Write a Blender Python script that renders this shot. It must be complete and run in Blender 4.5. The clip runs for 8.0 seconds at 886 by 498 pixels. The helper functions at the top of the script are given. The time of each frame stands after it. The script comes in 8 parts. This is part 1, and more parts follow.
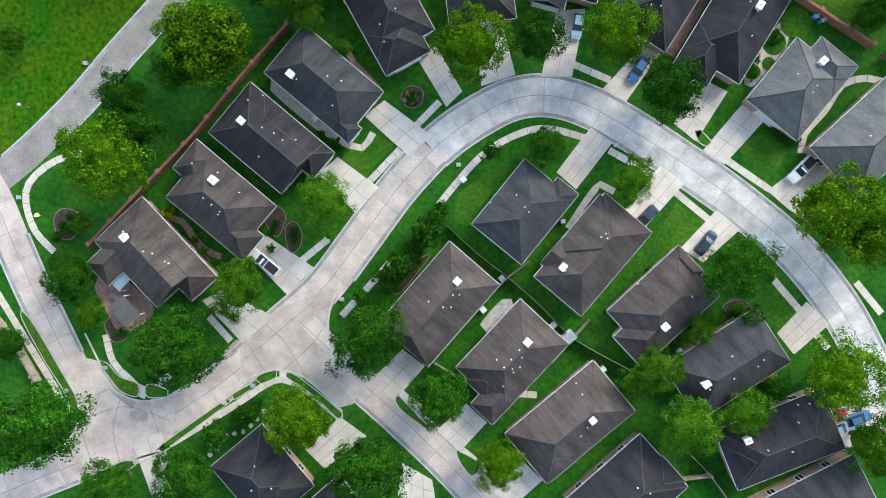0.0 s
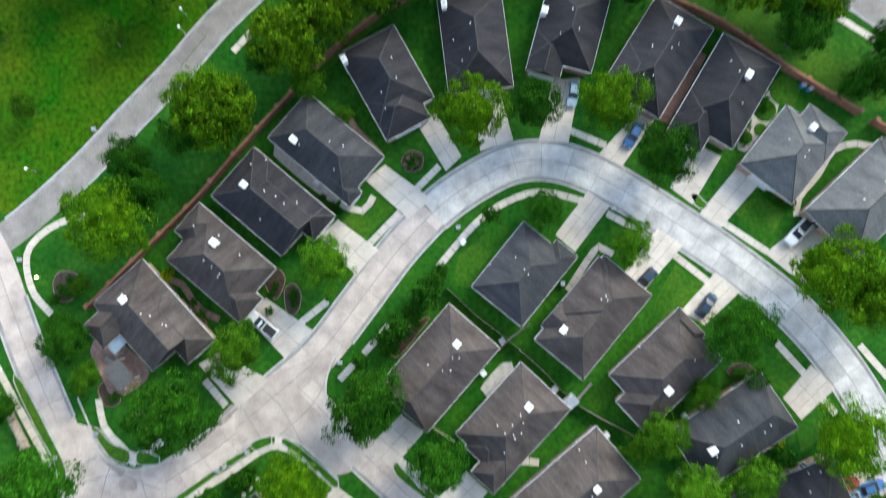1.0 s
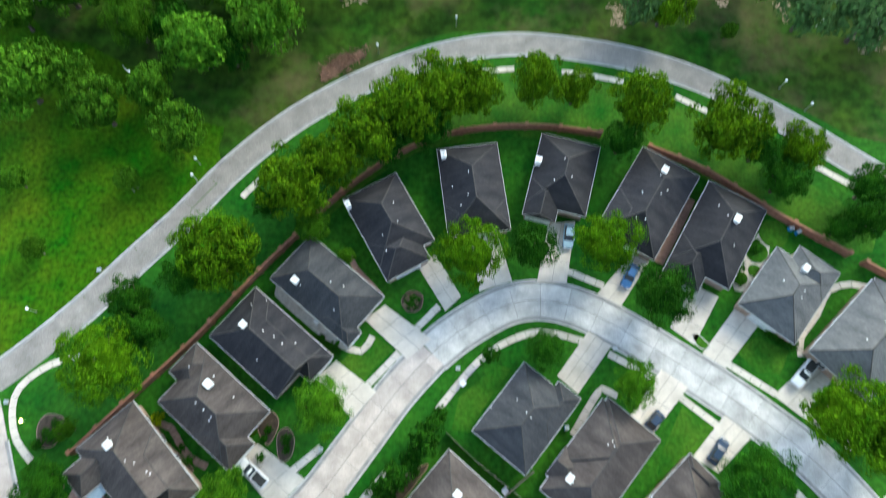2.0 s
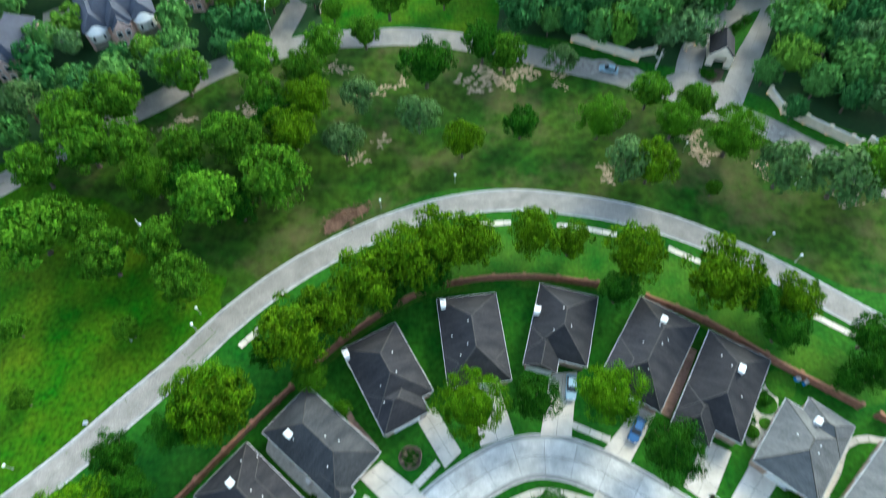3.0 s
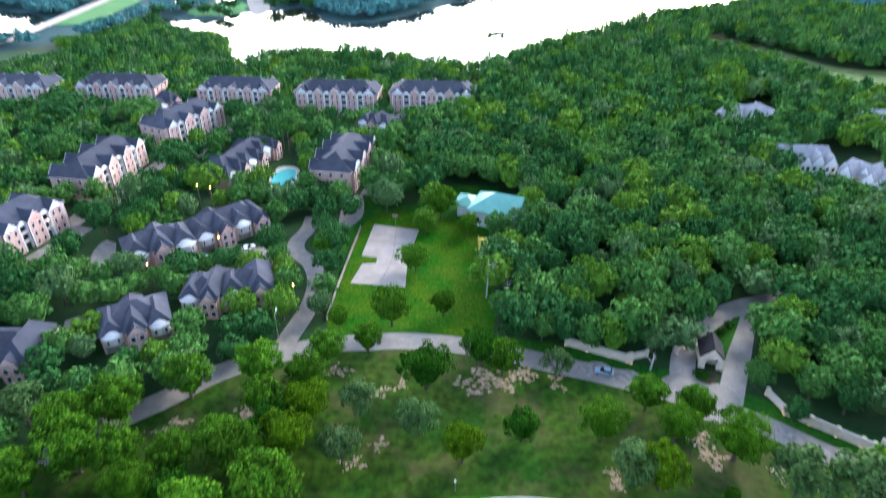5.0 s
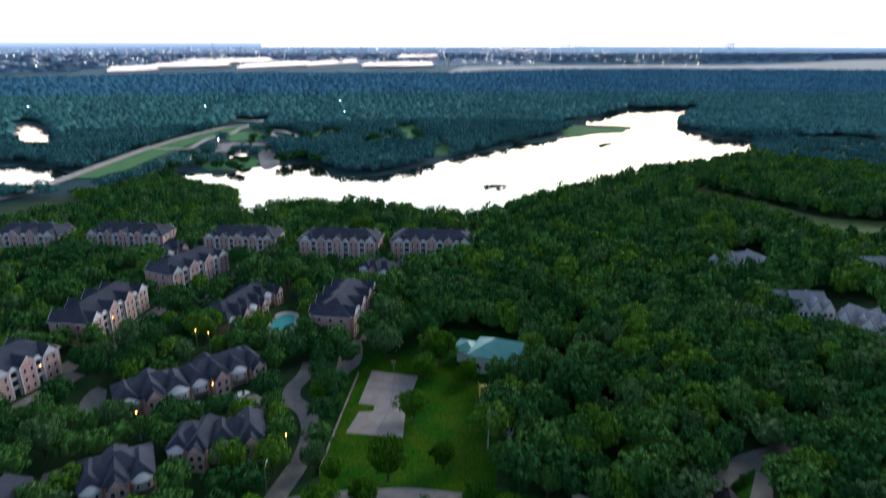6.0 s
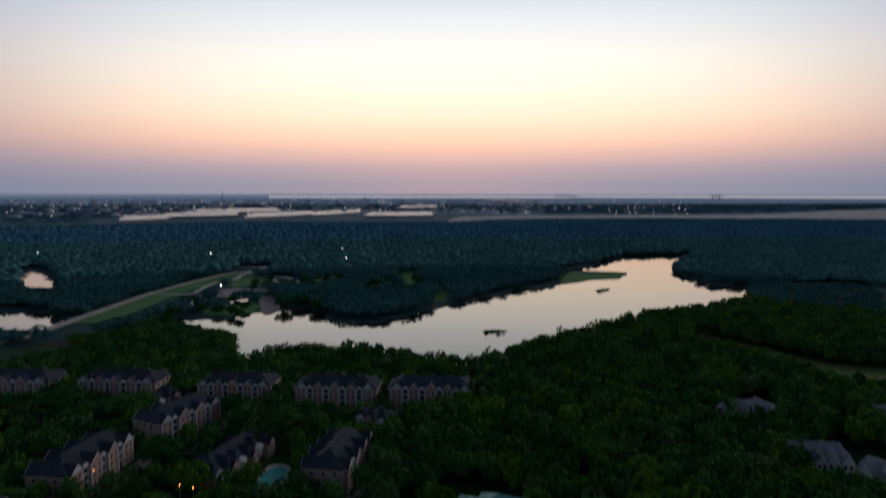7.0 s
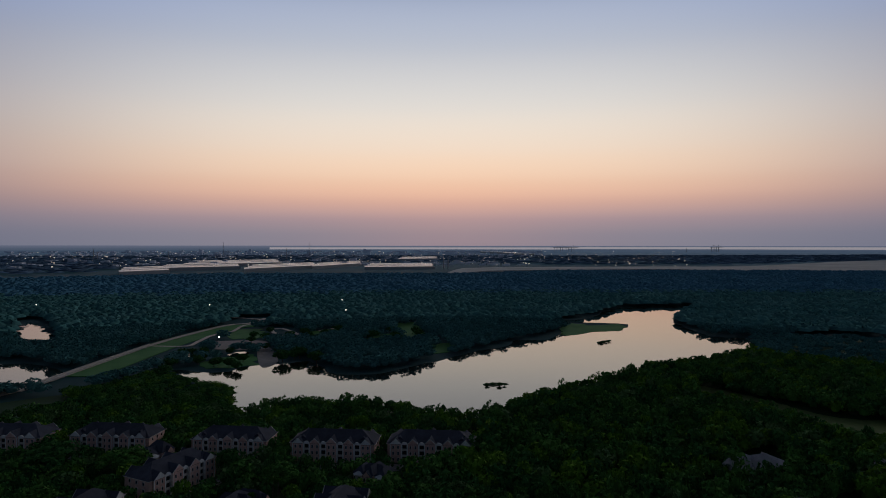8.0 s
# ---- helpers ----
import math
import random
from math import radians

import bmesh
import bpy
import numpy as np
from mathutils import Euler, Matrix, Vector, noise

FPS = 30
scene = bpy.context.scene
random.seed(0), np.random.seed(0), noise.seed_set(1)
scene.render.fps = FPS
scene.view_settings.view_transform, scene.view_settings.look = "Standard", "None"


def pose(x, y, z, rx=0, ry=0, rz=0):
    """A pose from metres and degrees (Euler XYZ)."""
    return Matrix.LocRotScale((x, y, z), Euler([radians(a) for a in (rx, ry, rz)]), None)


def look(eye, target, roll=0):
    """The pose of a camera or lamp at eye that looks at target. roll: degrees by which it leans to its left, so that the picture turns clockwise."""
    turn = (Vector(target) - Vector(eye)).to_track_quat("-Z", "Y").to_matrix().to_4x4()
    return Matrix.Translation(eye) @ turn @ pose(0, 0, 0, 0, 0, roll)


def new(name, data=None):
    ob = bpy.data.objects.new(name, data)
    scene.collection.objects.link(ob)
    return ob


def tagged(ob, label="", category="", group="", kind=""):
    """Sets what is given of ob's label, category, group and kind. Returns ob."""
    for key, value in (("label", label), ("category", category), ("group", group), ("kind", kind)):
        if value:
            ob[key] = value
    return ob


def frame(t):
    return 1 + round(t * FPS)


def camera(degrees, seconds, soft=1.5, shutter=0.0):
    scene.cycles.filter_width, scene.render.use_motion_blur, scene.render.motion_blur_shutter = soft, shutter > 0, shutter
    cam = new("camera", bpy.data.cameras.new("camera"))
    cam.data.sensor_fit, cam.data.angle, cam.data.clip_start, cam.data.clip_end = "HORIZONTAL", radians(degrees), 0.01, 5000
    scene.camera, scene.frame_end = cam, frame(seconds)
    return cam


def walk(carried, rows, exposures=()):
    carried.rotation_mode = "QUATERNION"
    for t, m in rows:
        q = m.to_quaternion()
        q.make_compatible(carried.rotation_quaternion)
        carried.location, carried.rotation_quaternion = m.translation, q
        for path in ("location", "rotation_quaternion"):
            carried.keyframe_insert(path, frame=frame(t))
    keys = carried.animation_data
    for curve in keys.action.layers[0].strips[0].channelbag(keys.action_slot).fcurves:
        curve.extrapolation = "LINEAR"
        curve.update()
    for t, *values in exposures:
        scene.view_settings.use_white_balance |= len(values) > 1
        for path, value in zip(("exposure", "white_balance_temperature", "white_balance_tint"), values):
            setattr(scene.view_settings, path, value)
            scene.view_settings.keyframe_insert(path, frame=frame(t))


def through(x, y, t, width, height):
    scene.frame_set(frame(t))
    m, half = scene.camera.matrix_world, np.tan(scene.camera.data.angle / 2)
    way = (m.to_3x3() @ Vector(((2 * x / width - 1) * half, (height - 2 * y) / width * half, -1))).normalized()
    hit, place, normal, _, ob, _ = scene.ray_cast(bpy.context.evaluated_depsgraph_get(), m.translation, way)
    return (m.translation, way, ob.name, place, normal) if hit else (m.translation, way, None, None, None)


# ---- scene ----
from mathutils.geometry import delaunay_2d_cdt

# ---------------------------------------------------------------- camera
EYE = 105.0
cam = camera(71.0, 8.0, soft=0.95, shutter=0.7)
PATH = [
    (0, pose(0, 0, 105, -1.36, 0.12, 0.09)),
    (0.5, pose(0, 0, 105, -0.70, 0.12, 0.10)),
    (1, pose(0, 0, 105, 4.38, 0.08, 0.09)),
    (1.5, pose(0, 0, 105, 10.72, 0.06, 0.10)),
    (3, pose(0, 0, 105, 30.97, 0.00, 0.08)),
    (3.5, pose(0, 0, 105, 37.97, 0.00, 0.04)),
    (4, pose(0, 0, 105, 44.87, -0.02, 0.03)),
    (4.5, pose(0, 0, 105, 51.60, 0.00, 0.01)),
    (6, pose(0, 0, 105, 71.62, -0.05, -0.05)),
    (6.5, pose(0, 0, 105, 78.32, -0.06, -0.08)),
    (7, pose(0, 0, 105, 84.97, -0.07, -0.10)),
    (7.5, pose(0, 0, 105, 89.59, -0.07, -0.09)),
    (8, pose(0, 0, 105, 89.70, -0.05, -0.10)),
]
EXPOSURES = [(0, 4.2, 6800, 0), (1.5, 4.35, 6750, -4), (3.0, 4.62, 6550, -11), (3.5, 4.82, 6450, -9), (4.0, 4.92, 6350, -2), (4.5, 5.05, 6200, 6), (4.7, 4.95, 6200, 7), (5.8, 3.15, 6150, 5), (6.0, 2.7, 6150, 5), (6.5, 1.35, 6350, 6),
             (7.0, 0.5, 6350, 8), (7.5, 0.05, 6450, 10), (8.0, 0.0, 6450, 10)]
walk(cam, PATH, EXPOSURES)

# ---------------------------------------------------------------- sky and light
GLOW_TURN = 1.0   # degrees east of straight ahead at which the dawn glow stands


def make_world():
    w = bpy.data.worlds.new("dawn_sky")
    w.use_nodes = True
    scene.world = w
    nt = w.node_tree
    nt.nodes.clear()
    out = nt.nodes.new("ShaderNodeOutputWorld")
    bg = nt.nodes.new("ShaderNodeBackground")
    co = nt.nodes.new("ShaderNodeTexCoord")
    sep = nt.nodes.new("ShaderNodeSeparateXYZ")
    nt.links.new(co.outputs["Generated"], sep.inputs[0])
    up = nt.nodes.new("ShaderNodeMath")
    up.operation = "ARCSINE"
    nt.links.new(sep.outputs["Z"], up.inputs[0])
    height = nt.nodes.new("ShaderNodeMapRange")
    height.inputs["From Min"].default_value, height.inputs["From Max"].default_value = 0.0, radians(90)
    nt.links.new(up.outputs[0], height.inputs["Value"])

    def ramp(stops):
        r = nt.nodes.new("ShaderNodeValToRGB")
        r.color_ramp.interpolation = "CARDINAL"
        els = r.color_ramp.elements
        while len(els) < len(stops):
            els.new(0.5)
        for el, (deg, c) in zip(els, stops):
            el.position, el.color = deg / 90, (*c, 1)
        nt.links.new(height.outputs[0], r.inputs[0])
        return r

    # towards the glow, and away from it, by degrees of height
    warm = ramp([(0, (0.21, 0.215, 0.27)), (1.4, (0.25, 0.23, 0.28)), (2.8, (0.42, 0.295, 0.305)), (4.4, (0.70, 0.43, 0.335)), (6.2, (0.84, 0.58, 0.425)), (8.6, (0.86, 0.69, 0.55)),
                 (12.2, (0.76, 0.71, 0.65)), (17, (0.55, 0.57, 0.615)), (21.5, (0.38, 0.435, 0.56)), (27, (0.20, 0.24, 0.33)), (40, (0.06, 0.072, 0.10)), (90, (0.022, 0.027, 0.036))])
    cool = ramp([(0, (0.145, 0.158, 0.222)), (2.0, (0.188, 0.18, 0.235)), (3.8, (0.285, 0.220, 0.242)), (6, (0.370, 0.282, 0.285)), (10, (0.385, 0.345, 0.360)),
                 (16, (0.29, 0.32, 0.43)), (21.5, (0.225, 0.295, 0.50)), (27, (0.13, 0.17, 0.27)), (40, (0.05, 0.062, 0.09)), (90, (0.022, 0.027, 0.036))])
    turn = nt.nodes.new("ShaderNodeVectorMath")
    turn.operation = "DOT_PRODUCT"
    turn.inputs[1].default_value = (math.sin(radians(GLOW_TURN)), math.cos(radians(GLOW_TURN)), 0)
    nt.links.new(co.outputs["Generated"], turn.inputs[0])
    near = nt.nodes.new("ShaderNodeMapRange")
    near.interpolation_type = "SMOOTHSTEP"
    near.inputs["From Min"].default_value, near.inputs["From Max"].default_value = 0.70, 1.0
    nt.links.new(turn.outputs["Value"], near.inputs["Value"])
    mix = nt.nodes.new("ShaderNodeMix")
    mix.data_type = "RGBA"
    nt.links.new(near.outputs[0], mix.inputs["Factor"])
    nt.links.new(cool.outputs[0], mix.inputs["A"])
    nt.links.new(warm.outputs[0], mix.inputs["B"])
    # behind the viewer the dawn sky is still deep blue
    night = nt.nodes.new("ShaderNodeMapRange")
    night.interpolation_type = "SMOOTHSTEP"
    night.inputs["From Min"].default_value, night.inputs["From Max"].default_value = 0.62, -0.25
    nt.links.new(turn.outputs["Value"], night.inputs["Value"])
    dusk = ramp([(0, (0.050, 0.062, 0.095)), (12, (0.058, 0.074, 0.120)), (40, (0.030, 0.040, 0.064)), (90, (0.022, 0.027, 0.036))])
    back = nt.nodes.new("ShaderNodeMix")
    back.data_type = "RGBA"
    nt.links.new(night.outputs[0], back.inputs["Factor"])
    nt.links.new(mix.outputs["Result"], back.inputs["A"])
    nt.links.new(dusk.outputs[0], back.inputs["B"])
    sky = nt.nodes.new("ShaderNodeTexSky")
    sky.sky_type, sky.sun_disc = "NISHITA", False
    sky.sun_elevation, sky.sun_rotation = radians(1.0), radians(GLOW_TURN)
    add = nt.nodes.new("ShaderNodeMix")
    add.data_type, add.blend_type = "RGBA", "ADD"
    add.inputs["Factor"].default_value = 0.004
    nt.links.new(back.outputs["Result"], add.inputs["A"])
    nt.links.new(sky.outputs[0], add.inputs["B"])
    nt.links.new(add.outputs["Result"], bg.inputs["Color"])
    bg.inputs["Strength"].default_value = 1.0
    nt.links.new(bg.outputs[0], out.inputs[0])


make_world()
sun = new("sun", bpy.data.lights.new("sun", "SUN"))
sun.data.energy, sun.data.angle, sun.data.color = 0.25, radians(24), (1.0, 0.90, 0.77)
sun.matrix_world = look((66, 76, 62), (0, 0, 0))


# ---------------------------------------------------------------- materials
def material(name, low, high, scale=0.5, rough=0.85, fine=0.0, bump=0.0, spread=0.0, metal=0.0, island=0.0, through=0.0, stretch=(1, 1, 1), detail=4.0, gloss=0.3):
    """A surface that wanders between two colours at one scale, with a finer grain (fine) on top, and a change from piece to piece (spread, island)."""
    m = bpy.data.materials.new(name)
    m.use_nodes = True
    nt = m.node_tree
    p = nt.nodes["Principled BSDF"]
    co = nt.nodes.new("ShaderNodeTexCoord")
    mp = nt.nodes.new("ShaderNodeMapping")
    mp.inputs["Scale"].default_value = stretch
    nt.links.new(co.outputs["Object"], mp.inputs["Vector"])
    n1 = nt.nodes.new("ShaderNodeTexNoise")
    n1.inputs["Scale"].default_value, n1.inputs["Detail"].default_value, n1.inputs["Roughness"].default_value = scale, detail, 0.6
    nt.links.new(mp.outputs[0], n1.inputs["Vector"])
    con = nt.nodes.new("ShaderNodeMapRange")
    con.inputs["From Min"].default_value, con.inputs["From Max"].default_value = 0.3, 0.7
    nt.links.new(n1.outputs[0], con.inputs["Value"])
    mix = nt.nodes.new("ShaderNodeMix")
    mix.data_type = "RGBA"
    mix.inputs["A"].default_value, mix.inputs["B"].default_value = (*low, 1), (*high, 1)
    nt.links.new(con.outputs[0], mix.inputs["Factor"])
    colour = mix.outputs["Result"]
    n2 = nt.nodes.new("ShaderNodeTexNoise")
    n2.inputs["Scale"].default_value, n2.inputs["Detail"].default_value = scale * 11, 3
    nt.links.new(mp.outputs[0], n2.inputs["Vector"])

    def scaled(colour, source, amount):
        r = nt.nodes.new("ShaderNodeMapRange")
        r.inputs["To Min"].default_value, r.inputs["To Max"].default_value = 1 - amount, 1 + amount
        nt.links.new(source, r.inputs["Value"])
        mul = nt.nodes.new("ShaderNodeMix")
        mul.data_type, mul.blend_type = "RGBA", "MULTIPLY"
        mul.inputs["Factor"].default_value = 1
        nt.links.new(colour, mul.inputs["A"])
        nt.links.new(r.outputs[0], mul.inputs["B"])
        return mul.outputs["Result"]

    if fine:
        colour = scaled(colour, n2.outputs[0], fine)
    if spread:
        colour = scaled(colour, nt.nodes.new("ShaderNodeObjectInfo").outputs["Random"], spread)
    if island:
        colour = scaled(colour, nt.nodes.new("ShaderNodeNewGeometry").outputs["Random Per Island"], island)
    nt.links.new(colour, p.inputs["Base Color"])
    p.inputs["Roughness"].default_value, p.inputs["Metallic"].default_value = rough, metal
    p.inputs["Specular IOR Level"].default_value = gloss
    if bump:
        b = nt.nodes.new("ShaderNodeBump")
        b.inputs["Strength"].default_value, b.inputs["Distance"].default_value = 1.0, bump
        nt.links.new(n2.outputs[0], b.inputs["Height"])
        nt.links.new(b.outputs[0], p.inputs["Normal"])
    if through:
        tr = nt.nodes.new("ShaderNodeBsdfTranslucent")
        nt.links.new(colour, tr.inputs["Color"])
        ms = nt.nodes.new("ShaderNodeMixShader")
        ms.inputs[0].default_value = through
        nt.links.new(p.outputs[0], ms.inputs[1])
        nt.links.new(tr.outputs[0], ms.inputs[2])
        nt.links.new(ms.outputs[0], nt.nodes["Material Output"].inputs[0])
    return m


def glowing(name, colour, strength):
    m = bpy.data.materials.new(name)
    m.use_nodes = True
    p = m.node_tree.nodes["Principled BSDF"]
    p.inputs["Base Color"].default_value = (*colour, 1)
    p.inputs["Emission Color"].default_value = (*colour, 1)
    p.inputs["Emission Strength"].default_value = strength
    return m


GRASS = material("grass", (0.005, 0.062, 0.005), (0.034, 0.122, 0.010), 0.10, 0.95, fine=0.85, bump=0.08, gloss=0.1, detail=8)
MEADOW = material("sunlit_meadow", (0.005, 0.078, 0.002), (0.058, 0.104, 0.004), 0.11, 0.95, fine=1.1, bump=0.1, gloss=0.05, detail=9)
PARK = material("park_grass", (0.006, 0.050, 0.003), (0.042, 0.070, 0.007), 0.045, 0.95, fine=1.2, bump=0.1, gloss=0.1, detail=8)


def worn(m, colour, scale, start, end):
    """Lets dry brown ground show through a grass material in broad ragged patches."""
    nt = m.node_tree
    p = nt.nodes["Principled BSDF"]
    grass = p.inputs["Base Color"].links[0].from_socket
    co = nt.nodes.new("ShaderNodeTexCoord")
    n = nt.nodes.new("ShaderNodeTexNoise")
    n.inputs["Scale"].default_value, n.inputs["Detail"].default_value, n.inputs["Roughness"].default_value = scale, 9, 0.68
    nt.links.new(co.outputs["Object"], n.inputs["Vector"])
    r = nt.nodes.new("ShaderNodeMapRange")
    r.inputs["From Min"].default_value, r.inputs["From Max"].default_value = start, end
    nt.links.new(n.outputs[0], r.inputs["Value"])
    mix = nt.nodes.new("ShaderNodeMix")
    mix.data_type = "RGBA"
    mix.inputs["B"].default_value = (*colour, 1)
    nt.links.new(r.outputs[0], mix.inputs["Factor"])
    nt.links.new(grass, mix.inputs["A"])
    nt.links.new(mix.outputs["Result"], p.inputs["Base Color"])


worn(PARK, (0.092, 0.078, 0.034), 0.055, 0.49, 0.72)
LAWN = material("mown_lawn", (0.010, 0.084, 0.006), (0.062, 0.136, 0.012), 0.14, 0.95, fine=0.7, bump=0.05, gloss=0.1, detail=6)
EARTH = material("bare_earth", (0.15, 0.115, 0.065), (0.43, 0.315, 0.235), 0.8, 0.95, fine=0.3, bump=0.05, detail=9)
MULCH = material("mulch", (0.035, 0.028, 0.020), (0.085, 0.060, 0.042), 1.4, 0.95, fine=0.5, bump=0.05)
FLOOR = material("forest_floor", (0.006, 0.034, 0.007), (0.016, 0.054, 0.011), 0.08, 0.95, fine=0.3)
CONCRETE = material("road_concrete", (0.315, 0.262, 0.235), (0.545, 0.468, 0.425), 0.3, 0.85, fine=0.22, bump=0.004, spread=0.1, detail=10)
CONCRETE_PALE = material("bleached_concrete", (0.30, 0.287, 0.276), (0.56, 0.54, 0.522), 0.38, 0.8, fine=0.28, bump=0.004, spread=0.12, detail=11)
CONCRETE_WORN = material("worn_concrete", (0.180, 0.163, 0.150), (0.275, 0.251, 0.231), 0.35, 0.8, fine=0.45, bump=0.004, spread=0.07, detail=8)
JOINT = material("joint_sealant", (0.15, 0.14, 0.13), (0.28, 0.265, 0.25), 0.5, 0.9)
KERB = material("kerb_concrete", (0.33, 0.32, 0.31), (0.52, 0.50, 0.48), 0.6, 0.9, fine=0.2)
PAVING = material("pale_concrete", (0.42, 0.37, 0.32), (0.58, 0.52, 0.46), 0.4, 0.85, fine=0.1, spread=0.08)
PAVER = material("red_paver", (0.20, 0.12, 0.10), (0.34, 0.22, 0.18), 1.6, 0.9, fine=0.3, spread=0.15)
FLAGSTONE = material("flagstone", (0.30, 0.28, 0.25), (0.50, 0.48, 0.44), 1.2, 0.9, fine=0.2, spread=0.15)
COURT = material("court_concrete", (0.26, 0.22, 0.20), (0.36, 0.312, 0.288), 0.25, 0.85, fine=0.12)
ASPHALT = material("grey_asphalt", (0.205, 0.19, 0.18), (0.315, 0.29, 0.275), 0.2, 0.9, fine=0.15)
ROOFS = [
    material("charcoal_shingle", (0.010, 0.010, 0.014), (0.032, 0.030, 0.033), 0.4, 0.9, fine=0.6, bump=0.03, spread=0.15, detail=8, stretch=(1.5, 0.45, 0.45)),
    material("slate_grey_shingle", (0.018, 0.020, 0.024), (0.052, 0.052, 0.055), 0.4, 0.9, fine=0.6, bump=0.03, spread=0.15, detail=8, stretch=(1.5, 0.45, 0.45)),
    material("brown_grey_shingle", (0.029, 0.0235, 0.022), (0.080, 0.066, 0.0605), 0.4, 0.9, fine=0.6, bump=0.03, spread=0.15, detail=8, stretch=(1.5, 0.45, 0.45)),
    material("pale_grey_shingle", (0.070, 0.073, 0.076), (0.130, 0.131, 0.131), 0.4, 0.9, fine=0.6, bump=0.03, spread=0.1, detail=8, stretch=(1.5, 0.45, 0.45)),
]
SLATE_BLUE = material("slate_blue_shingle", (0.030, 0.035, 0.052), (0.056, 0.064, 0.090), 0.3, 0.9, fine=0.25, bump=0.02, spread=0.12, detail=7)
RIDGE = material("ridge_shingle", (0.030, 0.029, 0.029), (0.066, 0.062, 0.060), 1.0, 0.9, fine=0.2)
WHITE = material("white_paint", (0.66, 0.66, 0.65), (0.80, 0.80, 0.78), 0.8, 0.6, fine=0.06)
GUTTER = material("weathered_gutter", (0.34, 0.34, 0.335), (0.56, 0.56, 0.55), 0.5, 0.6, fine=0.2, spread=0.2)
BRICK = material("house_brick", (0.24, 0.16, 0.12), (0.38, 0.27, 0.21), 1.2, 0.9, fine=0.3, spread=0.2)
MANOR_ROOF = material("bleached_grey_shingle", (0.27, 0.265, 0.285), (0.40, 0.395, 0.41), 0.4, 0.85, fine=0.2)
PINK_BRICK = material("pink_brick", (0.54, 0.33, 0.275), (0.72, 0.49, 0.42), 0.7, 0.9, fine=0.25, spread=0.1)
FENCE_BRICK = material("red_brown_brick", (0.18, 0.080, 0.050), (0.31, 0.145, 0.092), 1.5, 0.9, fine=0.3, spread=0.1)
BRUSH = material("cut_brush", (0.085, 0.042, 0.026), (0.19, 0.11, 0.075), 1.2, 0.95, fine=0.4, spread=0.2)
STAIN = material("silted_concrete", (0.12, 0.10, 0.09), (0.34, 0.32, 0.30), 0.7, 0.7, fine=0.3, detail=9)
GUTTER_STAIN = material("silt_grey_gutter", (0.17, 0.165, 0.165), (0.33, 0.315, 0.305), 0.5, 0.85, fine=0.3, detail=8)
SILT = material("brown_silt_stain", (0.24, 0.19, 0.165), (0.42, 0.35, 0.31), 0.6, 0.9, fine=0.3, detail=9)
# town walls paled and blued in base colour to stand for distance haze
TOWN = material("haze_paled_town_walls", (0.52, 0.57, 0.66), (0.78, 0.80, 0.86), 0.01, 0.9)
TIMBER = material("weathered_timber", (0.16, 0.135, 0.11), (0.30, 0.26, 0.22), 1.5, 0.9, fine=0.3, spread=0.2)
BEIGE = material("beige_stucco", (0.66, 0.54, 0.41), (0.82, 0.70, 0.55), 0.6, 0.85, fine=0.1)
TEAL = material("teal_metal_roof", (0.10, 0.325, 0.275), (0.165, 0.41, 0.35), 0.3, 0.45, fine=0.08, gloss=0.5)
GLASS = material("dark_glass", (0.02, 0.025, 0.03), (0.035, 0.04, 0.05), 1.0, 0.08, gloss=0.6)
METAL = material("grey_metal", (0.40, 0.41, 0.42), (0.55, 0.56, 0.57), 2.0, 0.4, metal=0.8)
BARK = material("bark", (0.06, 0.045, 0.035), (0.14, 0.11, 0.085), 2.0, 0.95, fine=0.3, stretch=(1, 1, 0.3))
PALE_BARK = material("pale_dead_wood", (0.38, 0.35, 0.31), (0.55, 0.52, 0.48), 2.0, 0.95, fine=0.3)
LEAF = material("oak_leaves", (0.005, 0.038, 0.003), (0.036, 0.132, 0.008), 0.75, 0.9, island=0.5, spread=0.2, through=0.25, gloss=0.04)
LEAF_YELLOW = material("yellow_green_leaves", (0.018, 0.082, 0.002), (0.098, 0.208, 0.006), 0.75, 0.9, island=0.5, spread=0.2, through=0.25, gloss=0.04)
LEAF_LIME = material("lime_leaves", (0.0165, 0.068, 0.002), (0.098, 0.185, 0.005), 0.75, 0.9, island=0.5, spread=0.2, through=0.25, gloss=0.04)
LEAF_BRIGHT = material("bright_leaves", (0.014, 0.070, 0.003), (0.080, 0.195, 0.010), 0.75, 0.9, island=0.5, spread=0.2, through=0.25, gloss=0.04)
LEAF_GOLD = material("golden_leaves", (0.16, 0.24, 0.006), (0.34, 0.38, 0.012), 0.35, 0.9, island=0.4, through=0.25, gloss=0.04)
LEAF_ROSE = material("pink_blossom", (0.10, 0.16, 0.05), (0.50, 0.26, 0.25), 1.5, 0.9, island=0.6, through=0.2, gloss=0.04)
LEAF_PARK = material("park_leaves", (0.0135, 0.074, 0.0045), (0.095, 0.218, 0.0135), 0.75, 0.9, island=0.5, spread=0.3, through=0.25, gloss=0.04)
LEAF_GREY = material("grey_green_leaves", (0.030, 0.085, 0.017), (0.075, 0.150, 0.038), 0.35, 0.9, island=0.4, spread=0.2, through=0.25, gloss=0.25)
LEAF_WOOD = material("woodland_leaves", (0.0305, 0.1104, 0.0221), (0.099, 0.2263, 0.0508), 0.075, 0.9, island=0.38, through=0.08, gloss=0.03)
LEAF_DEEP = material("deep_green_leaves", (0.0166, 0.0773, 0.0199), (0.0534, 0.1546, 0.042), 0.075, 0.9, island=0.38, through=0.08, gloss=0.03)
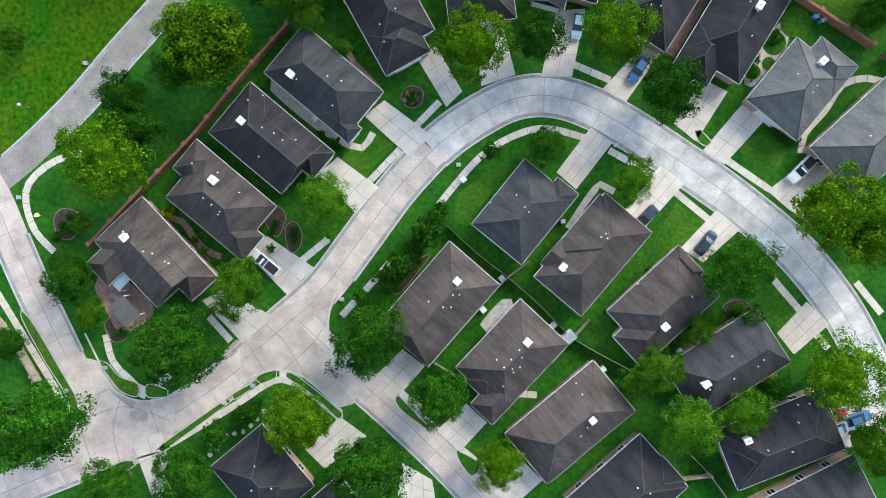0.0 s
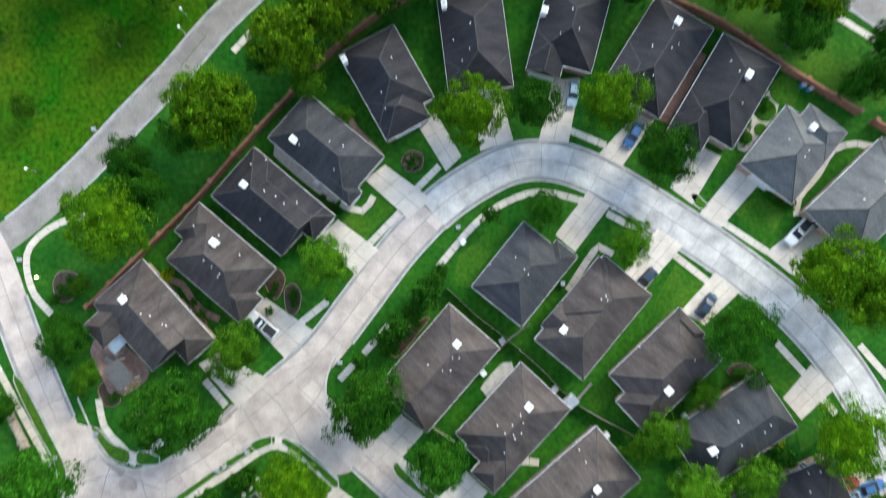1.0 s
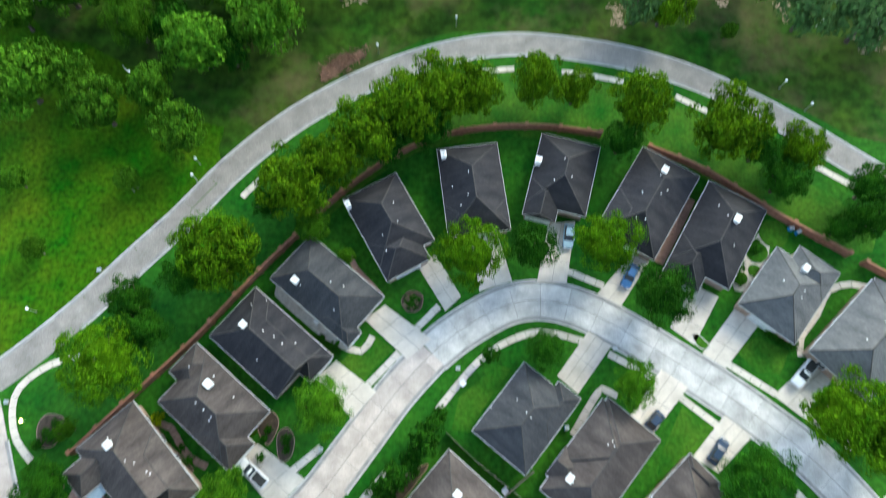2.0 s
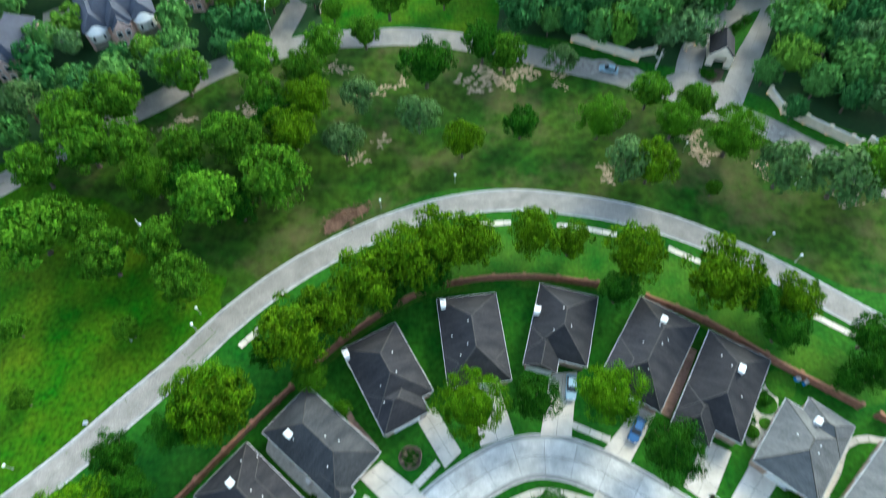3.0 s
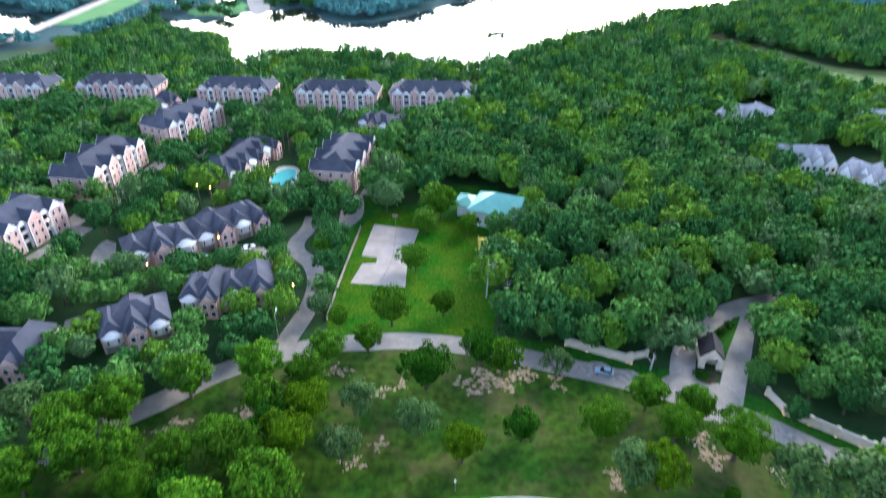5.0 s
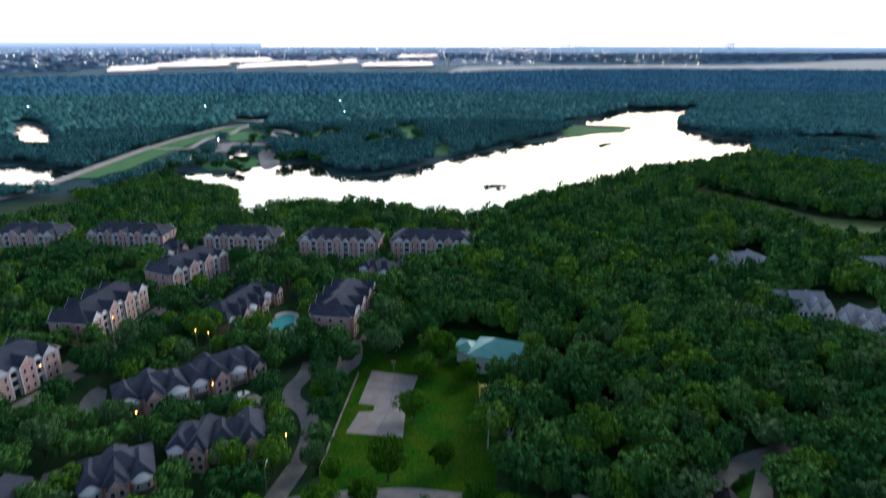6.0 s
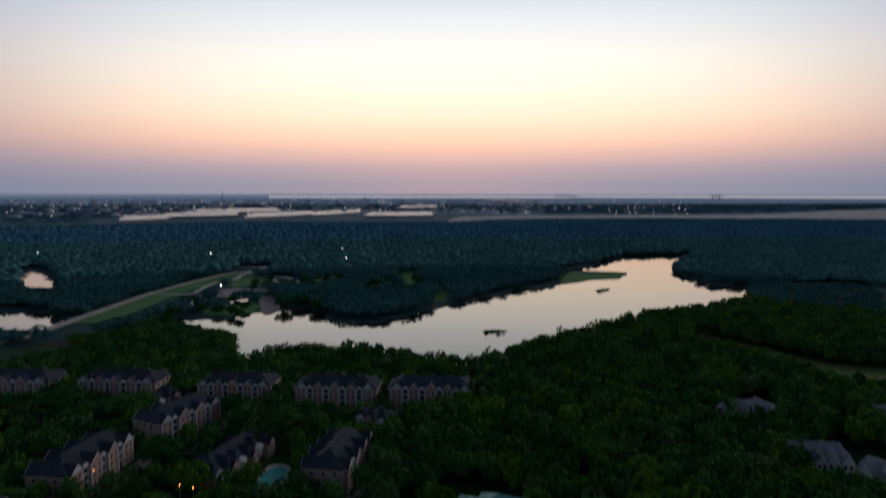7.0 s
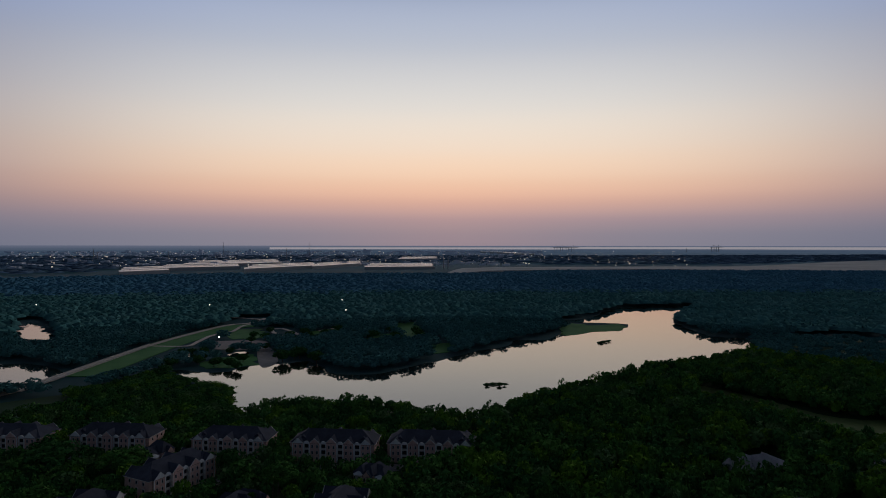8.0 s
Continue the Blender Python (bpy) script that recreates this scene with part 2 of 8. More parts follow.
LEAF_OLIVE = material("olive_yellow_leaves", (0.0529, 0.1481, 0.0148), (0.1375, 0.2645, 0.0317), 0.075, 0.9, island=0.38, through=0.08, gloss=0.03)
LEAF_SILVER = material("silvery_leaves", (0.0508, 0.1217, 0.0381), (0.1058, 0.201, 0.0677), 0.075, 0.9, island=0.32, through=0.08, gloss=0.1)
CREAM = material("cream_render", (0.50, 0.46, 0.42), (0.64, 0.59, 0.54), 0.8, 0.7, fine=0.08)
PALE_SHEET = material("pale_sheet_metal", (0.36, 0.38, 0.40), (0.50, 0.52, 0.54), 0.8, 0.5, fine=0.1, gloss=0.4)
# far leaves and land: the blue of distance haze is mixed into the base colour
LEAF_FAR = material("haze_tinted_far_leaves", (0.045, 0.152, 0.148), (0.096, 0.238, 0.225), 0.012, 1.0, island=0.22, gloss=0.0)
LEAF_PLAIN = material("haze_tinted_plain_leaves", (0.075, 0.130, 0.200), (0.110, 0.175, 0.255), 0.002, 0.95, island=0.2, gloss=0.0)
LEAF_HORIZON = material("haze_tinted_horizon_leaves", (0.050, 0.158, 0.232), (0.086, 0.218, 0.305), 0.004, 1.0, island=0.12, gloss=0.0)
FAR_LAND = material("haze_tinted_land", (0.014, 0.050, 0.056), (0.024, 0.070, 0.076), 0.002, 0.95, gloss=0.1)
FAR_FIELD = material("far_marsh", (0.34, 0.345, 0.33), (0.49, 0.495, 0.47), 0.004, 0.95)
MARSH_GRASS = material("marsh_grass", (0.018, 0.068, 0.030), (0.046, 0.100, 0.042), 0.03, 0.95, fine=0.3)
FAR_GREEN = material("far_meadow", (0.024, 0.140, 0.032), (0.066, 0.200, 0.052), 0.03, 0.95)
PALE_MEADOW = material("pale_meadow", (0.065, 0.115, 0.028), (0.125, 0.165, 0.048), 0.03, 0.95, fine=0.3)
PALE_ROOF = material("pale_warehouse_roof", (0.55, 0.52, 0.52), (0.78, 0.74, 0.73), 0.01, 0.28, gloss=0.8)
WATER = material("lake_water", (0.010, 0.014, 0.013), (0.016, 0.020, 0.018), 0.01, 0.03, gloss=0.8)
POOL = material("pool_water", (0.05, 0.40, 0.37), (0.08, 0.48, 0.44), 0.5, 0.5, gloss=0.12)
YELLOW = material("yellow_plastic", (0.65, 0.45, 0.03), (0.75, 0.55, 0.05), 1.0, 0.4)
BLUE = material("blue_plastic", (0.02, 0.22, 0.55), (0.04, 0.30, 0.65), 1.0, 0.4)
RUBBER = material("tyre_rubber", (0.02, 0.02, 0.02), (0.04, 0.04, 0.04), 3.0, 0.9)


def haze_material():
    """The last plain before the skyline: distance haze given as emission, paler the farther it lies."""
    m = bpy.data.materials.new("emissive_haze")
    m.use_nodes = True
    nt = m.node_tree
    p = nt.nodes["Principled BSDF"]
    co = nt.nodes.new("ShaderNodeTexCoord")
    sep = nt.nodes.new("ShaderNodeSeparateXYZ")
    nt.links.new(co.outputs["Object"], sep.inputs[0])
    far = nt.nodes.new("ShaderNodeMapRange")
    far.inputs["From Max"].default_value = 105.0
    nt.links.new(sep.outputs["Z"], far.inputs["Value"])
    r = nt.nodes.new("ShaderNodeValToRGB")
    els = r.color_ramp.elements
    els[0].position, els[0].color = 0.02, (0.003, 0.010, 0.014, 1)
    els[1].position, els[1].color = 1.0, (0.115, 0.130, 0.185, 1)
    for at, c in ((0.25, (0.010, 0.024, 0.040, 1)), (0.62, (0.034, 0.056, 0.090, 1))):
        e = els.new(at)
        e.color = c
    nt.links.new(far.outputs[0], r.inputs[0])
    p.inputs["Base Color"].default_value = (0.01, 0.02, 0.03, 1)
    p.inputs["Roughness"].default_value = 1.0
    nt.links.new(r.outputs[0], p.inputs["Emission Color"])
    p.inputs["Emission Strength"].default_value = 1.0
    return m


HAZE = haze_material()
# emission in place of the sky mirrored in the far bay
BAY = glowing("glowing_bay_sheen", (0.26, 0.24, 0.255), 1.0)
LAMP_WARM = glowing("warm_lamp", (1.0, 0.55, 0.25), 0.10)
LAMP_ORANGE = glowing("orange_lamp", (1.0, 0.28, 0.06), 2.5)
LAMP_WHITE = glowing("white_lamp", (1.0, 0.92, 0.80), 3.0)
LAMP_FAR = glowing("distant_lamp", (1.0, 0.85, 0.70), 0.85)


# ---------------------------------------------------------------- shapes
def part(name, bm, mat, parent, label=""):
    me = bpy.data.meshes.new(name)
    bm.to_mesh(me)
    bm.free()
    me.materials.append(mat)
    ob = new(name, me)
    ob.parent = parent
    if label:
        tagged(ob, label)
    return ob


def shared(name, me, parent, m=None):
    ob = new(name, me)
    ob.parent = parent
    if m is not None:
        ob.matrix_basis = m
    return ob


def mesh_of(name, bm, mat):
    me = bpy.data.meshes.new(name)
    bm.to_mesh(me)
    bm.free()
    me.materials.append(mat)
    return me


def thing(name, m, label, category, group="", kind=""):
    ob = new(name)
    ob.matrix_basis = m
    ob.empty_display_size = 0.3
    return tagged(ob, label, category, group, kind)


def box(bm, x0, x1, y0, y1, z0, z1, m=None):
    v = [bm.verts.new((x, y, z)) for z in (z0, z1) for x, y in ((x0, y0), (x1, y0), (x1, y1), (x0, y1))]
    if m is not None:
        for q in v:
            q.co = m @ q.co
    for f in ((3, 2, 1, 0), (4, 5, 6, 7), (0, 1, 5, 4), (1, 2, 6, 5), (2, 3, 7, 6), (3, 0, 4, 7)):
        bm.faces.new([v[i] for i in f])
    return bm


def prism(bm, pts, z0, z1):
    """A slab with any plan outline."""
    if sum(a[0] * b[1] - b[0] * a[1] for a, b in zip(pts, pts[1:] + pts[:1])) < 0:
        pts = pts[::-1]
    lo = [bm.verts.new((p[0], p[1], z0)) for p in pts]
    hi = [bm.verts.new((p[0], p[1], z1)) for p in pts]
    for i in range(len(pts)):
        j = (i + 1) % len(pts)
        bm.faces.new((lo[i], lo[j], hi[j], hi[i]))
    if len(pts) <= 4:
        bm.faces.new(hi)
        return bm
    flat, _, tris, *_ = delaunay_2d_cdt([Vector(p[:2]) for p in pts], [], [list(range(len(pts)))], 1, 1e-5)
    top = [bm.verts.new((p.x, p.y, z1)) for p in flat]
    for t in tris:
        bm.faces.new([top[k] for k in t])
    return bm


def tube(bm, a, b, r0, r1, n=8):
    a, b = Vector(a), Vector(b)
    d = (b - a).normalized()
    u = d.orthogonal().normalized()
    w = d.cross(u)
    rings = []
    for c, r in ((a, r0), (b, r1)):
        rings.append([bm.verts.new(c + (u * math.cos(k * math.tau / n) + w * math.sin(k * math.tau / n)) * r) for k in range(n)])
    for k in range(n):
        bm.faces.new((rings[0][k], rings[0][(k + 1) % n], rings[1][(k + 1) % n], rings[1][k]))
    bm.faces.new(rings[1])
    bm.faces.new(rings[0][::-1])
    return bm


def smooth(pts, step=2.0, closed=False):
    """A curve through the points, walked in even steps."""
    p = [Vector((*q, 0)) for q in pts]
    n = len(p)
    out = []
    for i in range(n if closed else n - 1):
        a, b, c, d = ((p[(i + k) % n] for k in (-1, 0, 1, 2)) if closed else (p[max(i - 1, 0)], p[i], p[i + 1], p[min(i + 2, n - 1)]))
        m = max(1, int((c - b).length / step))
        for k in range(m):
            t = k / m
            out.append(0.5 * ((2 * b) + (c - a) * t + (2 * a - 5 * b + 4 * c - d) * t * t + (3 * b - a - 3 * c + d) * t ** 3))
    if not closed:
        out.append(p[-1])
    return [(q.x, q.y) for q in out]


def offset(line, d):
    """The line moved to its left by d."""
    out = []
    for i, q in enumerate(line):
        a, b = Vector(line[max(i - 1, 0)]), Vector(line[min(i + 1, len(line) - 1)])
        u = (b - a).normalized()
        out.append((q[0] - u.y * d, q[1] + u.x * d))
    return out


def ribbon(bm, line, a, b, z0, z1):
    """A raised strip along a line, between two offsets to its left."""
    left, right = offset(line, b), offset(line, a)
    rows = [[bm.verts.new((*q, z)) for q, z in ((r, z0), (r, z1), (l, z1), (l, z0))] for l, r in zip(left, right)]
    for p, q in zip(rows, rows[1:]):
        for k in range(3):
            bm.faces.new((p[k], q[k], q[k + 1], p[k + 1]))
    for e, o in ((rows[0], 1), (rows[-1], -1)):
        bm.faces.new(e[::o])
    return bm


def inside(x, y, poly):
    hit, j = False, len(poly) - 1
    for i in range(len(poly)):
        (xi, yi), (xj, yj) = poly[i], poly[j]
        if (yi > y) != (yj > y) and x < (xj - xi) * (y - yi) / (yj - yi) + xi:
            hit = not hit
        j = i
    return hit


BEND, REACH = 2000.0, 2900.0


def sheet(x, y):
    """Where a place of the flat plan lies on the ground, which lifts very gently beyond two kilometres to carry the skyline."""
    d = math.hypot(x, y)
    if d <= BEND:
        return x, y, 0.0
    r = BEND + REACH * (1 - math.exp(-(d - BEND) / REACH))
    return x * r / d, y * r / d, EYE * (1 - r / d)


# ---------------------------------------------------------------- ground
def make_ground():
    bm = bmesh.new()
    radii = [0, 40, 80, 130, 200, 300, 450, 700, 1000, 1400, 1800, 2100, 2400, 2800, 3300, 4000, 5000, 6500, 9000, 13000, 22000, 60000, 4e6]
    n = 144
    rings = []
    for d in radii[1:]:
        rings.append([bm.verts.new(sheet(d * math.cos(k * math.tau / n), d * math.sin(k * math.tau / n))) for k in range(n)])
    c = bm.verts.new((0, 0, 0))
    for k in range(n):
        bm.faces.new((c, rings[0][k], rings[0][(k + 1) % n]))
        for a, b in zip(rings, rings[1:]):
            bm.faces.new((a[k], b[k], b[(k + 1) % n], a[(k + 1) % n]))
    me = mesh_of("ground", bm, GRASS)
    me.materials.append(FAR_LAND)
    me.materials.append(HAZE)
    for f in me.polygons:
        # past 450 m the land colour carries a haze tint
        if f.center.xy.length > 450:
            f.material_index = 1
        # the outermost rings glow faintly to stand for haze
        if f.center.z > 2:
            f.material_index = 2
    tagged(new("ground", me), "green grass ground reaching to the skyline", "ground", kind="structure")


make_ground()


def patch(name, pts, z, mat, label, category, thick=0.02, step=3.0, wobble=0.0, kind="structure", far=False):
    line = smooth(pts, step, closed=True)
    if wobble:
        f = 0.5 / (step + 0.5)
        line = [(x + wobble * noise.noise((x * f, y * f, 1.7)) * 2, y + wobble * noise.noise((x * f, y * f, 9.1)) * 2) for x, y in line]
    bm = prism(bmesh.new(), line, z - thick, z)
    if far:
        for v in bm.verts:
            x, y, h = sheet(v.co.x, v.co.y)
            v.co = (x, y, h + v.co.z)
    me = mesh_of(name, bm, mat)
    return tagged(new(name, me), label, category, kind=kind)


PARK_EDGE = [(-57.4, 24.3), (-46.0, 39.0), (-31.9, 55.6), (-14.6, 69.7)] + [(1.8, 77.6), (25.3, 76.2), (47.5, 69.9), (67.8, 60.7), (83.6, 53.3)] + [(93.1, 79.6), (72.3, 97.4), (50.7, 110.6), (16.8, 120.7), (-21.5, 126.8), (-54.0, 113.6), (-80.4, 92.1), (-93.0, 79.5)] + [(-102.9, 44.8), (-93.7, 27.9), (-74.9, 16.5)]
patch("park_meadow", PARK_EDGE, 0.012, PARK, "mown park meadow of yellowish green grass", "grass", step=6)

patch("meadow", [(-102.9, 42.9), (-93.8, 26.9), (-76.8, 14.4), (-65.3, 22.4), (-54.2, 33.1)] + [(-40.3, 49.3), (-47.9, 59.0), (-63.2, 72.0), (-86.2, 80.7), (-119.1, 80.7)], 0.02, MEADOW, "bright yellowish meadow grass beside the perimeter road", "grass", step=4, wobble=2.6)
patch("lawn", [(-21.3, 39.0), (-9.8, 48.6), (-1.6, 52.4), (18.2, 54.7), (37.7, 51.3), (59.0, 38.5), (71.0, 31.5), (77.5, 34.9), (65.1, 47.2), (48.8, 59.7), (31.4, 66.3), (14.4, 68.5), (1.5, 66.7), (-15.1, 51.0)], 0.016, LAWN, "mown green belt behind the brick wall", "grass", step=3, wobble=0.5)


# ---------------------------------------------------------------- roads
def road(name, pts, width, z, mat, label, slab=4.6, lanes=2, kerbs=(), gap=0.055):
    """A concrete street of cast slabs on a dark bed; kerbs: (side, from, to) as fractions of its length."""
    line = smooth(pts, 1.15)
    bed = ribbon(bmesh.new(), line, -width / 2, width / 2, z - 0.03, z - 0.012)
    me = mesh_of(name, bed, JOINT)
    ob = tagged(new(name, me), label, "road", kind="structure")
    per = max(1, round(slab / 1.15))
    for i in range(0, len(line) - 1, per):
        seg = line[max(0, i - 1):i + per + 2]
        lead = 1 if i else 0
        for k in range(lanes):
            a = -width / 2 + width * k / lanes + gap
            b = -width / 2 + width * (k + 1) / lanes - gap
            right, left = offset(seg, a), offset(seg, b)
            e = min(lead + per, len(seg) - 1)
            r, l = right[lead:e + 1], left[lead:e + 1]
            if len(r) < 2:
                continue
            bm = bmesh.new()
            u = (Vector(r[1]) - Vector(r[0])).normalized() * gap
            r[0], l[0] = (r[0][0] + u.x, r[0][1] + u.y), (l[0][0] + u.x, l[0][1] + u.y)
            prism(bm, r + l[::-1], z - 0.012, z + random.uniform(-0.003, 0.003))
            part("slab", bm, mat, ob)
    for side, p0, p1 in kerbs:
        i0, i1 = (min(range(len(line)), key=lambda k: math.dist(line[k], p)) for p in (p0, p1))
        seg = line[i0:i1 + 1]
        a = side * (width / 2 + 0.1) - 0.1
        b = side * (width / 2 - 0.28)
        part("gutter_strip", ribbon(bmesh.new(), seg, b - 0.28, b + 0.28, z - 0.02, z + 0.006), GUTTER_STAIN, ob)
        part("kerb", ribbon(bmesh.new(), seg, a - 0.05, a + 0.2, -0.01, 0.09), KERB, ob)
    return ob, line


road("road", [(-87.5, -49.4), (-81.7, -47.0), (-70.0, -42.1), (-59.3, -37.7), (-50.1, -33.1), (-39.8, -26.7), (-33.2, -21.5), (-28.4, -16.3), (-20.9, -9.6), (-14.3, -1.0), (-7.8, 7.8), (-2.0, 14.2)], 6.5, 0.03, CONCRETE, "pale concrete residential street with slab joints",
     kerbs=((1, (-39.5, -27.0), (-2.0, 14.2)), (-1, (-87.5, -49.4), (-34.6, -22.6)), (-1, (-17.8, -5.8), (-2.0, 14.2))))
road("road", [(-2.0, 14.2), (1.3, 17.0), (6.0, 20.1), (10.8, 22.5), (15.5, 23.4), (20.2, 22.9), (25.0, 21.2), (29.8, 18.6), (34.5, 15.7), (40.3, 11.9), (46.0, 8.0), (51.8, 3.6), (57.6, -1.2), (62.4, -6.3), (67.3, -12.8), (71.2, -19.7), (74.7, -27.2), (77.3, -35.9)],
     6.9, 0.03, CONCRETE_PALE, "bleached mottled concrete street curving past the driveways", kerbs=((1, (-2.0, 14.2), (77.3, -35.9)), (-1, (-2.0, 14.2), (77.3, -35.9))))
road("road", [(-80.7, 13.7), (-76.2, 6.1), (-73.2, -1.1), (-70.0, -8.7), (-65.7, -17.9), (-61.1, -27.5), (-58.3, -33.3)], 6.1, 0.036, CONCRETE, "pale concrete side street with slab joints", kerbs=((1, (-73.2, -1.1), (-64.4, -20.7)), (-1, (-73.2, -1.1), (-65.3, -18.8))))
road("road", [(-24.1, -15.9), (-20.2, -19.9), (-15.9, -23.7), (-8.2, -30.5), (-0.5, -37.8), (6.2, -44.8), (14.0, -53.1)], 6.1, 0.042, CONCRETE, "pale concrete branch street with slab joints", kerbs=((1, (-12.1, -27.4), (14.0, -53.1)), (-1, (-14.0, -26.4), (14.0, -53.1))))
road("road", [(-90.4, 1.3), (-80.8, 6.1), (-73.1, 11.1), (-62.6, 20.9), (-54.2, 30.4), (-46.9, 38.4), (-39.2, 47.9), (-30.3, 56.5), (-20.4, 63.6), (-9.6, 69.3), (2.0, 73.3), (13.6, 74.9), (25.2, 73.9), (36.6, 71.6), (47.3, 67.8), (57.2, 62.6), (66.2, 56.7), (74.5, 50.6), (82.9, 44.2), (91.6, 37.2)],
     5.1, 0.03, CONCRETE_WORN, "grey concrete perimeter road curving round the houses", slab=6.0,
     kerbs=((1, (-73.1, 11.1), (91.6, 35.4)), (-1, (-62.6, 19.9), (91.6, 35.4))))
road("road", [(-104.6, 69.1), (-92.7, 78.8), (-87.9, 83.7), (-75.2, 95.2), (-64.8, 103.3), (-53.8, 113.0), (-41.0, 119.3), (-29.9, 122.9), (-18.3, 124.0), (-9.5, 124.5), (0.9, 123.4), (11.0, 121.1), (19.5, 118.5), (27.8, 115.5), (38.5, 112.0), (47.4, 108.4), (56.0, 104.6), (62.9, 100.7), (71.6, 95.3), (79.3, 88.9), (86.7, 83.4), (95.4, 76.7)],
     6.4, 0.03, CONCRETE_WORN, "grey concrete avenue between park and woods", slab=6.0)
road("road", [(-41.5, 118.5), (-40.3, 125.6), (-38.3, 134.0), (-37.0, 142.9), (-37.6, 152.6), (-41.0, 161.5), (-46.3, 167.8), (-47.8, 174.4), (-45.6, 183.1), (-45.5, 191.2)], 5.5, 0.042, CONCRETE_WORN, "concrete access drive into the apartments", slab=6.0)
road("road", [(56.7, 104.8), (58.4, 113.2), (63.2, 123.4), (70.8, 131.6), (80.5, 137.8), (95.0, 143.1), (105.4, 145.2)], 6.0, 0.042, ASPHALT, "grey paved entrance boulevard lane")
road("road", [(65.0, 101.0), (69.2, 109.0), (74.3, 118.4), (79.8, 129.0), (83.9, 136.6)], 5.6, 0.048, ASPHALT, "grey paved exit boulevard lane")


# ---------------------------------------------------------------- houses
def hip(bm, l, w, z, pitch, over=0.45, h0=1.0, h1=1.0, m=None, thick=0.18):
    """A closed roof on a rectangle: ridge along x; h0 and h1 tell how far each end leans in (0: gable)."""
    a, b = l / 2 + over, w / 2 + over
    swap = b > a and h0 > 0 and h1 > 0
    if swap:
        a, b = b, a
    rise = b * pitch
    x0, x1 = -a + b * h0, a - b * h1
    pts = [(-a, -b, z), (a, -b, z), (a, b, z), (-a, b, z), (-a, -b, z + thick), (a, -b, z + thick), (a, b, z + thick), (-a, b, z + thick), (x0, 0, z + thick + rise), (x1, 0, z + thick + rise)]
    if swap:
        pts = [(-y, x, q) for x, y, q in pts]
    pts = [Vector(p) if m is None else m @ Vector(p) for p in pts]
    v = [bm.verts.new(p) for p in pts]
    for f in ((3, 2, 1, 0), (0, 1, 5, 4), (1, 2, 6, 5), (2, 3, 7, 6), (3, 0, 4, 7), (4, 5, 9, 8), (6, 7, 8, 9), (5, 6, 9), (7, 4, 8)):
        bm.faces.new([v[i] for i in f])
    edges = [(4, 8), (7, 8), (5, 9), (6, 9), (8, 9)]
    rim = [(4, 5), (5, 6), (6, 7), (7, 4)]
    return [(pts[i], pts[j]) for i, j in edges], [(pts[i], pts[j]) for i, j in rim]


def bar(bm, a, b, w, h):
    """A thin strip laid along a line, w wide and h high."""
    d = b - a
    s = Vector((-d.y, d.x, 0)).normalized() * w / 2
    up = Vector((0, 0, h))
    v = [bm.verts.new(p) for p in (a - s, a + s, b + s, b - s, a - s * 0.5 + up, a + s * 0.5 + up, b + s * 0.5 + up, b - s * 0.5 + up)]
    for f in ((3, 2, 1, 0), (4, 5, 6, 7), (0, 1, 5, 4), (1, 2, 6, 5), (2, 3, 7, 6), (3, 0, 4, 7)):
        bm.faces.new([v[i] for i in f])


def window(house, x, y, z, w, h, turn):
    m = pose(x, y, z, 0, 0, turn)
    frame_bm = bmesh.new()
    for x0, x1, z0, z1 in ((-w / 2, w / 2, -0.08, 0), (-w / 2, w / 2, h, h + 0.08), (-w / 2 - 0.08, -w / 2, -0.08, h + 0.08), (w / 2, w / 2 + 0.08, -0.08, h + 0.08), (-0.03, 0.03, 0, h)):
        box(frame_bm, x0, x1, -0.05, 0.03, z0, z1)
    f = part("window", frame_bm, WHITE, house)
    f.matrix_basis = m
    part("pane", box(bmesh.new(), -w / 2, w / 2, -0.03, 0.02, 0, h), GLASS, f)


def roof_height(x, y, rects, eave, pitch):
    """How high the highest of the crossing roofs stands over a point of the plan."""
    best = eave
    for x0, x1, y0, y1, axis, h0, h1 in rects:
        if not (x0 <= x <= x1 and y0 <= y <= y1):
            continue
        side, end = ((y - y0, y1 - y), (x - x0, x1 - x)) if axis == 0 else ((x - x0, x1 - x), (y - y0, y1 - y))
        rise = min([*side] + [e / h for e, h in zip(end, (h0, h1)) if h])
        best = max(best, eave + 0.18 + rise * pitch)
    return best


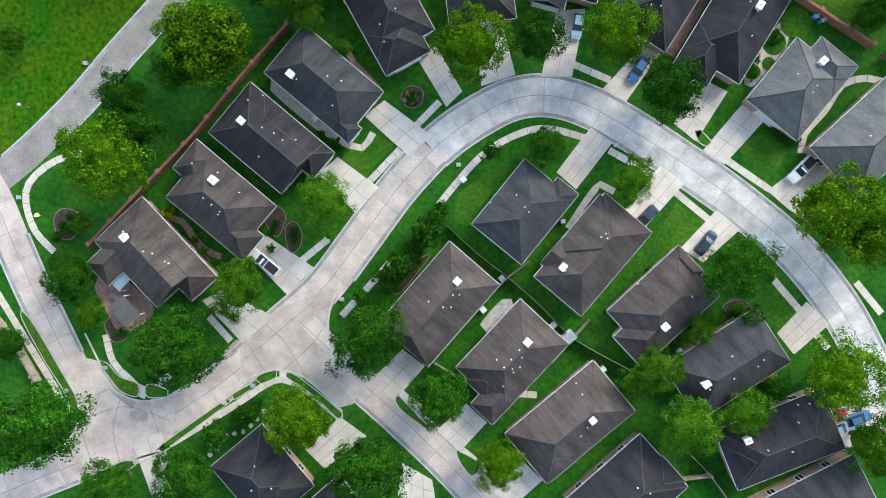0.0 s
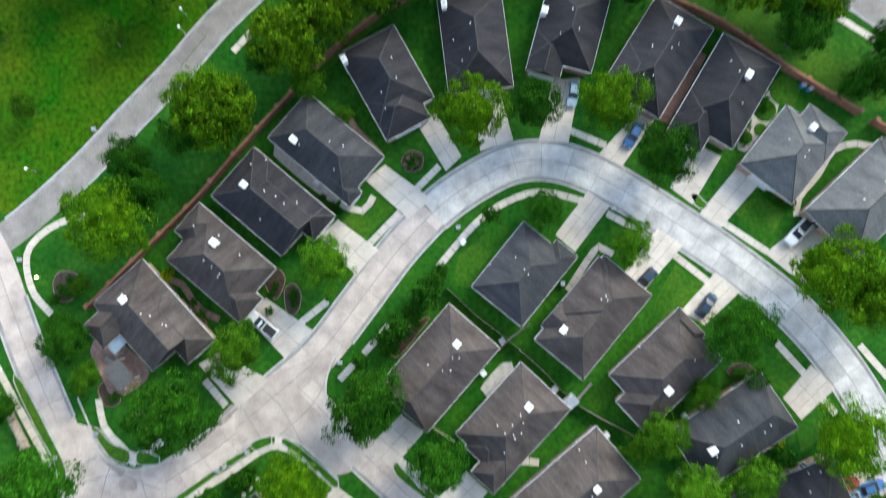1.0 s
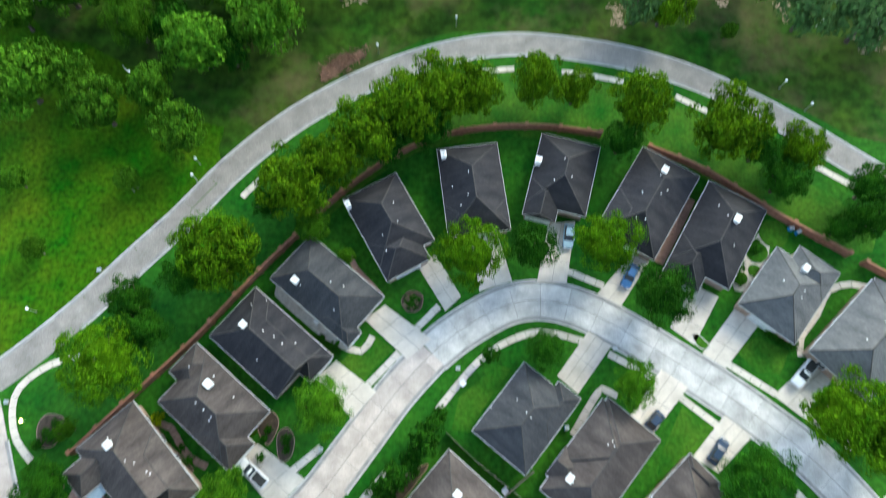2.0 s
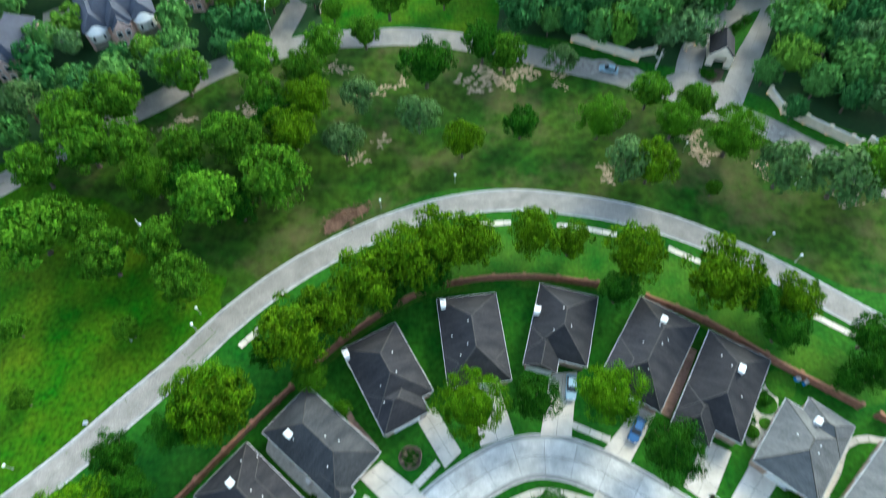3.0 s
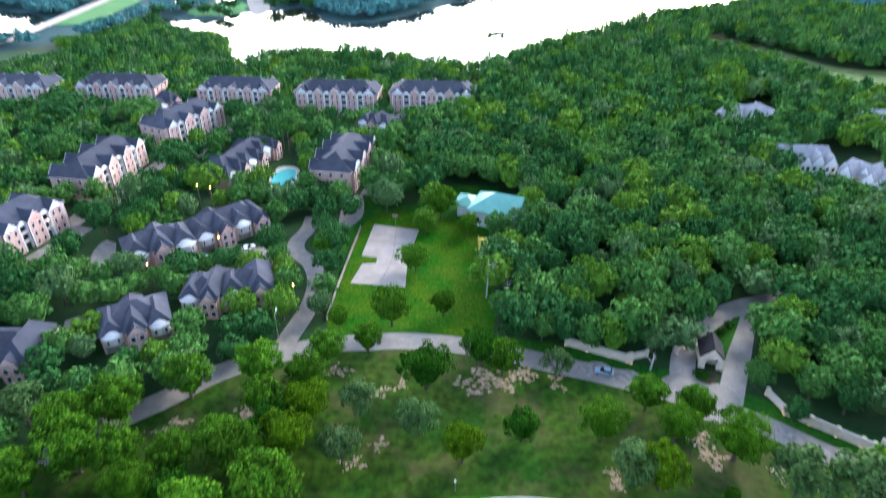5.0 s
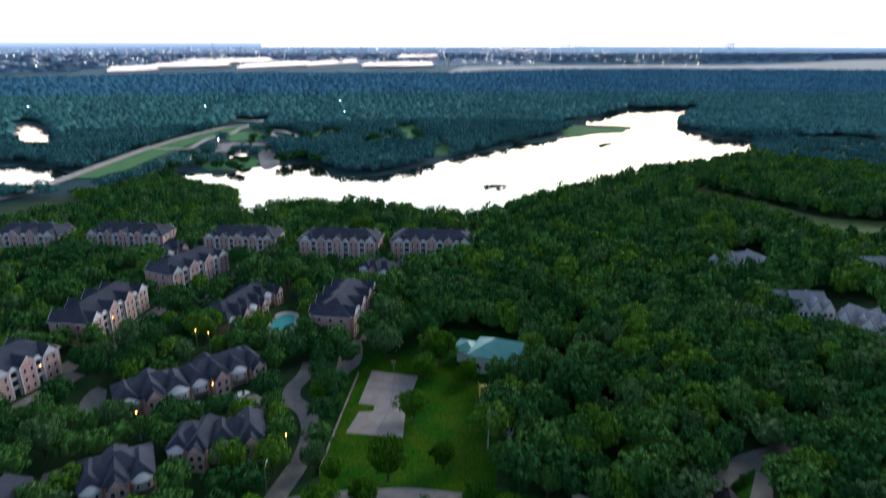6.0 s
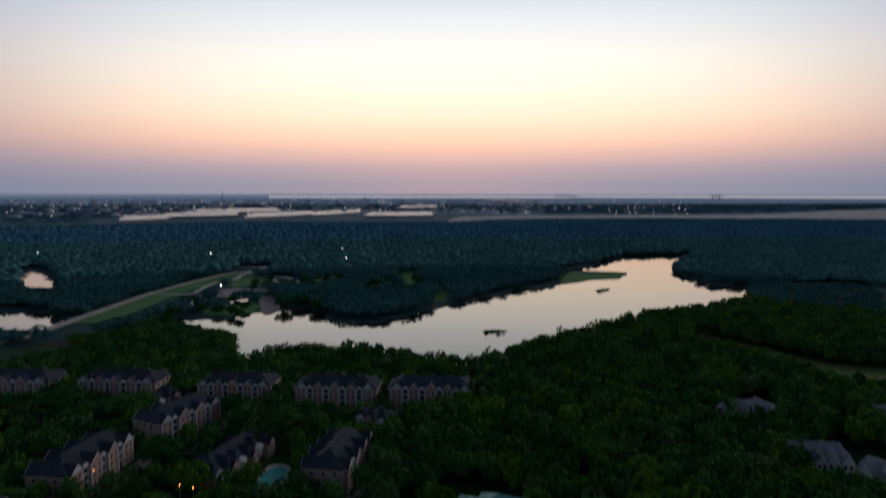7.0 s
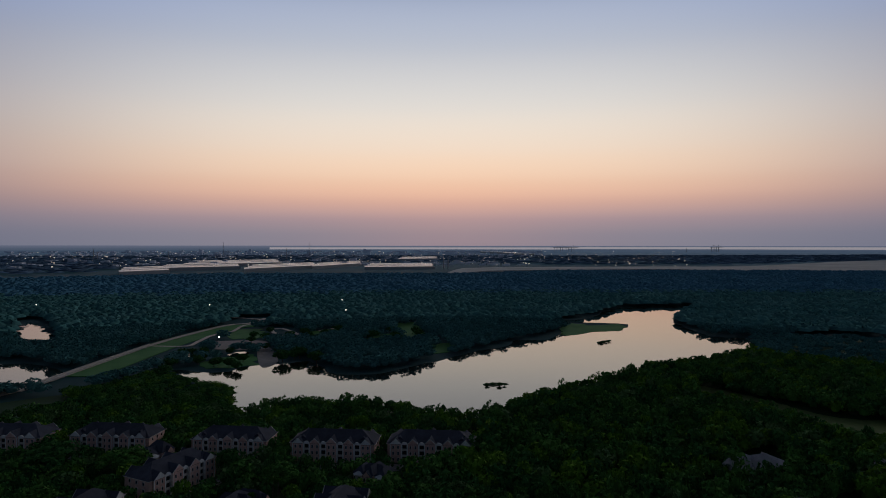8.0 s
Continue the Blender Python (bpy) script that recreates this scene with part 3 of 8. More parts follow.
def house(cx, cy, turn, roof, label, rects, chimney=None, vents=(), eave=3.0, pitch=0.62, wall=None, garage=1):
    """rects: the crossing roofs in plan (x0, x1, y0, y1, ridge axis, hip of each end) in the house's own axes; x points to the street."""
    ob = thing("house", pose(cx, cy, 0, 0, 0, turn), label, "house", "houses of the estate")
    bm, rb = bmesh.new(), bmesh.new()
    lines, rim = [], []
    for k, (x0, x1, y0, y1, axis, h0, h1) in enumerate(rects):
        drop = -0.012 * k
        box(bm, x0 + 0.45, x1 - 0.45, y0 + 0.45, y1 - 0.45, 0, eave + 0.1 + drop)
        l, w = (x1 - x0, y1 - y0) if axis == 0 else (y1 - y0, x1 - x0)
        m = pose((x0 + x1) / 2, (y0 + y1) / 2, drop, 0, 0, 90 * axis)
        more, edge = hip(rb, l, w, eave, pitch, over=0.0, h0=h0, h1=h1, m=m)
        lines, rim = lines + more, rim + edge

    def buried(p, z):
        return roof_height(p.x, p.y, rects, eave, pitch) > z + 0.12

    for a, b in lines:
        n = max(1, int((a - b).length / 0.8))
        shown = [i for i in range(n) if not buried(a.lerp(b, (i + 0.5) / n), a.lerp(b, (i + 0.5) / n).z)]
        if (a - b).length > 0.3 and shown:
            cap = bmesh.new()
            bar(cap, a.lerp(b, shown[0] / n), a.lerp(b, (shown[-1] + 1) / n), 0.2, 0.04)
            part("ridge_cap", cap, RIDGE, ob)
    for a, b in rim:
        n = max(1, int((a - b).length / 0.8))
        d = (b - a).normalized()
        out = Vector((d.y, -d.x, 0)) * 0.12
        shown = [i for i in range(n) if roof_height(*(a.lerp(b, (i + 0.5) / n) + out).xy, rects, eave, pitch) <= eave]
        if shown:
            gut = bmesh.new()
            down = Vector((0, 0, -0.12))
            bar(gut, a.lerp(b, shown[0] / n) + down, a.lerp(b, (shown[-1] + 1) / n) + down, 0.15, 0.14)
            part("gutter", gut, GUTTER, ob)
    part("wall", bm, wall or BRICK, ob)
    part("roof", rb, roof, ob)
    if chimney:
        x, y = chimney
        z = roof_height(x, y, rects, eave, pitch)
        outer = z < 4.4
        top = max(z + 0.8, 5.2)
        rnd = random.Random(int(cx * 3 + cy))
        bx, by = rnd.uniform(0.46, 0.6), rnd.uniform(0.38, 0.5)
        stack = part("chimney", box(bmesh.new(), x - bx, x + bx, y - by, y + by, 0 if outer else z - 1.2, top), WHITE, ob, "white boxed chimney")
        part("cap", box(bmesh.new(), x - bx - 0.1, x + bx + 0.1, y - by - 0.1, y + by + 0.1, top, top + 0.1), WHITE, stack)
        part("flue", tube(bmesh.new(), (x, y, top + 0.1), (x, y, top + 0.35), 0.16, 0.16, 8), METAL, stack)
    for x, y in vents:
        z = roof_height(x, y, rects, eave, pitch)
        if z > eave:
            v = tube(bmesh.new(), (x, y, z - 0.2), (x, y, z + 0.3), 0.07, 0.07, 8)
            tube(v, (x, y, z + 0.3), (x, y, z + 0.38), 0.11, 0.08, 8)
            part("vent_pipe", v, WHITE, ob)
    x0, x1, y0, y1 = rects[0][:4]
    l, w = x1 - x0 - 0.9, y1 - y0 - 0.9
    for k in range(2):
        window(ob, -(l / 2 + 0.03), (k - 0.5) * w * 0.45, 0.9, 1.5, 1.4, -90)
    for sy in (-1, 1):
        for x in (-l * 0.3, 0.0, l * 0.28):
            window(ob, x, sy * (w / 2 + 0.03), 0.9, 1.2, 1.4, 0 if sy < 0 else 180)
    if garage:
        gx0, gx1, gy0, gy1 = max(rects, key=lambda q: q[1])[:4]
        half = min(2.4, (gy1 - gy0) / 2 - 0.7)
        g = part("garage_door", box(bmesh.new(), -half, half, -0.04, 0.03, 0.02, 2.2), WHITE, ob, "white panelled garage door")
        g.matrix_basis = pose(gx1 - 0.42, (gy0 + gy1) / 2, 0, 0, 0, 90)
        rail = bmesh.new()
        for k in range(1, 4):
            box(rail, -half, half, -0.06, -0.035, 0.55 * k - 0.02, 0.55 * k + 0.02)
        part("panel_joint", rail, METAL, g)
    return ob


CH, SL, BR, PG = ROOFS
house(-48.4, -3.0, -47, BR, "brick house with dark brown-grey hip roof and corner patio",
      [(-7.5, 7.5, -5.4, 5.4, 0, 1, 0), (-1.9, 10.6, -0.5, 5.4, 0, 1, 1), (-5.8, -0.6, -8.9, -1.2, 1, 1, 1)], (-3.5, -0.2), [(0.2, 0.5), (1.3, 1.2), (3.5, 1.7), (4.1, 1.9), (-4.2, 5.9), (-4.7, -0.1)])
house(-36.6, 5.3, -40, BR, "brick house with dark hip roof facing the street",
      [(-7.4, 7.4, -5.3, 5.3, 0, 1, 1), (-9.6, -4.2, -0.9, 5.3, 0, 1, 1), (0.5, 9.0, -5.3, 0.2, 0, 1, 1)], (-2.4, 2.3), [(-6.9, 2.1), (-1.6, -0.8), (0.1, -0.8), (1.8, -0.8), (1.8, -1.4), (1.8, 3.3), (-3.0, 3.5)])
house(-29.2, 15.7, -40, CH, "brick house with charcoal roof and long pale ridge",
      [(-7.8, 7.8, -5.4, 5.4, 0, 1, 0), (-4.7, 10.2, -0.2, 5.4, 0, 1, 1)], (-3.7, -0.2), [(-5.6, 2.9), (-4.6, 5.0), (-0.6, 1.1), (1.3, 1.6), (3.1, 1.6), (4.4, 3.0), (1.6, -2.9)])
house(-19.7, 24.8, -40, SL, "brick house with slate-grey hip roof and stone terrace",
      [(-8.5, 8.5, -5.1, 5.1, 0, 1, 1), (2.3, 9.6, -5.1, -1.8, 0, 1, 1)], (-4.2, -2.6), [(0.7, 0.9), (2.7, 1.8), (4.1, -2.1), (-3.1, -2.6)])
house(-9.7, 37.0, -61, CH, "brick house with charcoal cross-hipped roof",
      [(-7.2, 7.2, -5.3, 5.3, 0, 1, 1), (2.2, 9.9, -5.3, 3.1, 0, 1, 1)], (-5.2, -5.0), [(2.8, -2.3), (5.4, -3.0), (-1.5, 2.0), (2.1, 1.0)])
house(5.2, 42.8, -83, CH, "brick house with charcoal roof and grey hipped side",
      [(-8.4, 8.4, -5.5, 5.5, 0, 1, 1), (2.5, 7.2, -5.5, 5.5, 1, 1, 1)], (-6.4, -4.5), [(2.1, -1.3), (3.6, -2.7), (-2.0, -0.7), (-0.3, -3.7)])
house(21.3, 45.6, -105, CH, "brick house with charcoal hip roof behind trees",
      [(-7.0, 7.0, -5.4, 5.4, 0, 1, 1), (1.9, 9.3, -5.4, 0.5, 0, 1, 0)], (-0.7, -4.9), [(2.8, -1.5), (1.4, 1.3), (-1.5, -0.6)])
house(36.0, 40.4, -122, CH, "brick house with charcoal ridge roof by paved side yard",
      [(-9.2, 9.2, -5.6, 5.6, 0, 1, 1), (0.2, 8.7, -5.6, 1.6, 0, 1, 1)], (-5.2, -0.5), [(-3.8, -0.7), (-2.2, 1.6), (-0.8, 0.9), (0.3, -1.9), (5.2, -0.7), (4.7, 0.7)])
house(47.6, 34.5, -121, CH, "brick house with near-black shingle hip roof",
      [(-8.4, 8.4, -5.5, 5.5, 0, 1, 1), (3.0, 11.5, -5.5, 1.2, 0, 1, 1)], (-2.2, 0.8), [(-3.6, -2.5), (-2.1, -0.7), (1.7, 2.6)])
house(12.9, 3.7, 51, SL, "brick house with slate roof in brown and grey planes",
      [(-6.9, 6.9, -5.3, 5.3, 0, 1, 1), (-0.9, 8.0, -5.3, -0.8, 0, 1, 1)], None, [(1.2, 2.7), (0.4, 0.5), (0.2, -0.5), (-2.2, 5.1)])
house(24.4, -3.3, 50, BR, "brick house with grey-brown ridge roof by the driveway",
      [(-9.0, 9.0, -5.1, 5.1, 0, 1, 1), (-4.1, 8.3, -5.0, 5.6, 1, 1, 1), (-6.7, -1.3, 1.2, 5.7, 1, 1, 0)], (-4.9, 2.8), [(2.6, 1.4), (3.5, 1.2), (3.0, 0.6), (-5.1, 2.1)])
house(-0.9, -11.5, -131, BR, "brick house with brown-grey hip roof on the inner block",
      [(-9.0, 9.0, -5.5, 5.5, 0, 1, 0.45), (6.2, 9.0, -5.5, -0.6, 0, 1, 1)], (-5.0, -0.4), [(0.5, -1.7), (-0.4, 0.6), (-1.2, 1.6), (-2.9, 0.5), (-3.6, 1.3), (-9.0, 2.8)])
house(11.2, -20.0, -133, BR, "brick house with brown-grey cross-hipped roof and gabled front",
      [(-7.8, 7.8, -5.5, 5.5, 0, 1, 1), (-0.9, 10.6, 0.4, 5.5, 0, 1, 1), (3.7, 8.3, -3.0, 2.1, 0, 1, 1)], (-3.5, -0.4), [(-1.7, -0.5), (0.3, -0.4), (2.0, -1.9), (2.0, -0.4), (1.3, 0.8), (0.3, 1.6), (1.6, 1.4), (-1.1, 0.6), (4.4, 1.8)])
house(36.0, -11.3, 43, BR, "brick house with dark grey hip roof and dormer planes",
      [(-7.7, 7.7, -5.4, 5.4, 0, 1, 1), (-9.8, 1.5, -5.4, 1.6, 0, 1, 1), (5.4, 8.4, -0.7, 5.4, 0, 1, 1)], (-2.8, -2.1), [(2.0, 5.6), (-0.9, 5.3), (3.6, -1.5), (-1.0, 6.2)])
house(46.6, -21.3, 33, SL, "brick house with slate roof under garden trees",
      [(-9.0, 9.0, -5.4, 5.4, 0, 1, 0.6)], (-5.3, 0.3), [(0.7, 1.7), (4.6, -1.5), (3.3, -2.0), (-1.0, -1.5), (-1.6, 12.8), (-5.2, -0.9)])
house(20.8, -31.0, -140, BR, "brick house with large brown-grey hip roof",
      [(-9.5, 9.5, -5.5, 5.5, 0, 1, 1), (3.0, 8.8, -3.5, 5.6, 0, 1, 1)], (-3.1, 0.8), [(-4.9, -4.6), (-4.5, -2.9), (-1.7, 1.5), (-0.0, 2.0)])
house(55.5, -33.8, 22, CH, "brick house with charcoal hip roof beside parked cars",
      [(-9.5, 9.5, -5.4, 5.4, 0, 1, 1), (-9.6, 1.3, -4.8, 3.0, 0, 1, 1)], (-5.7, 2.9), [(4.5, 4.6), (6.2, 4.2), (3.0, 2.5), (-3.6, 0.7), (0.0, -1.1)])
house(57.4, 23.7, -129, PG, "brick house with pale grey hip roof",
      [(-6.5, 6.5, -5.4, 5.4, 0, 1, 1), (-9.1, -2.3, -2.4, 5.4, 0, 1, 1), (3.5, 5.9, -0.1, 5.4, 0, 1, 1)], (-5.0, -0.2), [(-0.7, -2.1), (-1.0, 1.3), (0.2, 1.5)])
house(70.0, 16.1, 43, PG, "brick house with pale grey ridge roof",
      [(-8.9, 8.9, -5.8, 5.8, 0, 1, 1), (1.5, 9.4, -0.4, 5.6, 0, 1, 0)], None, [(-2.1, 1.4), (0.6, -1.6), (2.4, 1.1), (3.3, -0.8)])
house(-30.2, -39.9, -50, CH, "brick house with charcoal hip roof beside stepping stones",
      [(-6.5, 6.5, -5.6, 5.6, 0, 1, 1), (0.0, 7.0, -2.5, 5.5, 1, 1, 1)], None, [(-2.1, 1.4), (0.6, -1.6), (2.4, 1.1), (3.3, -0.8)])
house(-19.5, -47.5, 41, CH, "brick house with charcoal roof beside the branch street",
      [(-6.0, 6.0, -4.4, 4.4, 0, 1, 1)], None, [(-2.1, 1.4), (0.6, -1.6), (2.4, 1.1), (3.3, -0.8)])
house(30.0, -43.0, 42, CH, "brick house with charcoal roof and stepped eaves",
      [(-8.6, 8.6, -6.0, 6.0, 0, 1, 1), (3.0, 8.9, -5.0, 1.0, 0, 1, 1)], None, [(-2.1, 1.4), (0.6, -1.6), (2.4, 1.1), (3.3, -0.8)])
house(61.7, -44.8, 27, SL, "brick house with slate-grey roof and side windows",
      [(-9.3, 9.3, -5.0, 5.0, 0, 1, 1)], (1.0, -1.0), [(-2.1, 1.4), (0.6, -1.6), (2.4, 1.1), (3.3, -0.8)])


# ---------------------------------------------------------------- trees
def leaf_cloud(rng, r, h, lobes, per, size, flat=0.8, seed_dir=None):
    """Vertices and faces of a crown: lobes of small bent leaves round a domed frame."""
    cs, ls = [], []
    for k in range(lobes):
        d = rng.normal(size=3)
        d /= np.linalg.norm(d)
        d[2] = abs(d[2]) * 1.15 - 0.28
        f = rng.uniform(0.45, 0.80)
        cs.append(np.array([d[0] * r * f, d[1] * r * f, h * 0.60 + d[2] * h * 0.36]))
        ls.append(r * rng.uniform(0.22, 0.40))
    verts, faces = [], []
    for c, lr in zip(cs, ls):
        d = rng.normal(size=(per, 3))
        d /= np.linalg.norm(d, axis=1)[:, None]
        d[:, 2] = np.where(d[:, 2] < -0.3, -d[:, 2], d[:, 2])
        q = c + d * lr * rng.uniform(0.65, 1.05, (per, 1)) * [1, 1, flat]
        nrm = d + rng.normal(size=(per, 3)) * 0.32 + [0, 0, 0.2]
        nrm /= np.linalg.norm(nrm, axis=1)[:, None]
        u = np.cross(nrm, rng.normal(size=(per, 3)))
        u /= np.linalg.norm(u, axis=1)[:, None]
        w = np.cross(nrm, u)
        s = size * rng.uniform(0.7, 1.35, (per, 1))
        i0 = sum(len(v) for v in verts)
        verts.append(np.stack([q - u * s, q - w * s * 0.62 + nrm * s * 0.18, q + u * s, q + w * s * 0.62 + nrm * s * 0.18], 1).reshape(-1, 3))
        faces.append(np.arange(per * 4).reshape(-1, 4) + i0)
    return np.concatenate(verts), np.concatenate(faces)


def quick_mesh(name, verts, faces, mat, picks=None):
    me = bpy.data.meshes.new(name)
    n, k = len(faces), faces.shape[1]
    me.vertices.add(len(verts))
    me.vertices.foreach_set("co", np.asarray(verts, np.float32).ravel())
    me.loops.add(n * k)
    me.loops.foreach_set("vertex_index", np.asarray(faces, np.int32).ravel())
    me.polygons.add(n)
    me.polygons.foreach_set("loop_start", np.arange(n, dtype=np.int32) * k)
    if picks is not None:
        me.polygons.foreach_set("material_index", np.asarray(picks, np.int32))
    me.update(calc_edges=True)
    for one in mat if isinstance(mat, list) else [mat]:
        me.materials.append(one)
    return me


def round_crown(rng, r, h, lobes, per, size, coarse=False):
    """A full rounded crown: an inner body, and clumps of leaves spread evenly over its dome."""
    n, rings = 9, ((0.42, 0.32), (0.55, 0.46), (0.52, 0.60), (0.34, 0.72), (0.06, 0.80))
    body = np.array([[math.cos((k + 0.5 * i) * math.tau / n) * q * r, math.sin((k + 0.5 * i) * math.tau / n) * q * r, z * h] for i, (q, z) in enumerate(rings) for k in range(n)])
    body *= rng.uniform(0.92, 1.08, (len(body), 1))
    verts = [body]
    faces = [np.array([[i * n + k, i * n + (k + 1) % n, (i + 1) * n + (k + 1) % n, (i + 1) * n + k] for i in range(len(rings) - 1) for k in range(n)])]
    if coarse:
        faces = [np.concatenate([faces[0][:, [0, 1, 2]], faces[0][:, [0, 2, 3]]])]
    count = len(body)
    lean = rng.uniform(0.78, 1.15, 2)
    for k in range(lobes):
        z = 1 - 1.25 * (k + rng.uniform(0.1, 0.9)) / lobes
        a = k * 2.39996 + rng.uniform(-0.35, 0.35)
        s = math.sqrt(max(0.0, 1 - z * z))
        out = np.array([math.cos(a) * s, math.sin(a) * s, z])
        c = out * [r * 0.72 * lean[0], r * 0.72 * lean[1], h * 0.32] * rng.uniform(0.68, 1.22) + [0, 0, h * 0.60]
        d = rng.normal(size=(per, 3)) + out * 0.9
        d /= np.linalg.norm(d, axis=1)[:, None]
        q = c + d * r * rng.uniform(0.18, 0.38) * (24 / lobes) ** 0.35 * rng.uniform(0.5, 1.12, (per, 1)) * [1, 1, 0.85]
        nrm = d + rng.normal(size=(per, 3)) * 0.45
        nrm /= np.linalg.norm(nrm, axis=1)[:, None]
        u = np.cross(nrm, rng.normal(size=(per, 3)))
        u /= np.linalg.norm(u, axis=1)[:, None]
        w = np.cross(nrm, u)
        s = size * rng.uniform(0.7, 1.3, (per, 1))
        leaf = [q - u * s, q + (u * 0.6 - w) * s, q + (u * 0.6 + w) * s] if coarse else [q - u * s, q - w * s * 0.75 + nrm * s * 0.12, q + u * s, q + w * s * 0.75 + nrm * s * 0.12]
        n = len(leaf)
        verts.append(np.stack(leaf, 1).reshape(-1, 3))
        faces.append(np.arange(per * n).reshape(-1, n) + count)
        count += per * n
    return np.concatenate(verts) * [0.93, 0.93, 1.0], np.concatenate(faces)


def trunk_mesh(rng, r, h):
    bm = tube(bmesh.new(), (0, 0, -0.1), (0, 0, h * 0.32), 0.045 * r + 0.06, 0.03 * r + 0.05, 9)
    tube(bm, (0, 0, -0.1), (0, 0, 0.25), 0.07 * r + 0.09, 0.045 * r + 0.06, 9)
    for k in range(6):
        a = k * math.tau / 6 + rng.uniform(-0.4, 0.4)
        tip = (math.cos(a) * r * 0.55, math.sin(a) * r * 0.55, h * rng.uniform(0.52, 0.76))
        tube(bm, (0, 0, h * 0.30), tip, 0.028 * r + 0.04, 0.03, 6)
    tube(bm, (0, 0, h * 0.30), (0, 0, h * 0.82), 0.03 * r + 0.04, 0.03, 6)
    return mesh_of("trunk", bm, BARK)


RNG = np.random.default_rng(5)
KINDS = {}
SET = []


def tree_kind(key, mat, variants=3, lobes=34, per=105, size=0.34, rounded=False):
    out = []
    for _ in range(variants):
        v, f = (round_crown if rounded else leaf_cloud)(RNG, 5.0, 9.0, lobes, per, size)
        out.append((quick_mesh("crown", v, f, mat), trunk_mesh(RNG, 5.0, 9.0)))
    KINDS[key] = out


tree_kind("oak", LEAF, 4, lobes=54, per=150, size=0.125, rounded=True)
tree_kind("yellow", LEAF_YELLOW, 3, lobes=54, per=150, size=0.125, rounded=True)
tree_kind("bright", LEAF_BRIGHT, 3, lobes=54, per=150, size=0.125, rounded=True)
tree_kind("lime", LEAF_LIME, 3, lobes=48, per=95, size=0.18, rounded=True)
tree_kind("grey", LEAF_GREY, 2, lobes=24, per=90, size=0.32)
tree_kind("park", LEAF_PARK, 4, lobes=44, per=74, size=0.23, rounded=True)
tree_kind("dim", LEAF, 3, lobes=44, per=74, size=0.23, rounded=True)
for wood_key, wood_mat in (("wood", LEAF_WOOD), ("deep", LEAF_DEEP), ("olive", LEAF_OLIVE), ("silver", LEAF_SILVER)):
    tree_kind(wood_key, wood_mat, 3, lobes=36, per=44, size=0.32, rounded=True)
tree_kind("lakeside", LEAF_DEEP, 3, lobes=32, per=16, size=0.55, rounded=True)
tree_kind("shrub", LEAF, 3, lobes=16, per=40, size=0.42, rounded=True)
tree_kind("gold", LEAF_GOLD, 2, lobes=20, per=50, size=0.4, rounded=True)
tree_kind("rose", LEAF_ROSE, 2, lobes=16, per=30, size=0.35, rounded=True)


def tree(x, y, r, h, key="oak", label="leafy green oak with a rounded crown", group="trees of the estate", name="tree"):
    crown, trunk = random.choice(KINDS[key])
    SET.append((x, y, r))
    ob = thing(name, pose(x, y, 0, 0, 0, random.uniform(0, 360)), label, name, group)
    for n, me in (("crown", crown), ("trunk", trunk)):
        shared(n, me, ob, Matrix.Diagonal((r / 4.6, r / 4.6 * random.uniform(0.9, 1.1), h / 9.4, 1)))
    return ob


def grove(rows, key, label, group, name="tree"):
    for x, y, r, h in rows:
        tree(x, y, r, h, key, label, group, name)


grove([(-42.6, 26.4, 4.8, 10.0), (-51.3, 22.1, 4.6, 9.5), (-49.1, 17.2, 4.6, 9.5), (-60.3, -6.9, 4.4, 9.3), (-42.2, -18.1, 8.2, 13.0), (-12.0, -16.8, 6.5, 13.0), (-1.0, -26.1, 5.4, 11.0), (-42.0, -38.8, 5.4, 11.0), (-12.1, -37.7, 6.3, 12.7), (15.0, 31.2, 4.9, 10.2), (35.5, 22.9, 6.0, 12.1), (16.4, 14.2, 3.7, 7.9), (46.4, -5.2, 6.1, 12.3), (-64.5, -30.3, 8.5, 13.0), (-71.2, -18.0, 3.4, 7.4), (-53.7, -40.9, 5.4, 11.1)], "oak", "large dark green oak with a dense rounded crown", "street trees")
grove([(-38.1, 29.9, 7.3, 13.0), (-53.3, 11.8, 6.9, 13.0), (4.5, 29.8, 6.3, 12.7), (27.1, 31.7, 6.0, 12.1), (-23.3, -29.5, 5.9, 12.0), (62.7, -22.0, 6.6, 13.0), (9.0, -37.2, 4.6, 9.6), (61.9, 3.6, 7.5, 13.0), (68.0, -0.3, 5.4, 11.1)], "yellow", "yellow-green street tree with a broad crown", "street trees")
grove([(-33.1, -8.9, 4.9, 10.2), (-19.0, 5.4, 4.6, 9.5), (30.3, 8.8, 4.0, 8.4), (-22.4, 35.4, 3.2, 7.0), (34.5, -21.6, 4.7, 9.7), (39.3, -30.5, 5.2, 10.7), (49.2, -28.7, 4.0, 8.4), (69.1, -33.6, 5.4, 11.1), (-57.8, -13.2, 2.8, 6.2), (41.8, -15.4, 2.8, 6.3), (-59.8, 1.8, 1.9, 4.8), (-16.8, 30.4, 1.8, 4.5), (31.3, -24.4, 3.0, 6.6)], "bright", "bright green garden tree beside a house", "garden trees")
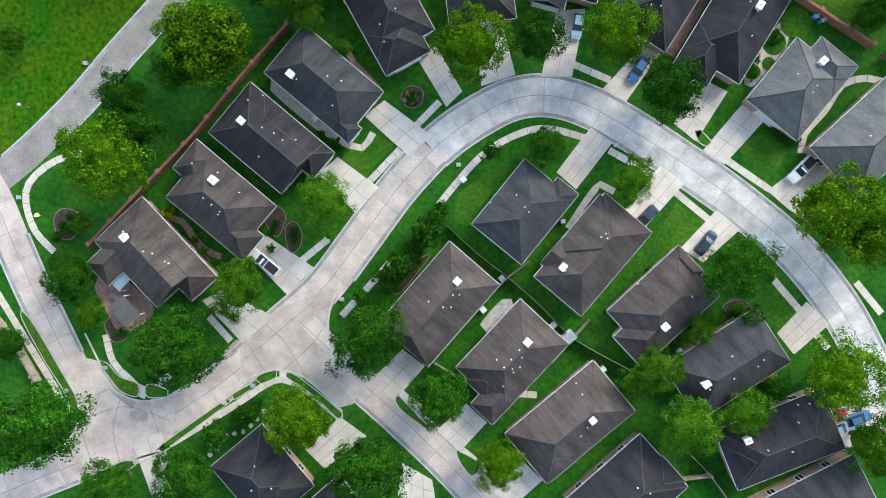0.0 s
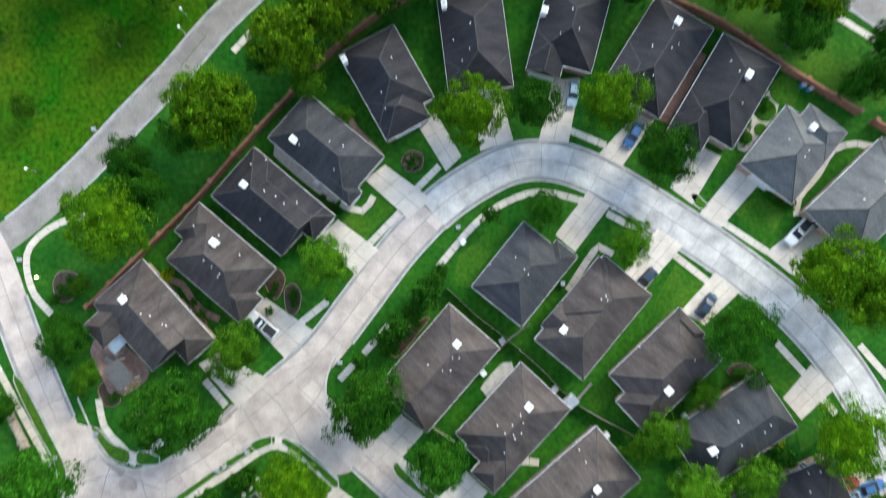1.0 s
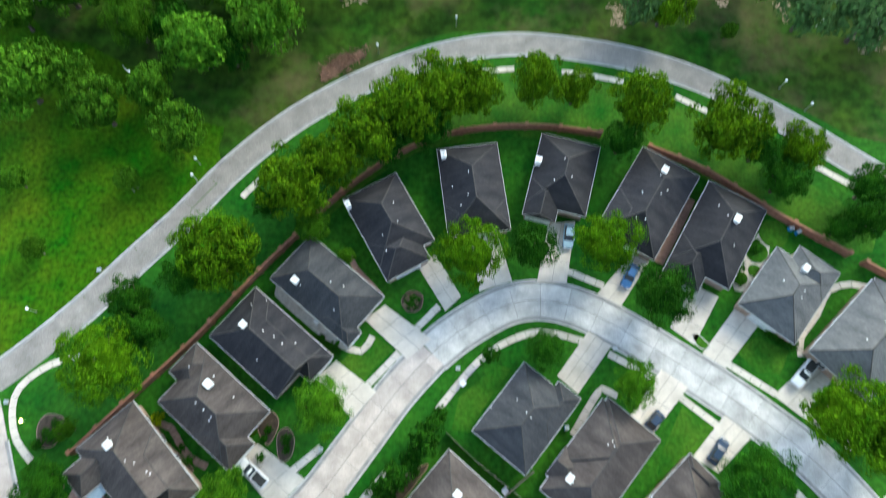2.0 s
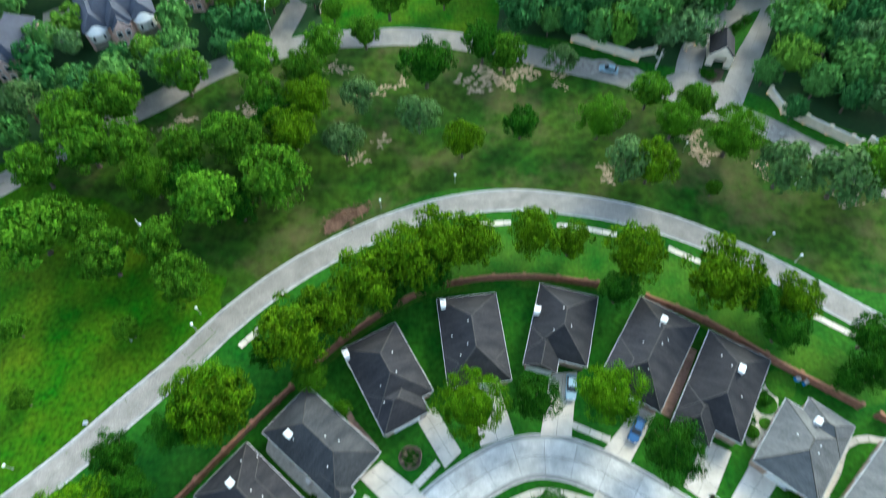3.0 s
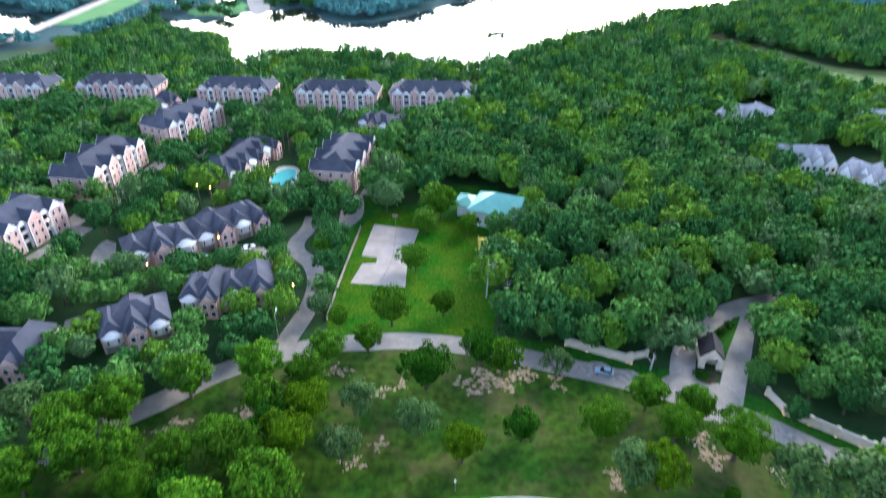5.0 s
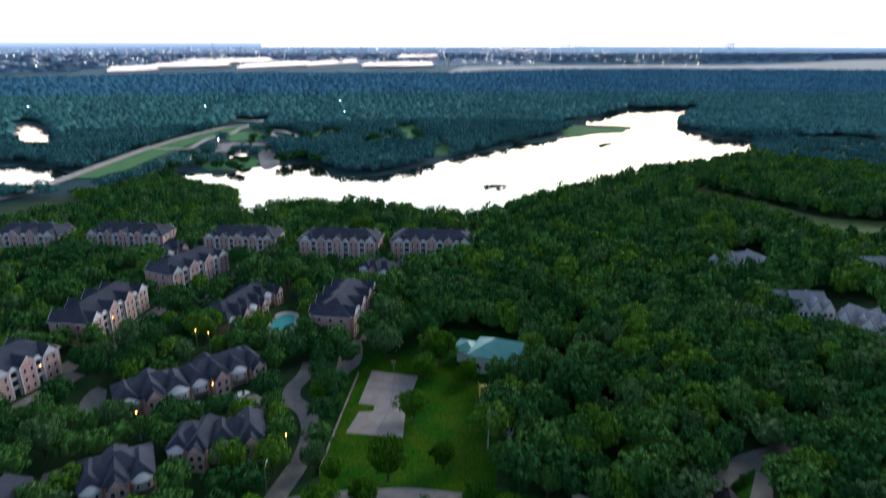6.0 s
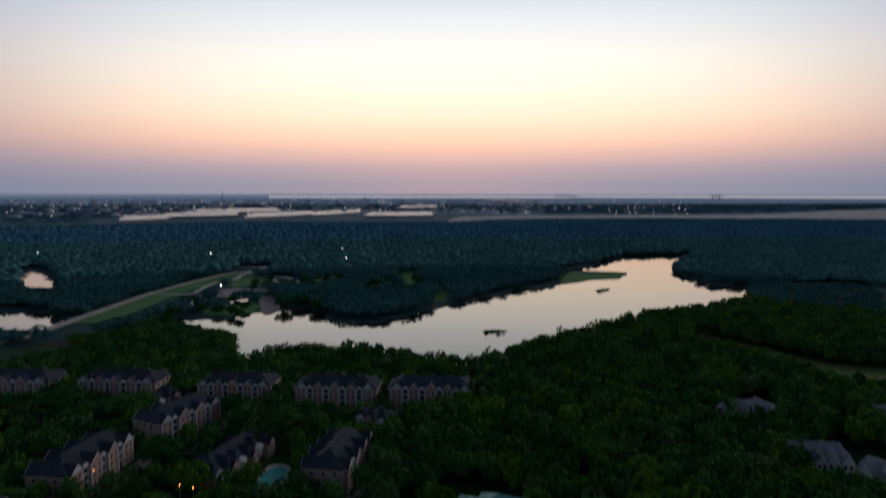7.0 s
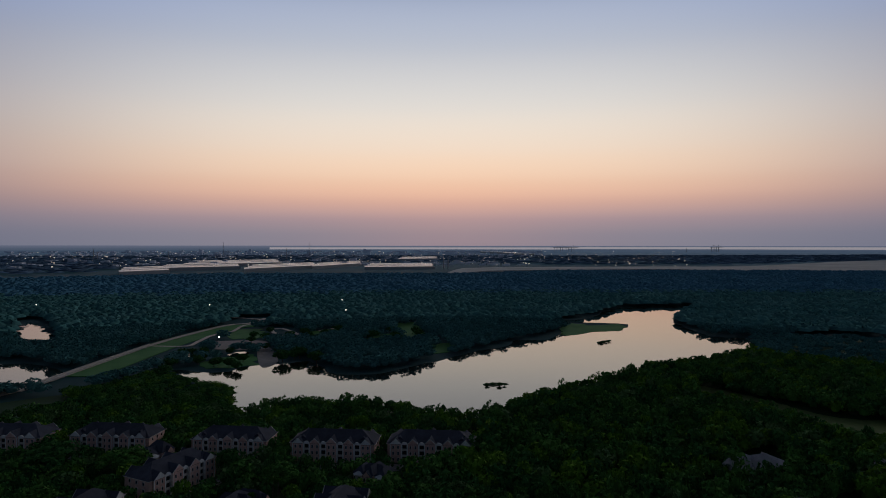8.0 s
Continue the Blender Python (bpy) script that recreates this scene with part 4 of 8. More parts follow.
grove([(-7.4, -5.1, 3.1, 6.9), (-2.9, 0.3, 3.1, 6.9), (-8.9, -8.4, 2.1, 5.0), (-5.0, -2.3, 2.3, 4.6), (-10.3, -6.8, 1.7, 3.6), (-0.6, 4.1, 1.8, 4.0), (-3.9, -1.0, 1.9, 4.0), (-13.6, -10.3, 1.9, 4.7), (-37.6, -33.0, 2.7, 6.1), (-32.2, -29.6, 2.2, 5.3), (7.7, 13.6, 1.9, 4.7), (-1.5, 2.8, 2.0, 5.0), (50.5, -13.4, 2.1, 5.0), (54.2, -25.4, 2.4, 5.5)], "shrub", "dark green shrub beside a path", "garden shrubs", "shrub")
grove([(-36.3, 29.7, 6.9, 13.0), (-25.5, 42.0, 6.9, 13.0), (-19.2, 46.9, 5.9, 12.0), (-13.5, 51.8, 7.0, 13.0), (-6.8, 56.6, 7.7, 13.0), (0.0, 60.5, 6.9, 13.0), (5.5, 60.5, 5.7, 11.5), (17.0, 62.8, 5.6, 11.3), (24.2, 61.7, 4.4, 9.3), (35.2, 57.8, 6.3, 12.8), (50.3, 53.0, 7.9, 13.0)], "lime", "lime-green tree in the belt behind the houses", "tree belt")
grove([(-23.1, 47.4, 4.1, 8.6), (-10.4, 50.1, 4.1, 8.6), (-2.5, 53.6, 4.5, 9.4), (31.9, 51.5, 4.4, 9.3), (56.3, 49.9, 4.5, 9.4), (59.4, 43.6, 4.5, 9.3), (74.5, 42.4, 4.8, 9.8), (72.6, 36.8, 4.9, 10.1), (68.7, 35.3, 3.5, 7.5), (-30.7, 39.5, 3.1, 6.8)], "oak", "dark green tree in the belt behind the houses", "tree belt")
grove([(62.9, 49.4, 4.9, 10.0)], "lime", "lime-green tree in the belt behind the houses", "tree belt")
grove([(-62.1, 57.1, 6.0, 12.0), (-53.2, 61.5, 4.9, 10.7), (-47.0, 52.4, 5.2, 11.4), (-74.0, 65.7, 5.3, 10.9), (-68.0, 64.3, 4.9, 10.2), (-55.9, 44.3, 2.7, 6.1), (-76.2, 44.3, 2.7, 6.1), (-70.5, 31.6, 2.3, 5.5)], "park", "green park tree standing in mown grass", "park trees")
grove([(-42.9, 108.5, 6.2, 12.6), (-39.9, 99.2, 5.0, 10.3), (-31.4, 106.2, 5.4, 11.0), (-28.2, 116.1, 4.8, 9.9), (-18.9, 120.1, 4.3, 9.0), (-41.4, 84.1, 5.9, 12.0), (-33.6, 74.8, 7.2, 13.0), (-46.1, 88.0, 5.1, 10.4), (-45.4, 69.4, 7.0, 13.0), (14.3, 111.6, 5.0, 11.1), (-54.1, 83.3, 5.2, 10.8), (54.9, 98.2, 4.0, 9.0)], "park", "green park tree standing in mown grass", "park trees")
grove([(-18.3, 98.8, 4.6, 9.6), (-20.7, 85.4, 4.6, 9.5), (-5.4, 93.2, 4.9, 10.2), (27.2, 111.2, 3.9, 8.2), (37.4, 80.2, 5.3, 10.8), (69.0, 78.2, 6.0, 12.1), (79.4, 75.6, 6.7, 13.0), (-58.2, 105.9, 5.7, 11.5), (-91.0, 96.1, 5.4, 11.0)], "grey", "pale grey-green park tree", "park trees")
grove([(33.6, 91.6, 5.7, 11.5), (60.3, 86.7, 7.3, 13.0), (49.6, 91.5, 5.0, 10.2), (-58.4, 75.5, 5.7, 11.6)], "bright", "bright green park tree with a full crown", "park trees")
grove([(-3.9, 107.0, 6.6, 13.0), (9.2, 115.0, 5.2, 11.2), (16.7, 91.5, 4.2, 8.8), (-40.2, 69.9, 4.6, 9.5), (-36.4, 93.2, 5.2, 9.0), (-52.0, 76.0, 4.6, 8.6)], "dim", "dark green park tree with a dense crown", "park trees")
grove([(-31.9, 88.0, 6.3, 11.4), (-29.5, 97.0, 5.6, 11.5), (42.4, 79.4, 5.6, 11.3), (4.0, 86.2, 4.8, 10.2)], "lime", "bright yellow-green park tree with a full crown", "park trees")
grove([(45.6, 100.4, 4.8, 10.0), (55.7, 97.4, 4.4, 9.1), (87.1, 77.7, 6.9, 13.0), (55.1, 76.0, 1.9, 4.7), (-64.6, 83.9, 6.0, 12.2), (-73.6, 83.5, 6.7, 13.0), (-77.1, 62.0, 7.6, 13.0), (-70.8, 96.6, 6.7, 13.0), (-81.7, 78.0, 6.0, 12.1), (-58.2, 104.3, 6.2, 12.5), (-79.1, 90.9, 6.2, 12.5)], "park", "green park tree standing in mown grass", "park trees")

grove([(73.8, 156.6, 6.0, 12.1), (93.9, 156.6, 4.9, 10.1), (79.9, 110.7, 5.5, 11.2), (90.3, 127.4, 5.5, 11.3), (35.3, 134.7, 4.8, 9.9), (42.8, 126.8, 3.3, 7.3), (49.5, 134.9, 3.5, 7.6), (-43.2, 133.2, 5.0, 10.3), (-86.6, 206.5, 6.4, 13.0), (-68.4, 211.8, 4.9, 10.0), (-2.7, 193.3, 5.7, 11.6), (-5.8, 181.2, 4.1, 8.7), (-9.8, 157.5, 4.1, 8.6), (-54.3, 134.0, 4.5, 9.3)], "olive", "yellow-green tree at the edge of the woods", "woodland edge trees")
grove([(52.8, 120.3, 4.2, 8.8), (32.6, 145.5, 3.1, 6.8), (72.2, 171.8, 4.6, 9.6), (59.2, 196.7, 6.4, 12.9), (22.1, 134.7, 3.7, 7.9), (97.9, 116.2, 5.6, 11.4), (-105.6, 139.8, 6.2, 12.5), (-92.1, 151.9, 4.8, 9.9), (-19.8, 195.1, 6.2, 12.5), (-110.0, 198.4, 6.5, 13.0), (-33.0, 135.1, 3.7, 8.0), (46.2, 156.1, 3.8, 8.1)], "silver", "silvery green tree at the edge of the woods", "woodland edge trees")
grove([(47.2, 145.0, 5.1, 10.5), (84.0, 103.4, 5.0, 10.2), (102.1, 115.7, 6.0, 12.1), (-79.7, 147.3, 4.1, 8.6), (-106.9, 128.2, 6.0, 12.1), (-155.8, 237.2, 9.3, 13.0), (-143.2, 281.2, 11.7, 13.0), (-68.7, 262.4, 9.4, 13.0), (-69.9, 154.3, 3.4, 7.4), (73.9, 107.8, 3.6, 7.7), (84.7, 148.6, 4.7, 9.7), (105.5, 139.9, 6.0, 12.2), (25.6, 124.7, 3.8, 8.1)], "wood", "green tree with a full rounded crown", "woodland edge trees")
grove([(65.3, 137.4, 5.4, 11.1), (76.5, 143.2, 4.0, 8.4), (37.1, 129.3, 4.3, 8.9), (17.7, 124.7, 3.4, 7.3), (32.2, 152.7, 4.9, 10.0), (114.1, 132.6, 6.2, 12.5), (90.0, 99.4, 4.2, 8.9), (-53.6, 166.3, 5.3, 10.8), (-106.5, 230.0, 9.4, 13.0), (-39.5, 185.7, 5.4, 11.1), (-113.0, 180.1, 5.5, 11.3), (-33.9, 164.3, 5.1, 10.5), (-182.9, 291.9, 14.0, 13.0), (-96.7, 281.2, 6.8, 13.0), (77.5, 96.8, 3.2, 7.0), (91.6, 117.9, 5.0, 10.4)], "deep", "dark green tree at the edge of the woods", "woodland edge trees")


# ---------------------------------------------------------------- apartments
def wedge(bm, x, y0, y1, z, half, rise):
    """An upright triangle with some thickness, from y0 to y1."""
    v = [bm.verts.new((x + dx, y, z + dz)) for y in (y0, y1) for dx, dz in ((-half, 0), (half, 0), (0, rise))]
    for f in ((0, 1, 2), (5, 4, 3), (0, 3, 4, 1), (1, 4, 5, 2), (2, 5, 3, 0)):
        bm.faces.new([v[i] for i in f])
    return bm


def sash(ob, x, y, z, half, height, deep=0.06, along_y=False):
    """A white window with a dark pane, set on a wall face."""
    def slab(h, d, z0, z1):
        return box(bmesh.new(), x - d, x + d, y - h, y + h, z0, z1) if along_y else box(bmesh.new(), x - h, x + h, y - d, y + d, z0, z1)
    frame_ob = part("window", slab(half, deep, z, z + height), WHITE, ob)
    part("pane", slab(half - 0.12, deep + 0.03, z + 0.1, z + height - 0.1), GLASS, frame_ob)


def towards_viewer(cx, cy, turn):
    """Which long side of a block faces the estate to the south."""
    c, s = math.cos(radians(turn)), math.sin(radians(turn))
    return 1 if (s * cx - c * cy) > 0 else -1


def apartment(cx, cy, l, w, turn, storeys=3, bays=4, label="three-storey pink brick apartment block with white balconies and gables"):
    ob = thing("apartment_building", pose(cx, cy, 0, 0, 0, turn), label, "apartment building", "apartment blocks")
    eave = 2.9 * storeys
    part("wall", box(bmesh.new(), -l / 2, l / 2, -w / 2, w / 2, 0, eave + 0.1), PINK_BRICK, ob)
    rb = bmesh.new()
    lines, rim = hip(rb, l, w, eave, 0.62, over=0.5)
    part("roof", rb, SLATE_BLUE, ob, "dark slate shingle roof")
    for a, b in rim:
        gut = bmesh.new()
        bar(gut, a + Vector((0, 0, -0.12)), b + Vector((0, 0, -0.12)), 0.22, 0.14)
        part("gutter", gut, CREAM, ob)
    for end in (-1, 1):
        for k in range(storeys):
            for y in (-w * 0.28, 0.0, w * 0.28):
                sash(ob, end * l / 2, y, k * 2.9 + 0.8, 0.65, 1.5, along_y=True)
    front = towards_viewer(cx, cy, turn)
    for side in (-1, 1):
        face = side * w / 2
        turn_out = 90 if side < 0 else -90
        for k in range(bays):
            x = (k + 0.5) / bays * l - l / 2
            bw = min(l / bays * 0.31, 2.9)
            out, tall = (1.5, 0.5) if k in (bays // 2, (bays - 1) // 2) else (1.0, 0.0)
            y0, y1 = face + side * out, face - side * 0.2
            part("bay", box(bmesh.new(), x - bw, x + bw, min(y0, y1), max(y0, y1), 0, eave + 0.2 + tall), PINK_BRICK, ob)
            g = bmesh.new()
            hip(g, w * 0.5 + out + 0.2, bw * 2, eave + 0.1 + tall, 0.95, over=0.22, h0=0, h1=1, m=pose(x, side * (w * 0.25 + out / 2), 0, 0, 0, turn_out))
            part("bay_roof", g, SLATE_BLUE, ob)
            yg = face + side * (out + 0.42)
            part("gable", wedge(bmesh.new(), x, yg, yg - side * 0.3, eave + 0.25 + tall, bw, bw * 0.93), WHITE if k in (0, bays - 1) else PINK_BRICK, ob)
            trim = bmesh.new()
            for d in (-1, 1):
                bar(trim, Vector((x + d * (bw + 0.2), yg + side * 0.05, eave + 0.1 + tall)), Vector((x, yg + side * 0.05, eave + 0.28 + tall + bw * 0.93)), 0.16, 0.26)
                box(trim, x + d * bw - 0.2, x + d * bw + 0.2, min(y0, y0 + side * 0.06), max(y0, y0 + side * 0.06), 0, eave + 0.2 + tall)
            part("white_trim", trim, WHITE, ob, "white rake boards and corner boards")
            for q in range(storeys):
                for dx in (-bw * 0.46, bw * 0.46):
                    sash(ob, x + dx, y0, q * 2.9 + 0.8, 0.5, 1.6)
        for k in range(bays - 1):
            x = (k + 1) / bays * l - l / 2
            if side != front:
                for q in range(storeys):
                    sash(ob, x, face, q * 2.9 + 0.8, 0.65, 1.5)
                continue
            hw = l / bays * 0.155
            # flat dark slab on the wall: the recess's shade is put in as colour
            recess = part("balcony", box(bmesh.new(), x - hw, x + hw, min(face, face + side * 0.08), max(face, face + side * 0.08), 0.1, eave - 0.5), GLASS, ob, "dark glass slab giving the balcony recess its shade")
            for d in (-1, 1):
                part("column", box(bmesh.new(), x + d * hw - 0.17, x + d * hw + 0.17, min(face, face + side * 0.9), max(face, face + side * 0.9), 0, eave), WHITE, recess)
            for q in range(1, storeys):
                rail = box(bmesh.new(), x - hw, x + hw, min(face, face + side * 0.85), max(face, face + side * 0.85), q * 2.9 - 0.15, q * 2.9 + 0.1)
                box(rail, x - hw, x + hw, min(face + side * 0.78, face + side * 0.85), max(face + side * 0.78, face + side * 0.85), q * 2.9 + 0.1, q * 2.9 + 0.95)
                part("railing", rail, CREAM, recess)
            arch = bmesh.new()
            prism_pts = [(x + math.cos(t) * hw * 1.1, eave - 0.1 + math.sin(t) * hw * 1.1) for t in np.linspace(0, math.pi, 9)]
            ya, yb = face + side * 0.95, face + side * 0.5
            va, vb = [arch.verts.new((px, ya, pz)) for px, pz in prism_pts], [arch.verts.new((px, yb, pz)) for px, pz in prism_pts]
            arch.faces.new(va)
            arch.faces.new(vb[::-1])
            for i in range(9):
                arch.faces.new((va[i], va[(i + 1) % 9], vb[(i + 1) % 9], vb[i]))
            part("arched_head", arch, WHITE, ob, "white arched balcony head")
        for x in ((-l * 0.36, l * 0.36) if l > 24 else (0.0,)):
            hw, rise, yd, z0 = 2.3, 1.9, side * w * 0.36, eave + 1.2
            dm = part("dormer", wedge(bmesh.new(), x, yd, yd - side * 0.25, z0, hw, rise), WHITE, ob, "white triangular roof dormer")
            dr = bmesh.new()
            hip(dr, w * 0.34, hw * 2, z0 - 0.2, rise / hw, over=0.15, h0=0, h1=1, m=pose(x, yd - side * w * 0.16, 0, 0, 0, turn_out), thick=0.1)
            part("dormer_roof", dr, SLATE_BLUE, dm)
    return ob


def townhouse(cx, cy, l, w, turn, units):
    """A stepped row of two-storey houses, each under a steep roof of its own: brick gables in turn with big white rounded bays."""
    ob = thing("townhouse_row", pose(cx, cy, 0, 0, 0, turn), "two-storey pink brick townhouses with white rounded bays", "townhouse", "townhouse rows")
    part("wall", box(bmesh.new(), -l / 2, l / 2, -w / 2, w / 2, 0, 5.3), PINK_BRICK, ob)
    rb = bmesh.new()
    hip(rb, l, w, 5.2, 0.62, over=0.4)
    part("roof", rb, SLATE_BLUE, ob, "dark slate shingle roof")
    side = towards_viewer(cx, cy, turn)
    turn_out = 90 if side < 0 else -90
    wide = l / units
    for k in range(units):
        x = (k + 0.5) * wide - l / 2
        step = (0.4, 1.9, 1.1, 2.3)[k % 4]
        eave = (5.4, 6.1, 5.7)[k % 3]
        depth = w * (0.82, 1.0, 0.74)[k % 3] + step
        yc = side * (w / 2 + step - depth / 2)
        half = wide * 0.47
        part("house_unit", box(bmesh.new(), x - half, x + half, yc - depth / 2, yc + depth / 2, 0, eave + 0.08), PINK_BRICK, ob)
        g = bmesh.new()
        hip(g, depth, half * 2, eave, 1.0, over=0.3, h0=0.85, h1=0.85, m=pose(x, yc, 0, 0, 0, turn_out))
        part("unit_roof", g, SLATE_BLUE, ob)
        face = side * (w / 2 + step)
        if k % 2:
            bw = min(2.4, half * 0.8)
            y0 = face + side * 1.1
            part("bay", box(bmesh.new(), x - bw, x + bw, min(y0, face - side * 0.3), max(y0, face - side * 0.3), 0, eave - 0.6), PINK_BRICK, ob)
            b = bmesh.new()
            hip(b, 4.6, bw * 2, eave - 0.7, 1.1, over=0.2, h0=0, h1=1, m=pose(x, face - side * 1.2, 0, 0, 0, turn_out))
            part("bay_roof", b, SLATE_BLUE, ob)
            yg = face + side * 1.36
            part("gable", wedge(bmesh.new(), x, yg, yg - side * 0.3, eave - 0.55, bw, bw * 1.08), PINK_BRICK, ob)
            for z in (0.8, 3.3):
                for dx in (-bw * 0.48, bw * 0.48):
                    sash(ob, x + dx, y0, z, 0.6, 1.6)
        else:
            r = min(3.5, half * 1.06)
            turns = np.linspace(0, math.pi, 9)
            part("bay", prism(bmesh.new(), [(x + math.cos(t) * r * 0.86, face - side * 0.3 + side * math.sin(t) * r * 0.62) for t in turns], 2.7, eave - 0.3), CREAM, ob, "white rounded bay")
            cone = bmesh.new()
            ring = [cone.verts.new((x + math.cos(t) * r, face - side * 0.3 + side * math.sin(t) * r * 0.78, eave - 0.3)) for t in turns]
            mid = [cone.verts.new((x + math.cos(t) * r * 0.55, face - side * 1.2 + side * math.sin(t) * r * 0.42, eave + 0.75)) for t in turns]
            tip = cone.verts.new((x, face - side * 2.2, eave + 1.9))
            for i in range(8):
                cone.faces.new((ring[i], ring[i + 1], mid[i + 1], mid[i]))
                cone.faces.new((mid[i], mid[i + 1], tip))
            cone.faces.new(ring)
            part("bay_roof", cone, PALE_SHEET, ob, "pale metal bay roof")
            for dx in (-r * 0.4, r * 0.4):
                sash(ob, x + dx, face + side * r * 0.42, 3.2, 0.5, 1.4)
            part("garage_door", box(bmesh.new(), x - 2.1, x + 2.1, face - 0.05, face + 0.05, 0.05, 2.4), TIMBER, ob)
    return ob


BLOCKS = [
    ((-52.7, 309.0, 41.7, 15.0, -5), 3, 6), ((-4.8, 307.3, 42.1, 15.0, -5), 3, 6), ((-104.7, 314.2, 38.3, 15.0, -5), 3, 5), ((-166.8, 319.6, 42.3, 15.0, -5), 3, 5),
    ((-218.8, 318.6, 37.0, 15.0, -3), 3, 5), ((-117.9, 271.4, 35.0, 15.0, 63), 3, 6), ((-132.8, 222.6, 37.1, 15.0, 82), 3, 6), ((-138.7, 176.2, 25.1, 15.0, 72), 3, 5),
]
BLOCKS += [
    ((-82.3, 231.1, 35.8, 14.0, 73), 2, 4), ((-38.8, 227.1, 34.6, 15.0, 81), 3, 5), ((-29.0, 273.8, 16.8, 10.0, -25), 2, 2), ((-139.3, 298.4, 16.0, 9.0, 67), 2, 2),
    ((-89.3, 167.1, 20.3, 13.0, 32), 2, 4), ((-72.6, 180.1, 24.6, 13.0, 42), 2, 4), ((-66.3, 142.4, 10.9, 12.0, 4), 2, 2), ((-55.6, 144.7, 14.2, 12.0, 18), 2, 3),
    ((-80.7, 129.0, 16.6, 13.0, 27), 2, 3), ((-105.2, 117.3, 15.4, 12.0, 2), 2, 3),
]
for numbers, storeys, bays in BLOCKS:
    if storeys == 3:
        apartment(*numbers, storeys, max(3, round(numbers[2] / 8.4)))
    else:
        townhouse(*numbers, max(2, round(numbers[2] / 6.4)))


def forecourt(cx, cy, l, w, turn):
    """A strip of parking along the front of a block, with painted bays."""
    side = towards_viewer(cx, cy, turn)
    c, s = math.cos(radians(turn)), math.sin(radians(turn))
    def at(u, v):
        return cx + c * u - s * v * side, cy + s * u + c * v * side
    near, deep = w / 2 + 3.2, w / 2 + 9.6
    ob = tagged(new("parking_lot", mesh_of("parking_lot", prism(bmesh.new(), [at(-l / 2, near), at(l / 2, near), at(l / 2, deep), at(-l / 2, deep)], -0.02, 0.08), CONCRETE_WORN)), "pale concrete parking strip before an apartment block", "parking lot", kind="structure")
    for k in range(int(l / 5.4)):
        u = -l / 2 + 2.7 + k * 5.4
        part("bay_line", ribbon(bmesh.new(), [at(u, near + 0.2), at(u, near + 4.6)], -0.06, 0.06, 0.06, 0.088), WHITE, ob)


for numbers, storeys, _ in BLOCKS:
    if storeys == 3:
        forecourt(*numbers)

# ---------------------------------------------------------------- lake
SHORE_NEAR = [(298.2, 597), (221.3, 542), (173.0, 516), (140.0, 483), (111.8, 458), (83.9, 443), (55.1, 409), (33.9, 379.6), (12.9, 371.6), (-7.7, 387.8), (-29.8, 399.4), (-49.8, 415), (-81.8, 405), (-107.6, 405), (-125.0, 390.5), (-136.4, 387.6), (-146, 425), (-154, 450), (-165, 466), (-183, 474), (-198, 484), (-214, 499)]
SHORE_FAR = [(-226.4, 522), (-203.8, 513), (-178.1, 513), (-171.8, 537), (-140.9, 550), (-123.9, 563), (-102.6, 532), (-84.2, 509), (-55.9, 504), (-30.0, 532), (9.6, 581), (38.5, 621), (69.8, 649), (83.8, 692), (111.6, 688), (146.2, 737), (188.2, 772), (238.4, 799), (239.1, 839), (168.9, 851), (155.7, 864), (209.2, 891), (259.6, 990), (305.0, 1054), (366.5, 1094), (420, 1105), (452, 1085), (330.2, 885), (314.9, 827), (313.1, 719), (351.4, 698)]
LAKE = SHORE_NEAR + SHORE_FAR
patch("water", LAKE, 0.25, WATER, "still lake water mirroring the pale dawn sky", "water", thick=0.3, step=12, wobble=3)
LAGOON = [(-420, 549), (-388.3, 546), (-367.0, 552), (-310.3, 508), (-306.4, 467), (-340.0, 478), (-366.0, 478)]
patch("water", LAGOON, 0.25, WATER, "narrow arm of still water beside the bridge", "water", thick=0.3, step=12, wobble=2)
POND = [(-522, 768), (-556, 841), (-492, 768), (-438, 699), (-471, 699)]
patch("water", POND, 0.25, WATER, "small still pond in the woods", "water", thick=0.3, step=4, wobble=5)
MARSH = [(351.1, 702), (397.1, 711), (441, 698), (486, 682)] + [(378.9, 527), (347.8, 546), (321.9, 572), (307.3, 601)]
STRIP = [(190.3, 464), (220.2, 423), (238.5, 385.5), (253.7, 374.8), (294.8, 363.4)] + [(249.4, 305.0), (217.3, 319.1), (208.2, 337.9), (192.9, 376.5), (170.0, 414)]
patch("meadow", MARSH, 0.1, MARSH_GRASS, "rough green marsh beside the lake", "grass", step=9, wobble=9)
patch("meadow", STRIP, 0.06, PALE_MEADOW, "pale green clearing in the woods", "grass", step=5, wobble=3)
for isle in ([(30.4, 469), (40.1, 473), (50.1, 470), (39.3, 464)], [(166.2, 669), (179.5, 685), (187.5, 689), (171.3, 665)]):
    patch("islet", isle, 0.6, FLOOR, "low scrubby islet in the lake", "islet", thick=0.8, step=3, wobble=1.5, kind="")
grove([(33.9, 464.5, 2.2, 2.5), (38.4, 467.8, 1.7, 2.0), (43.1, 463.7, 2.6, 2.8), (46.9, 464.0, 1.7, 2.0), (171.1, 666.5, 3.2, 2.5), (177.3, 671.7, 2.6, 2.2), (182.3, 676.5, 2.6, 2.0)], "deep", "low dark bush on a lake islet", "islet bushes", "bush")

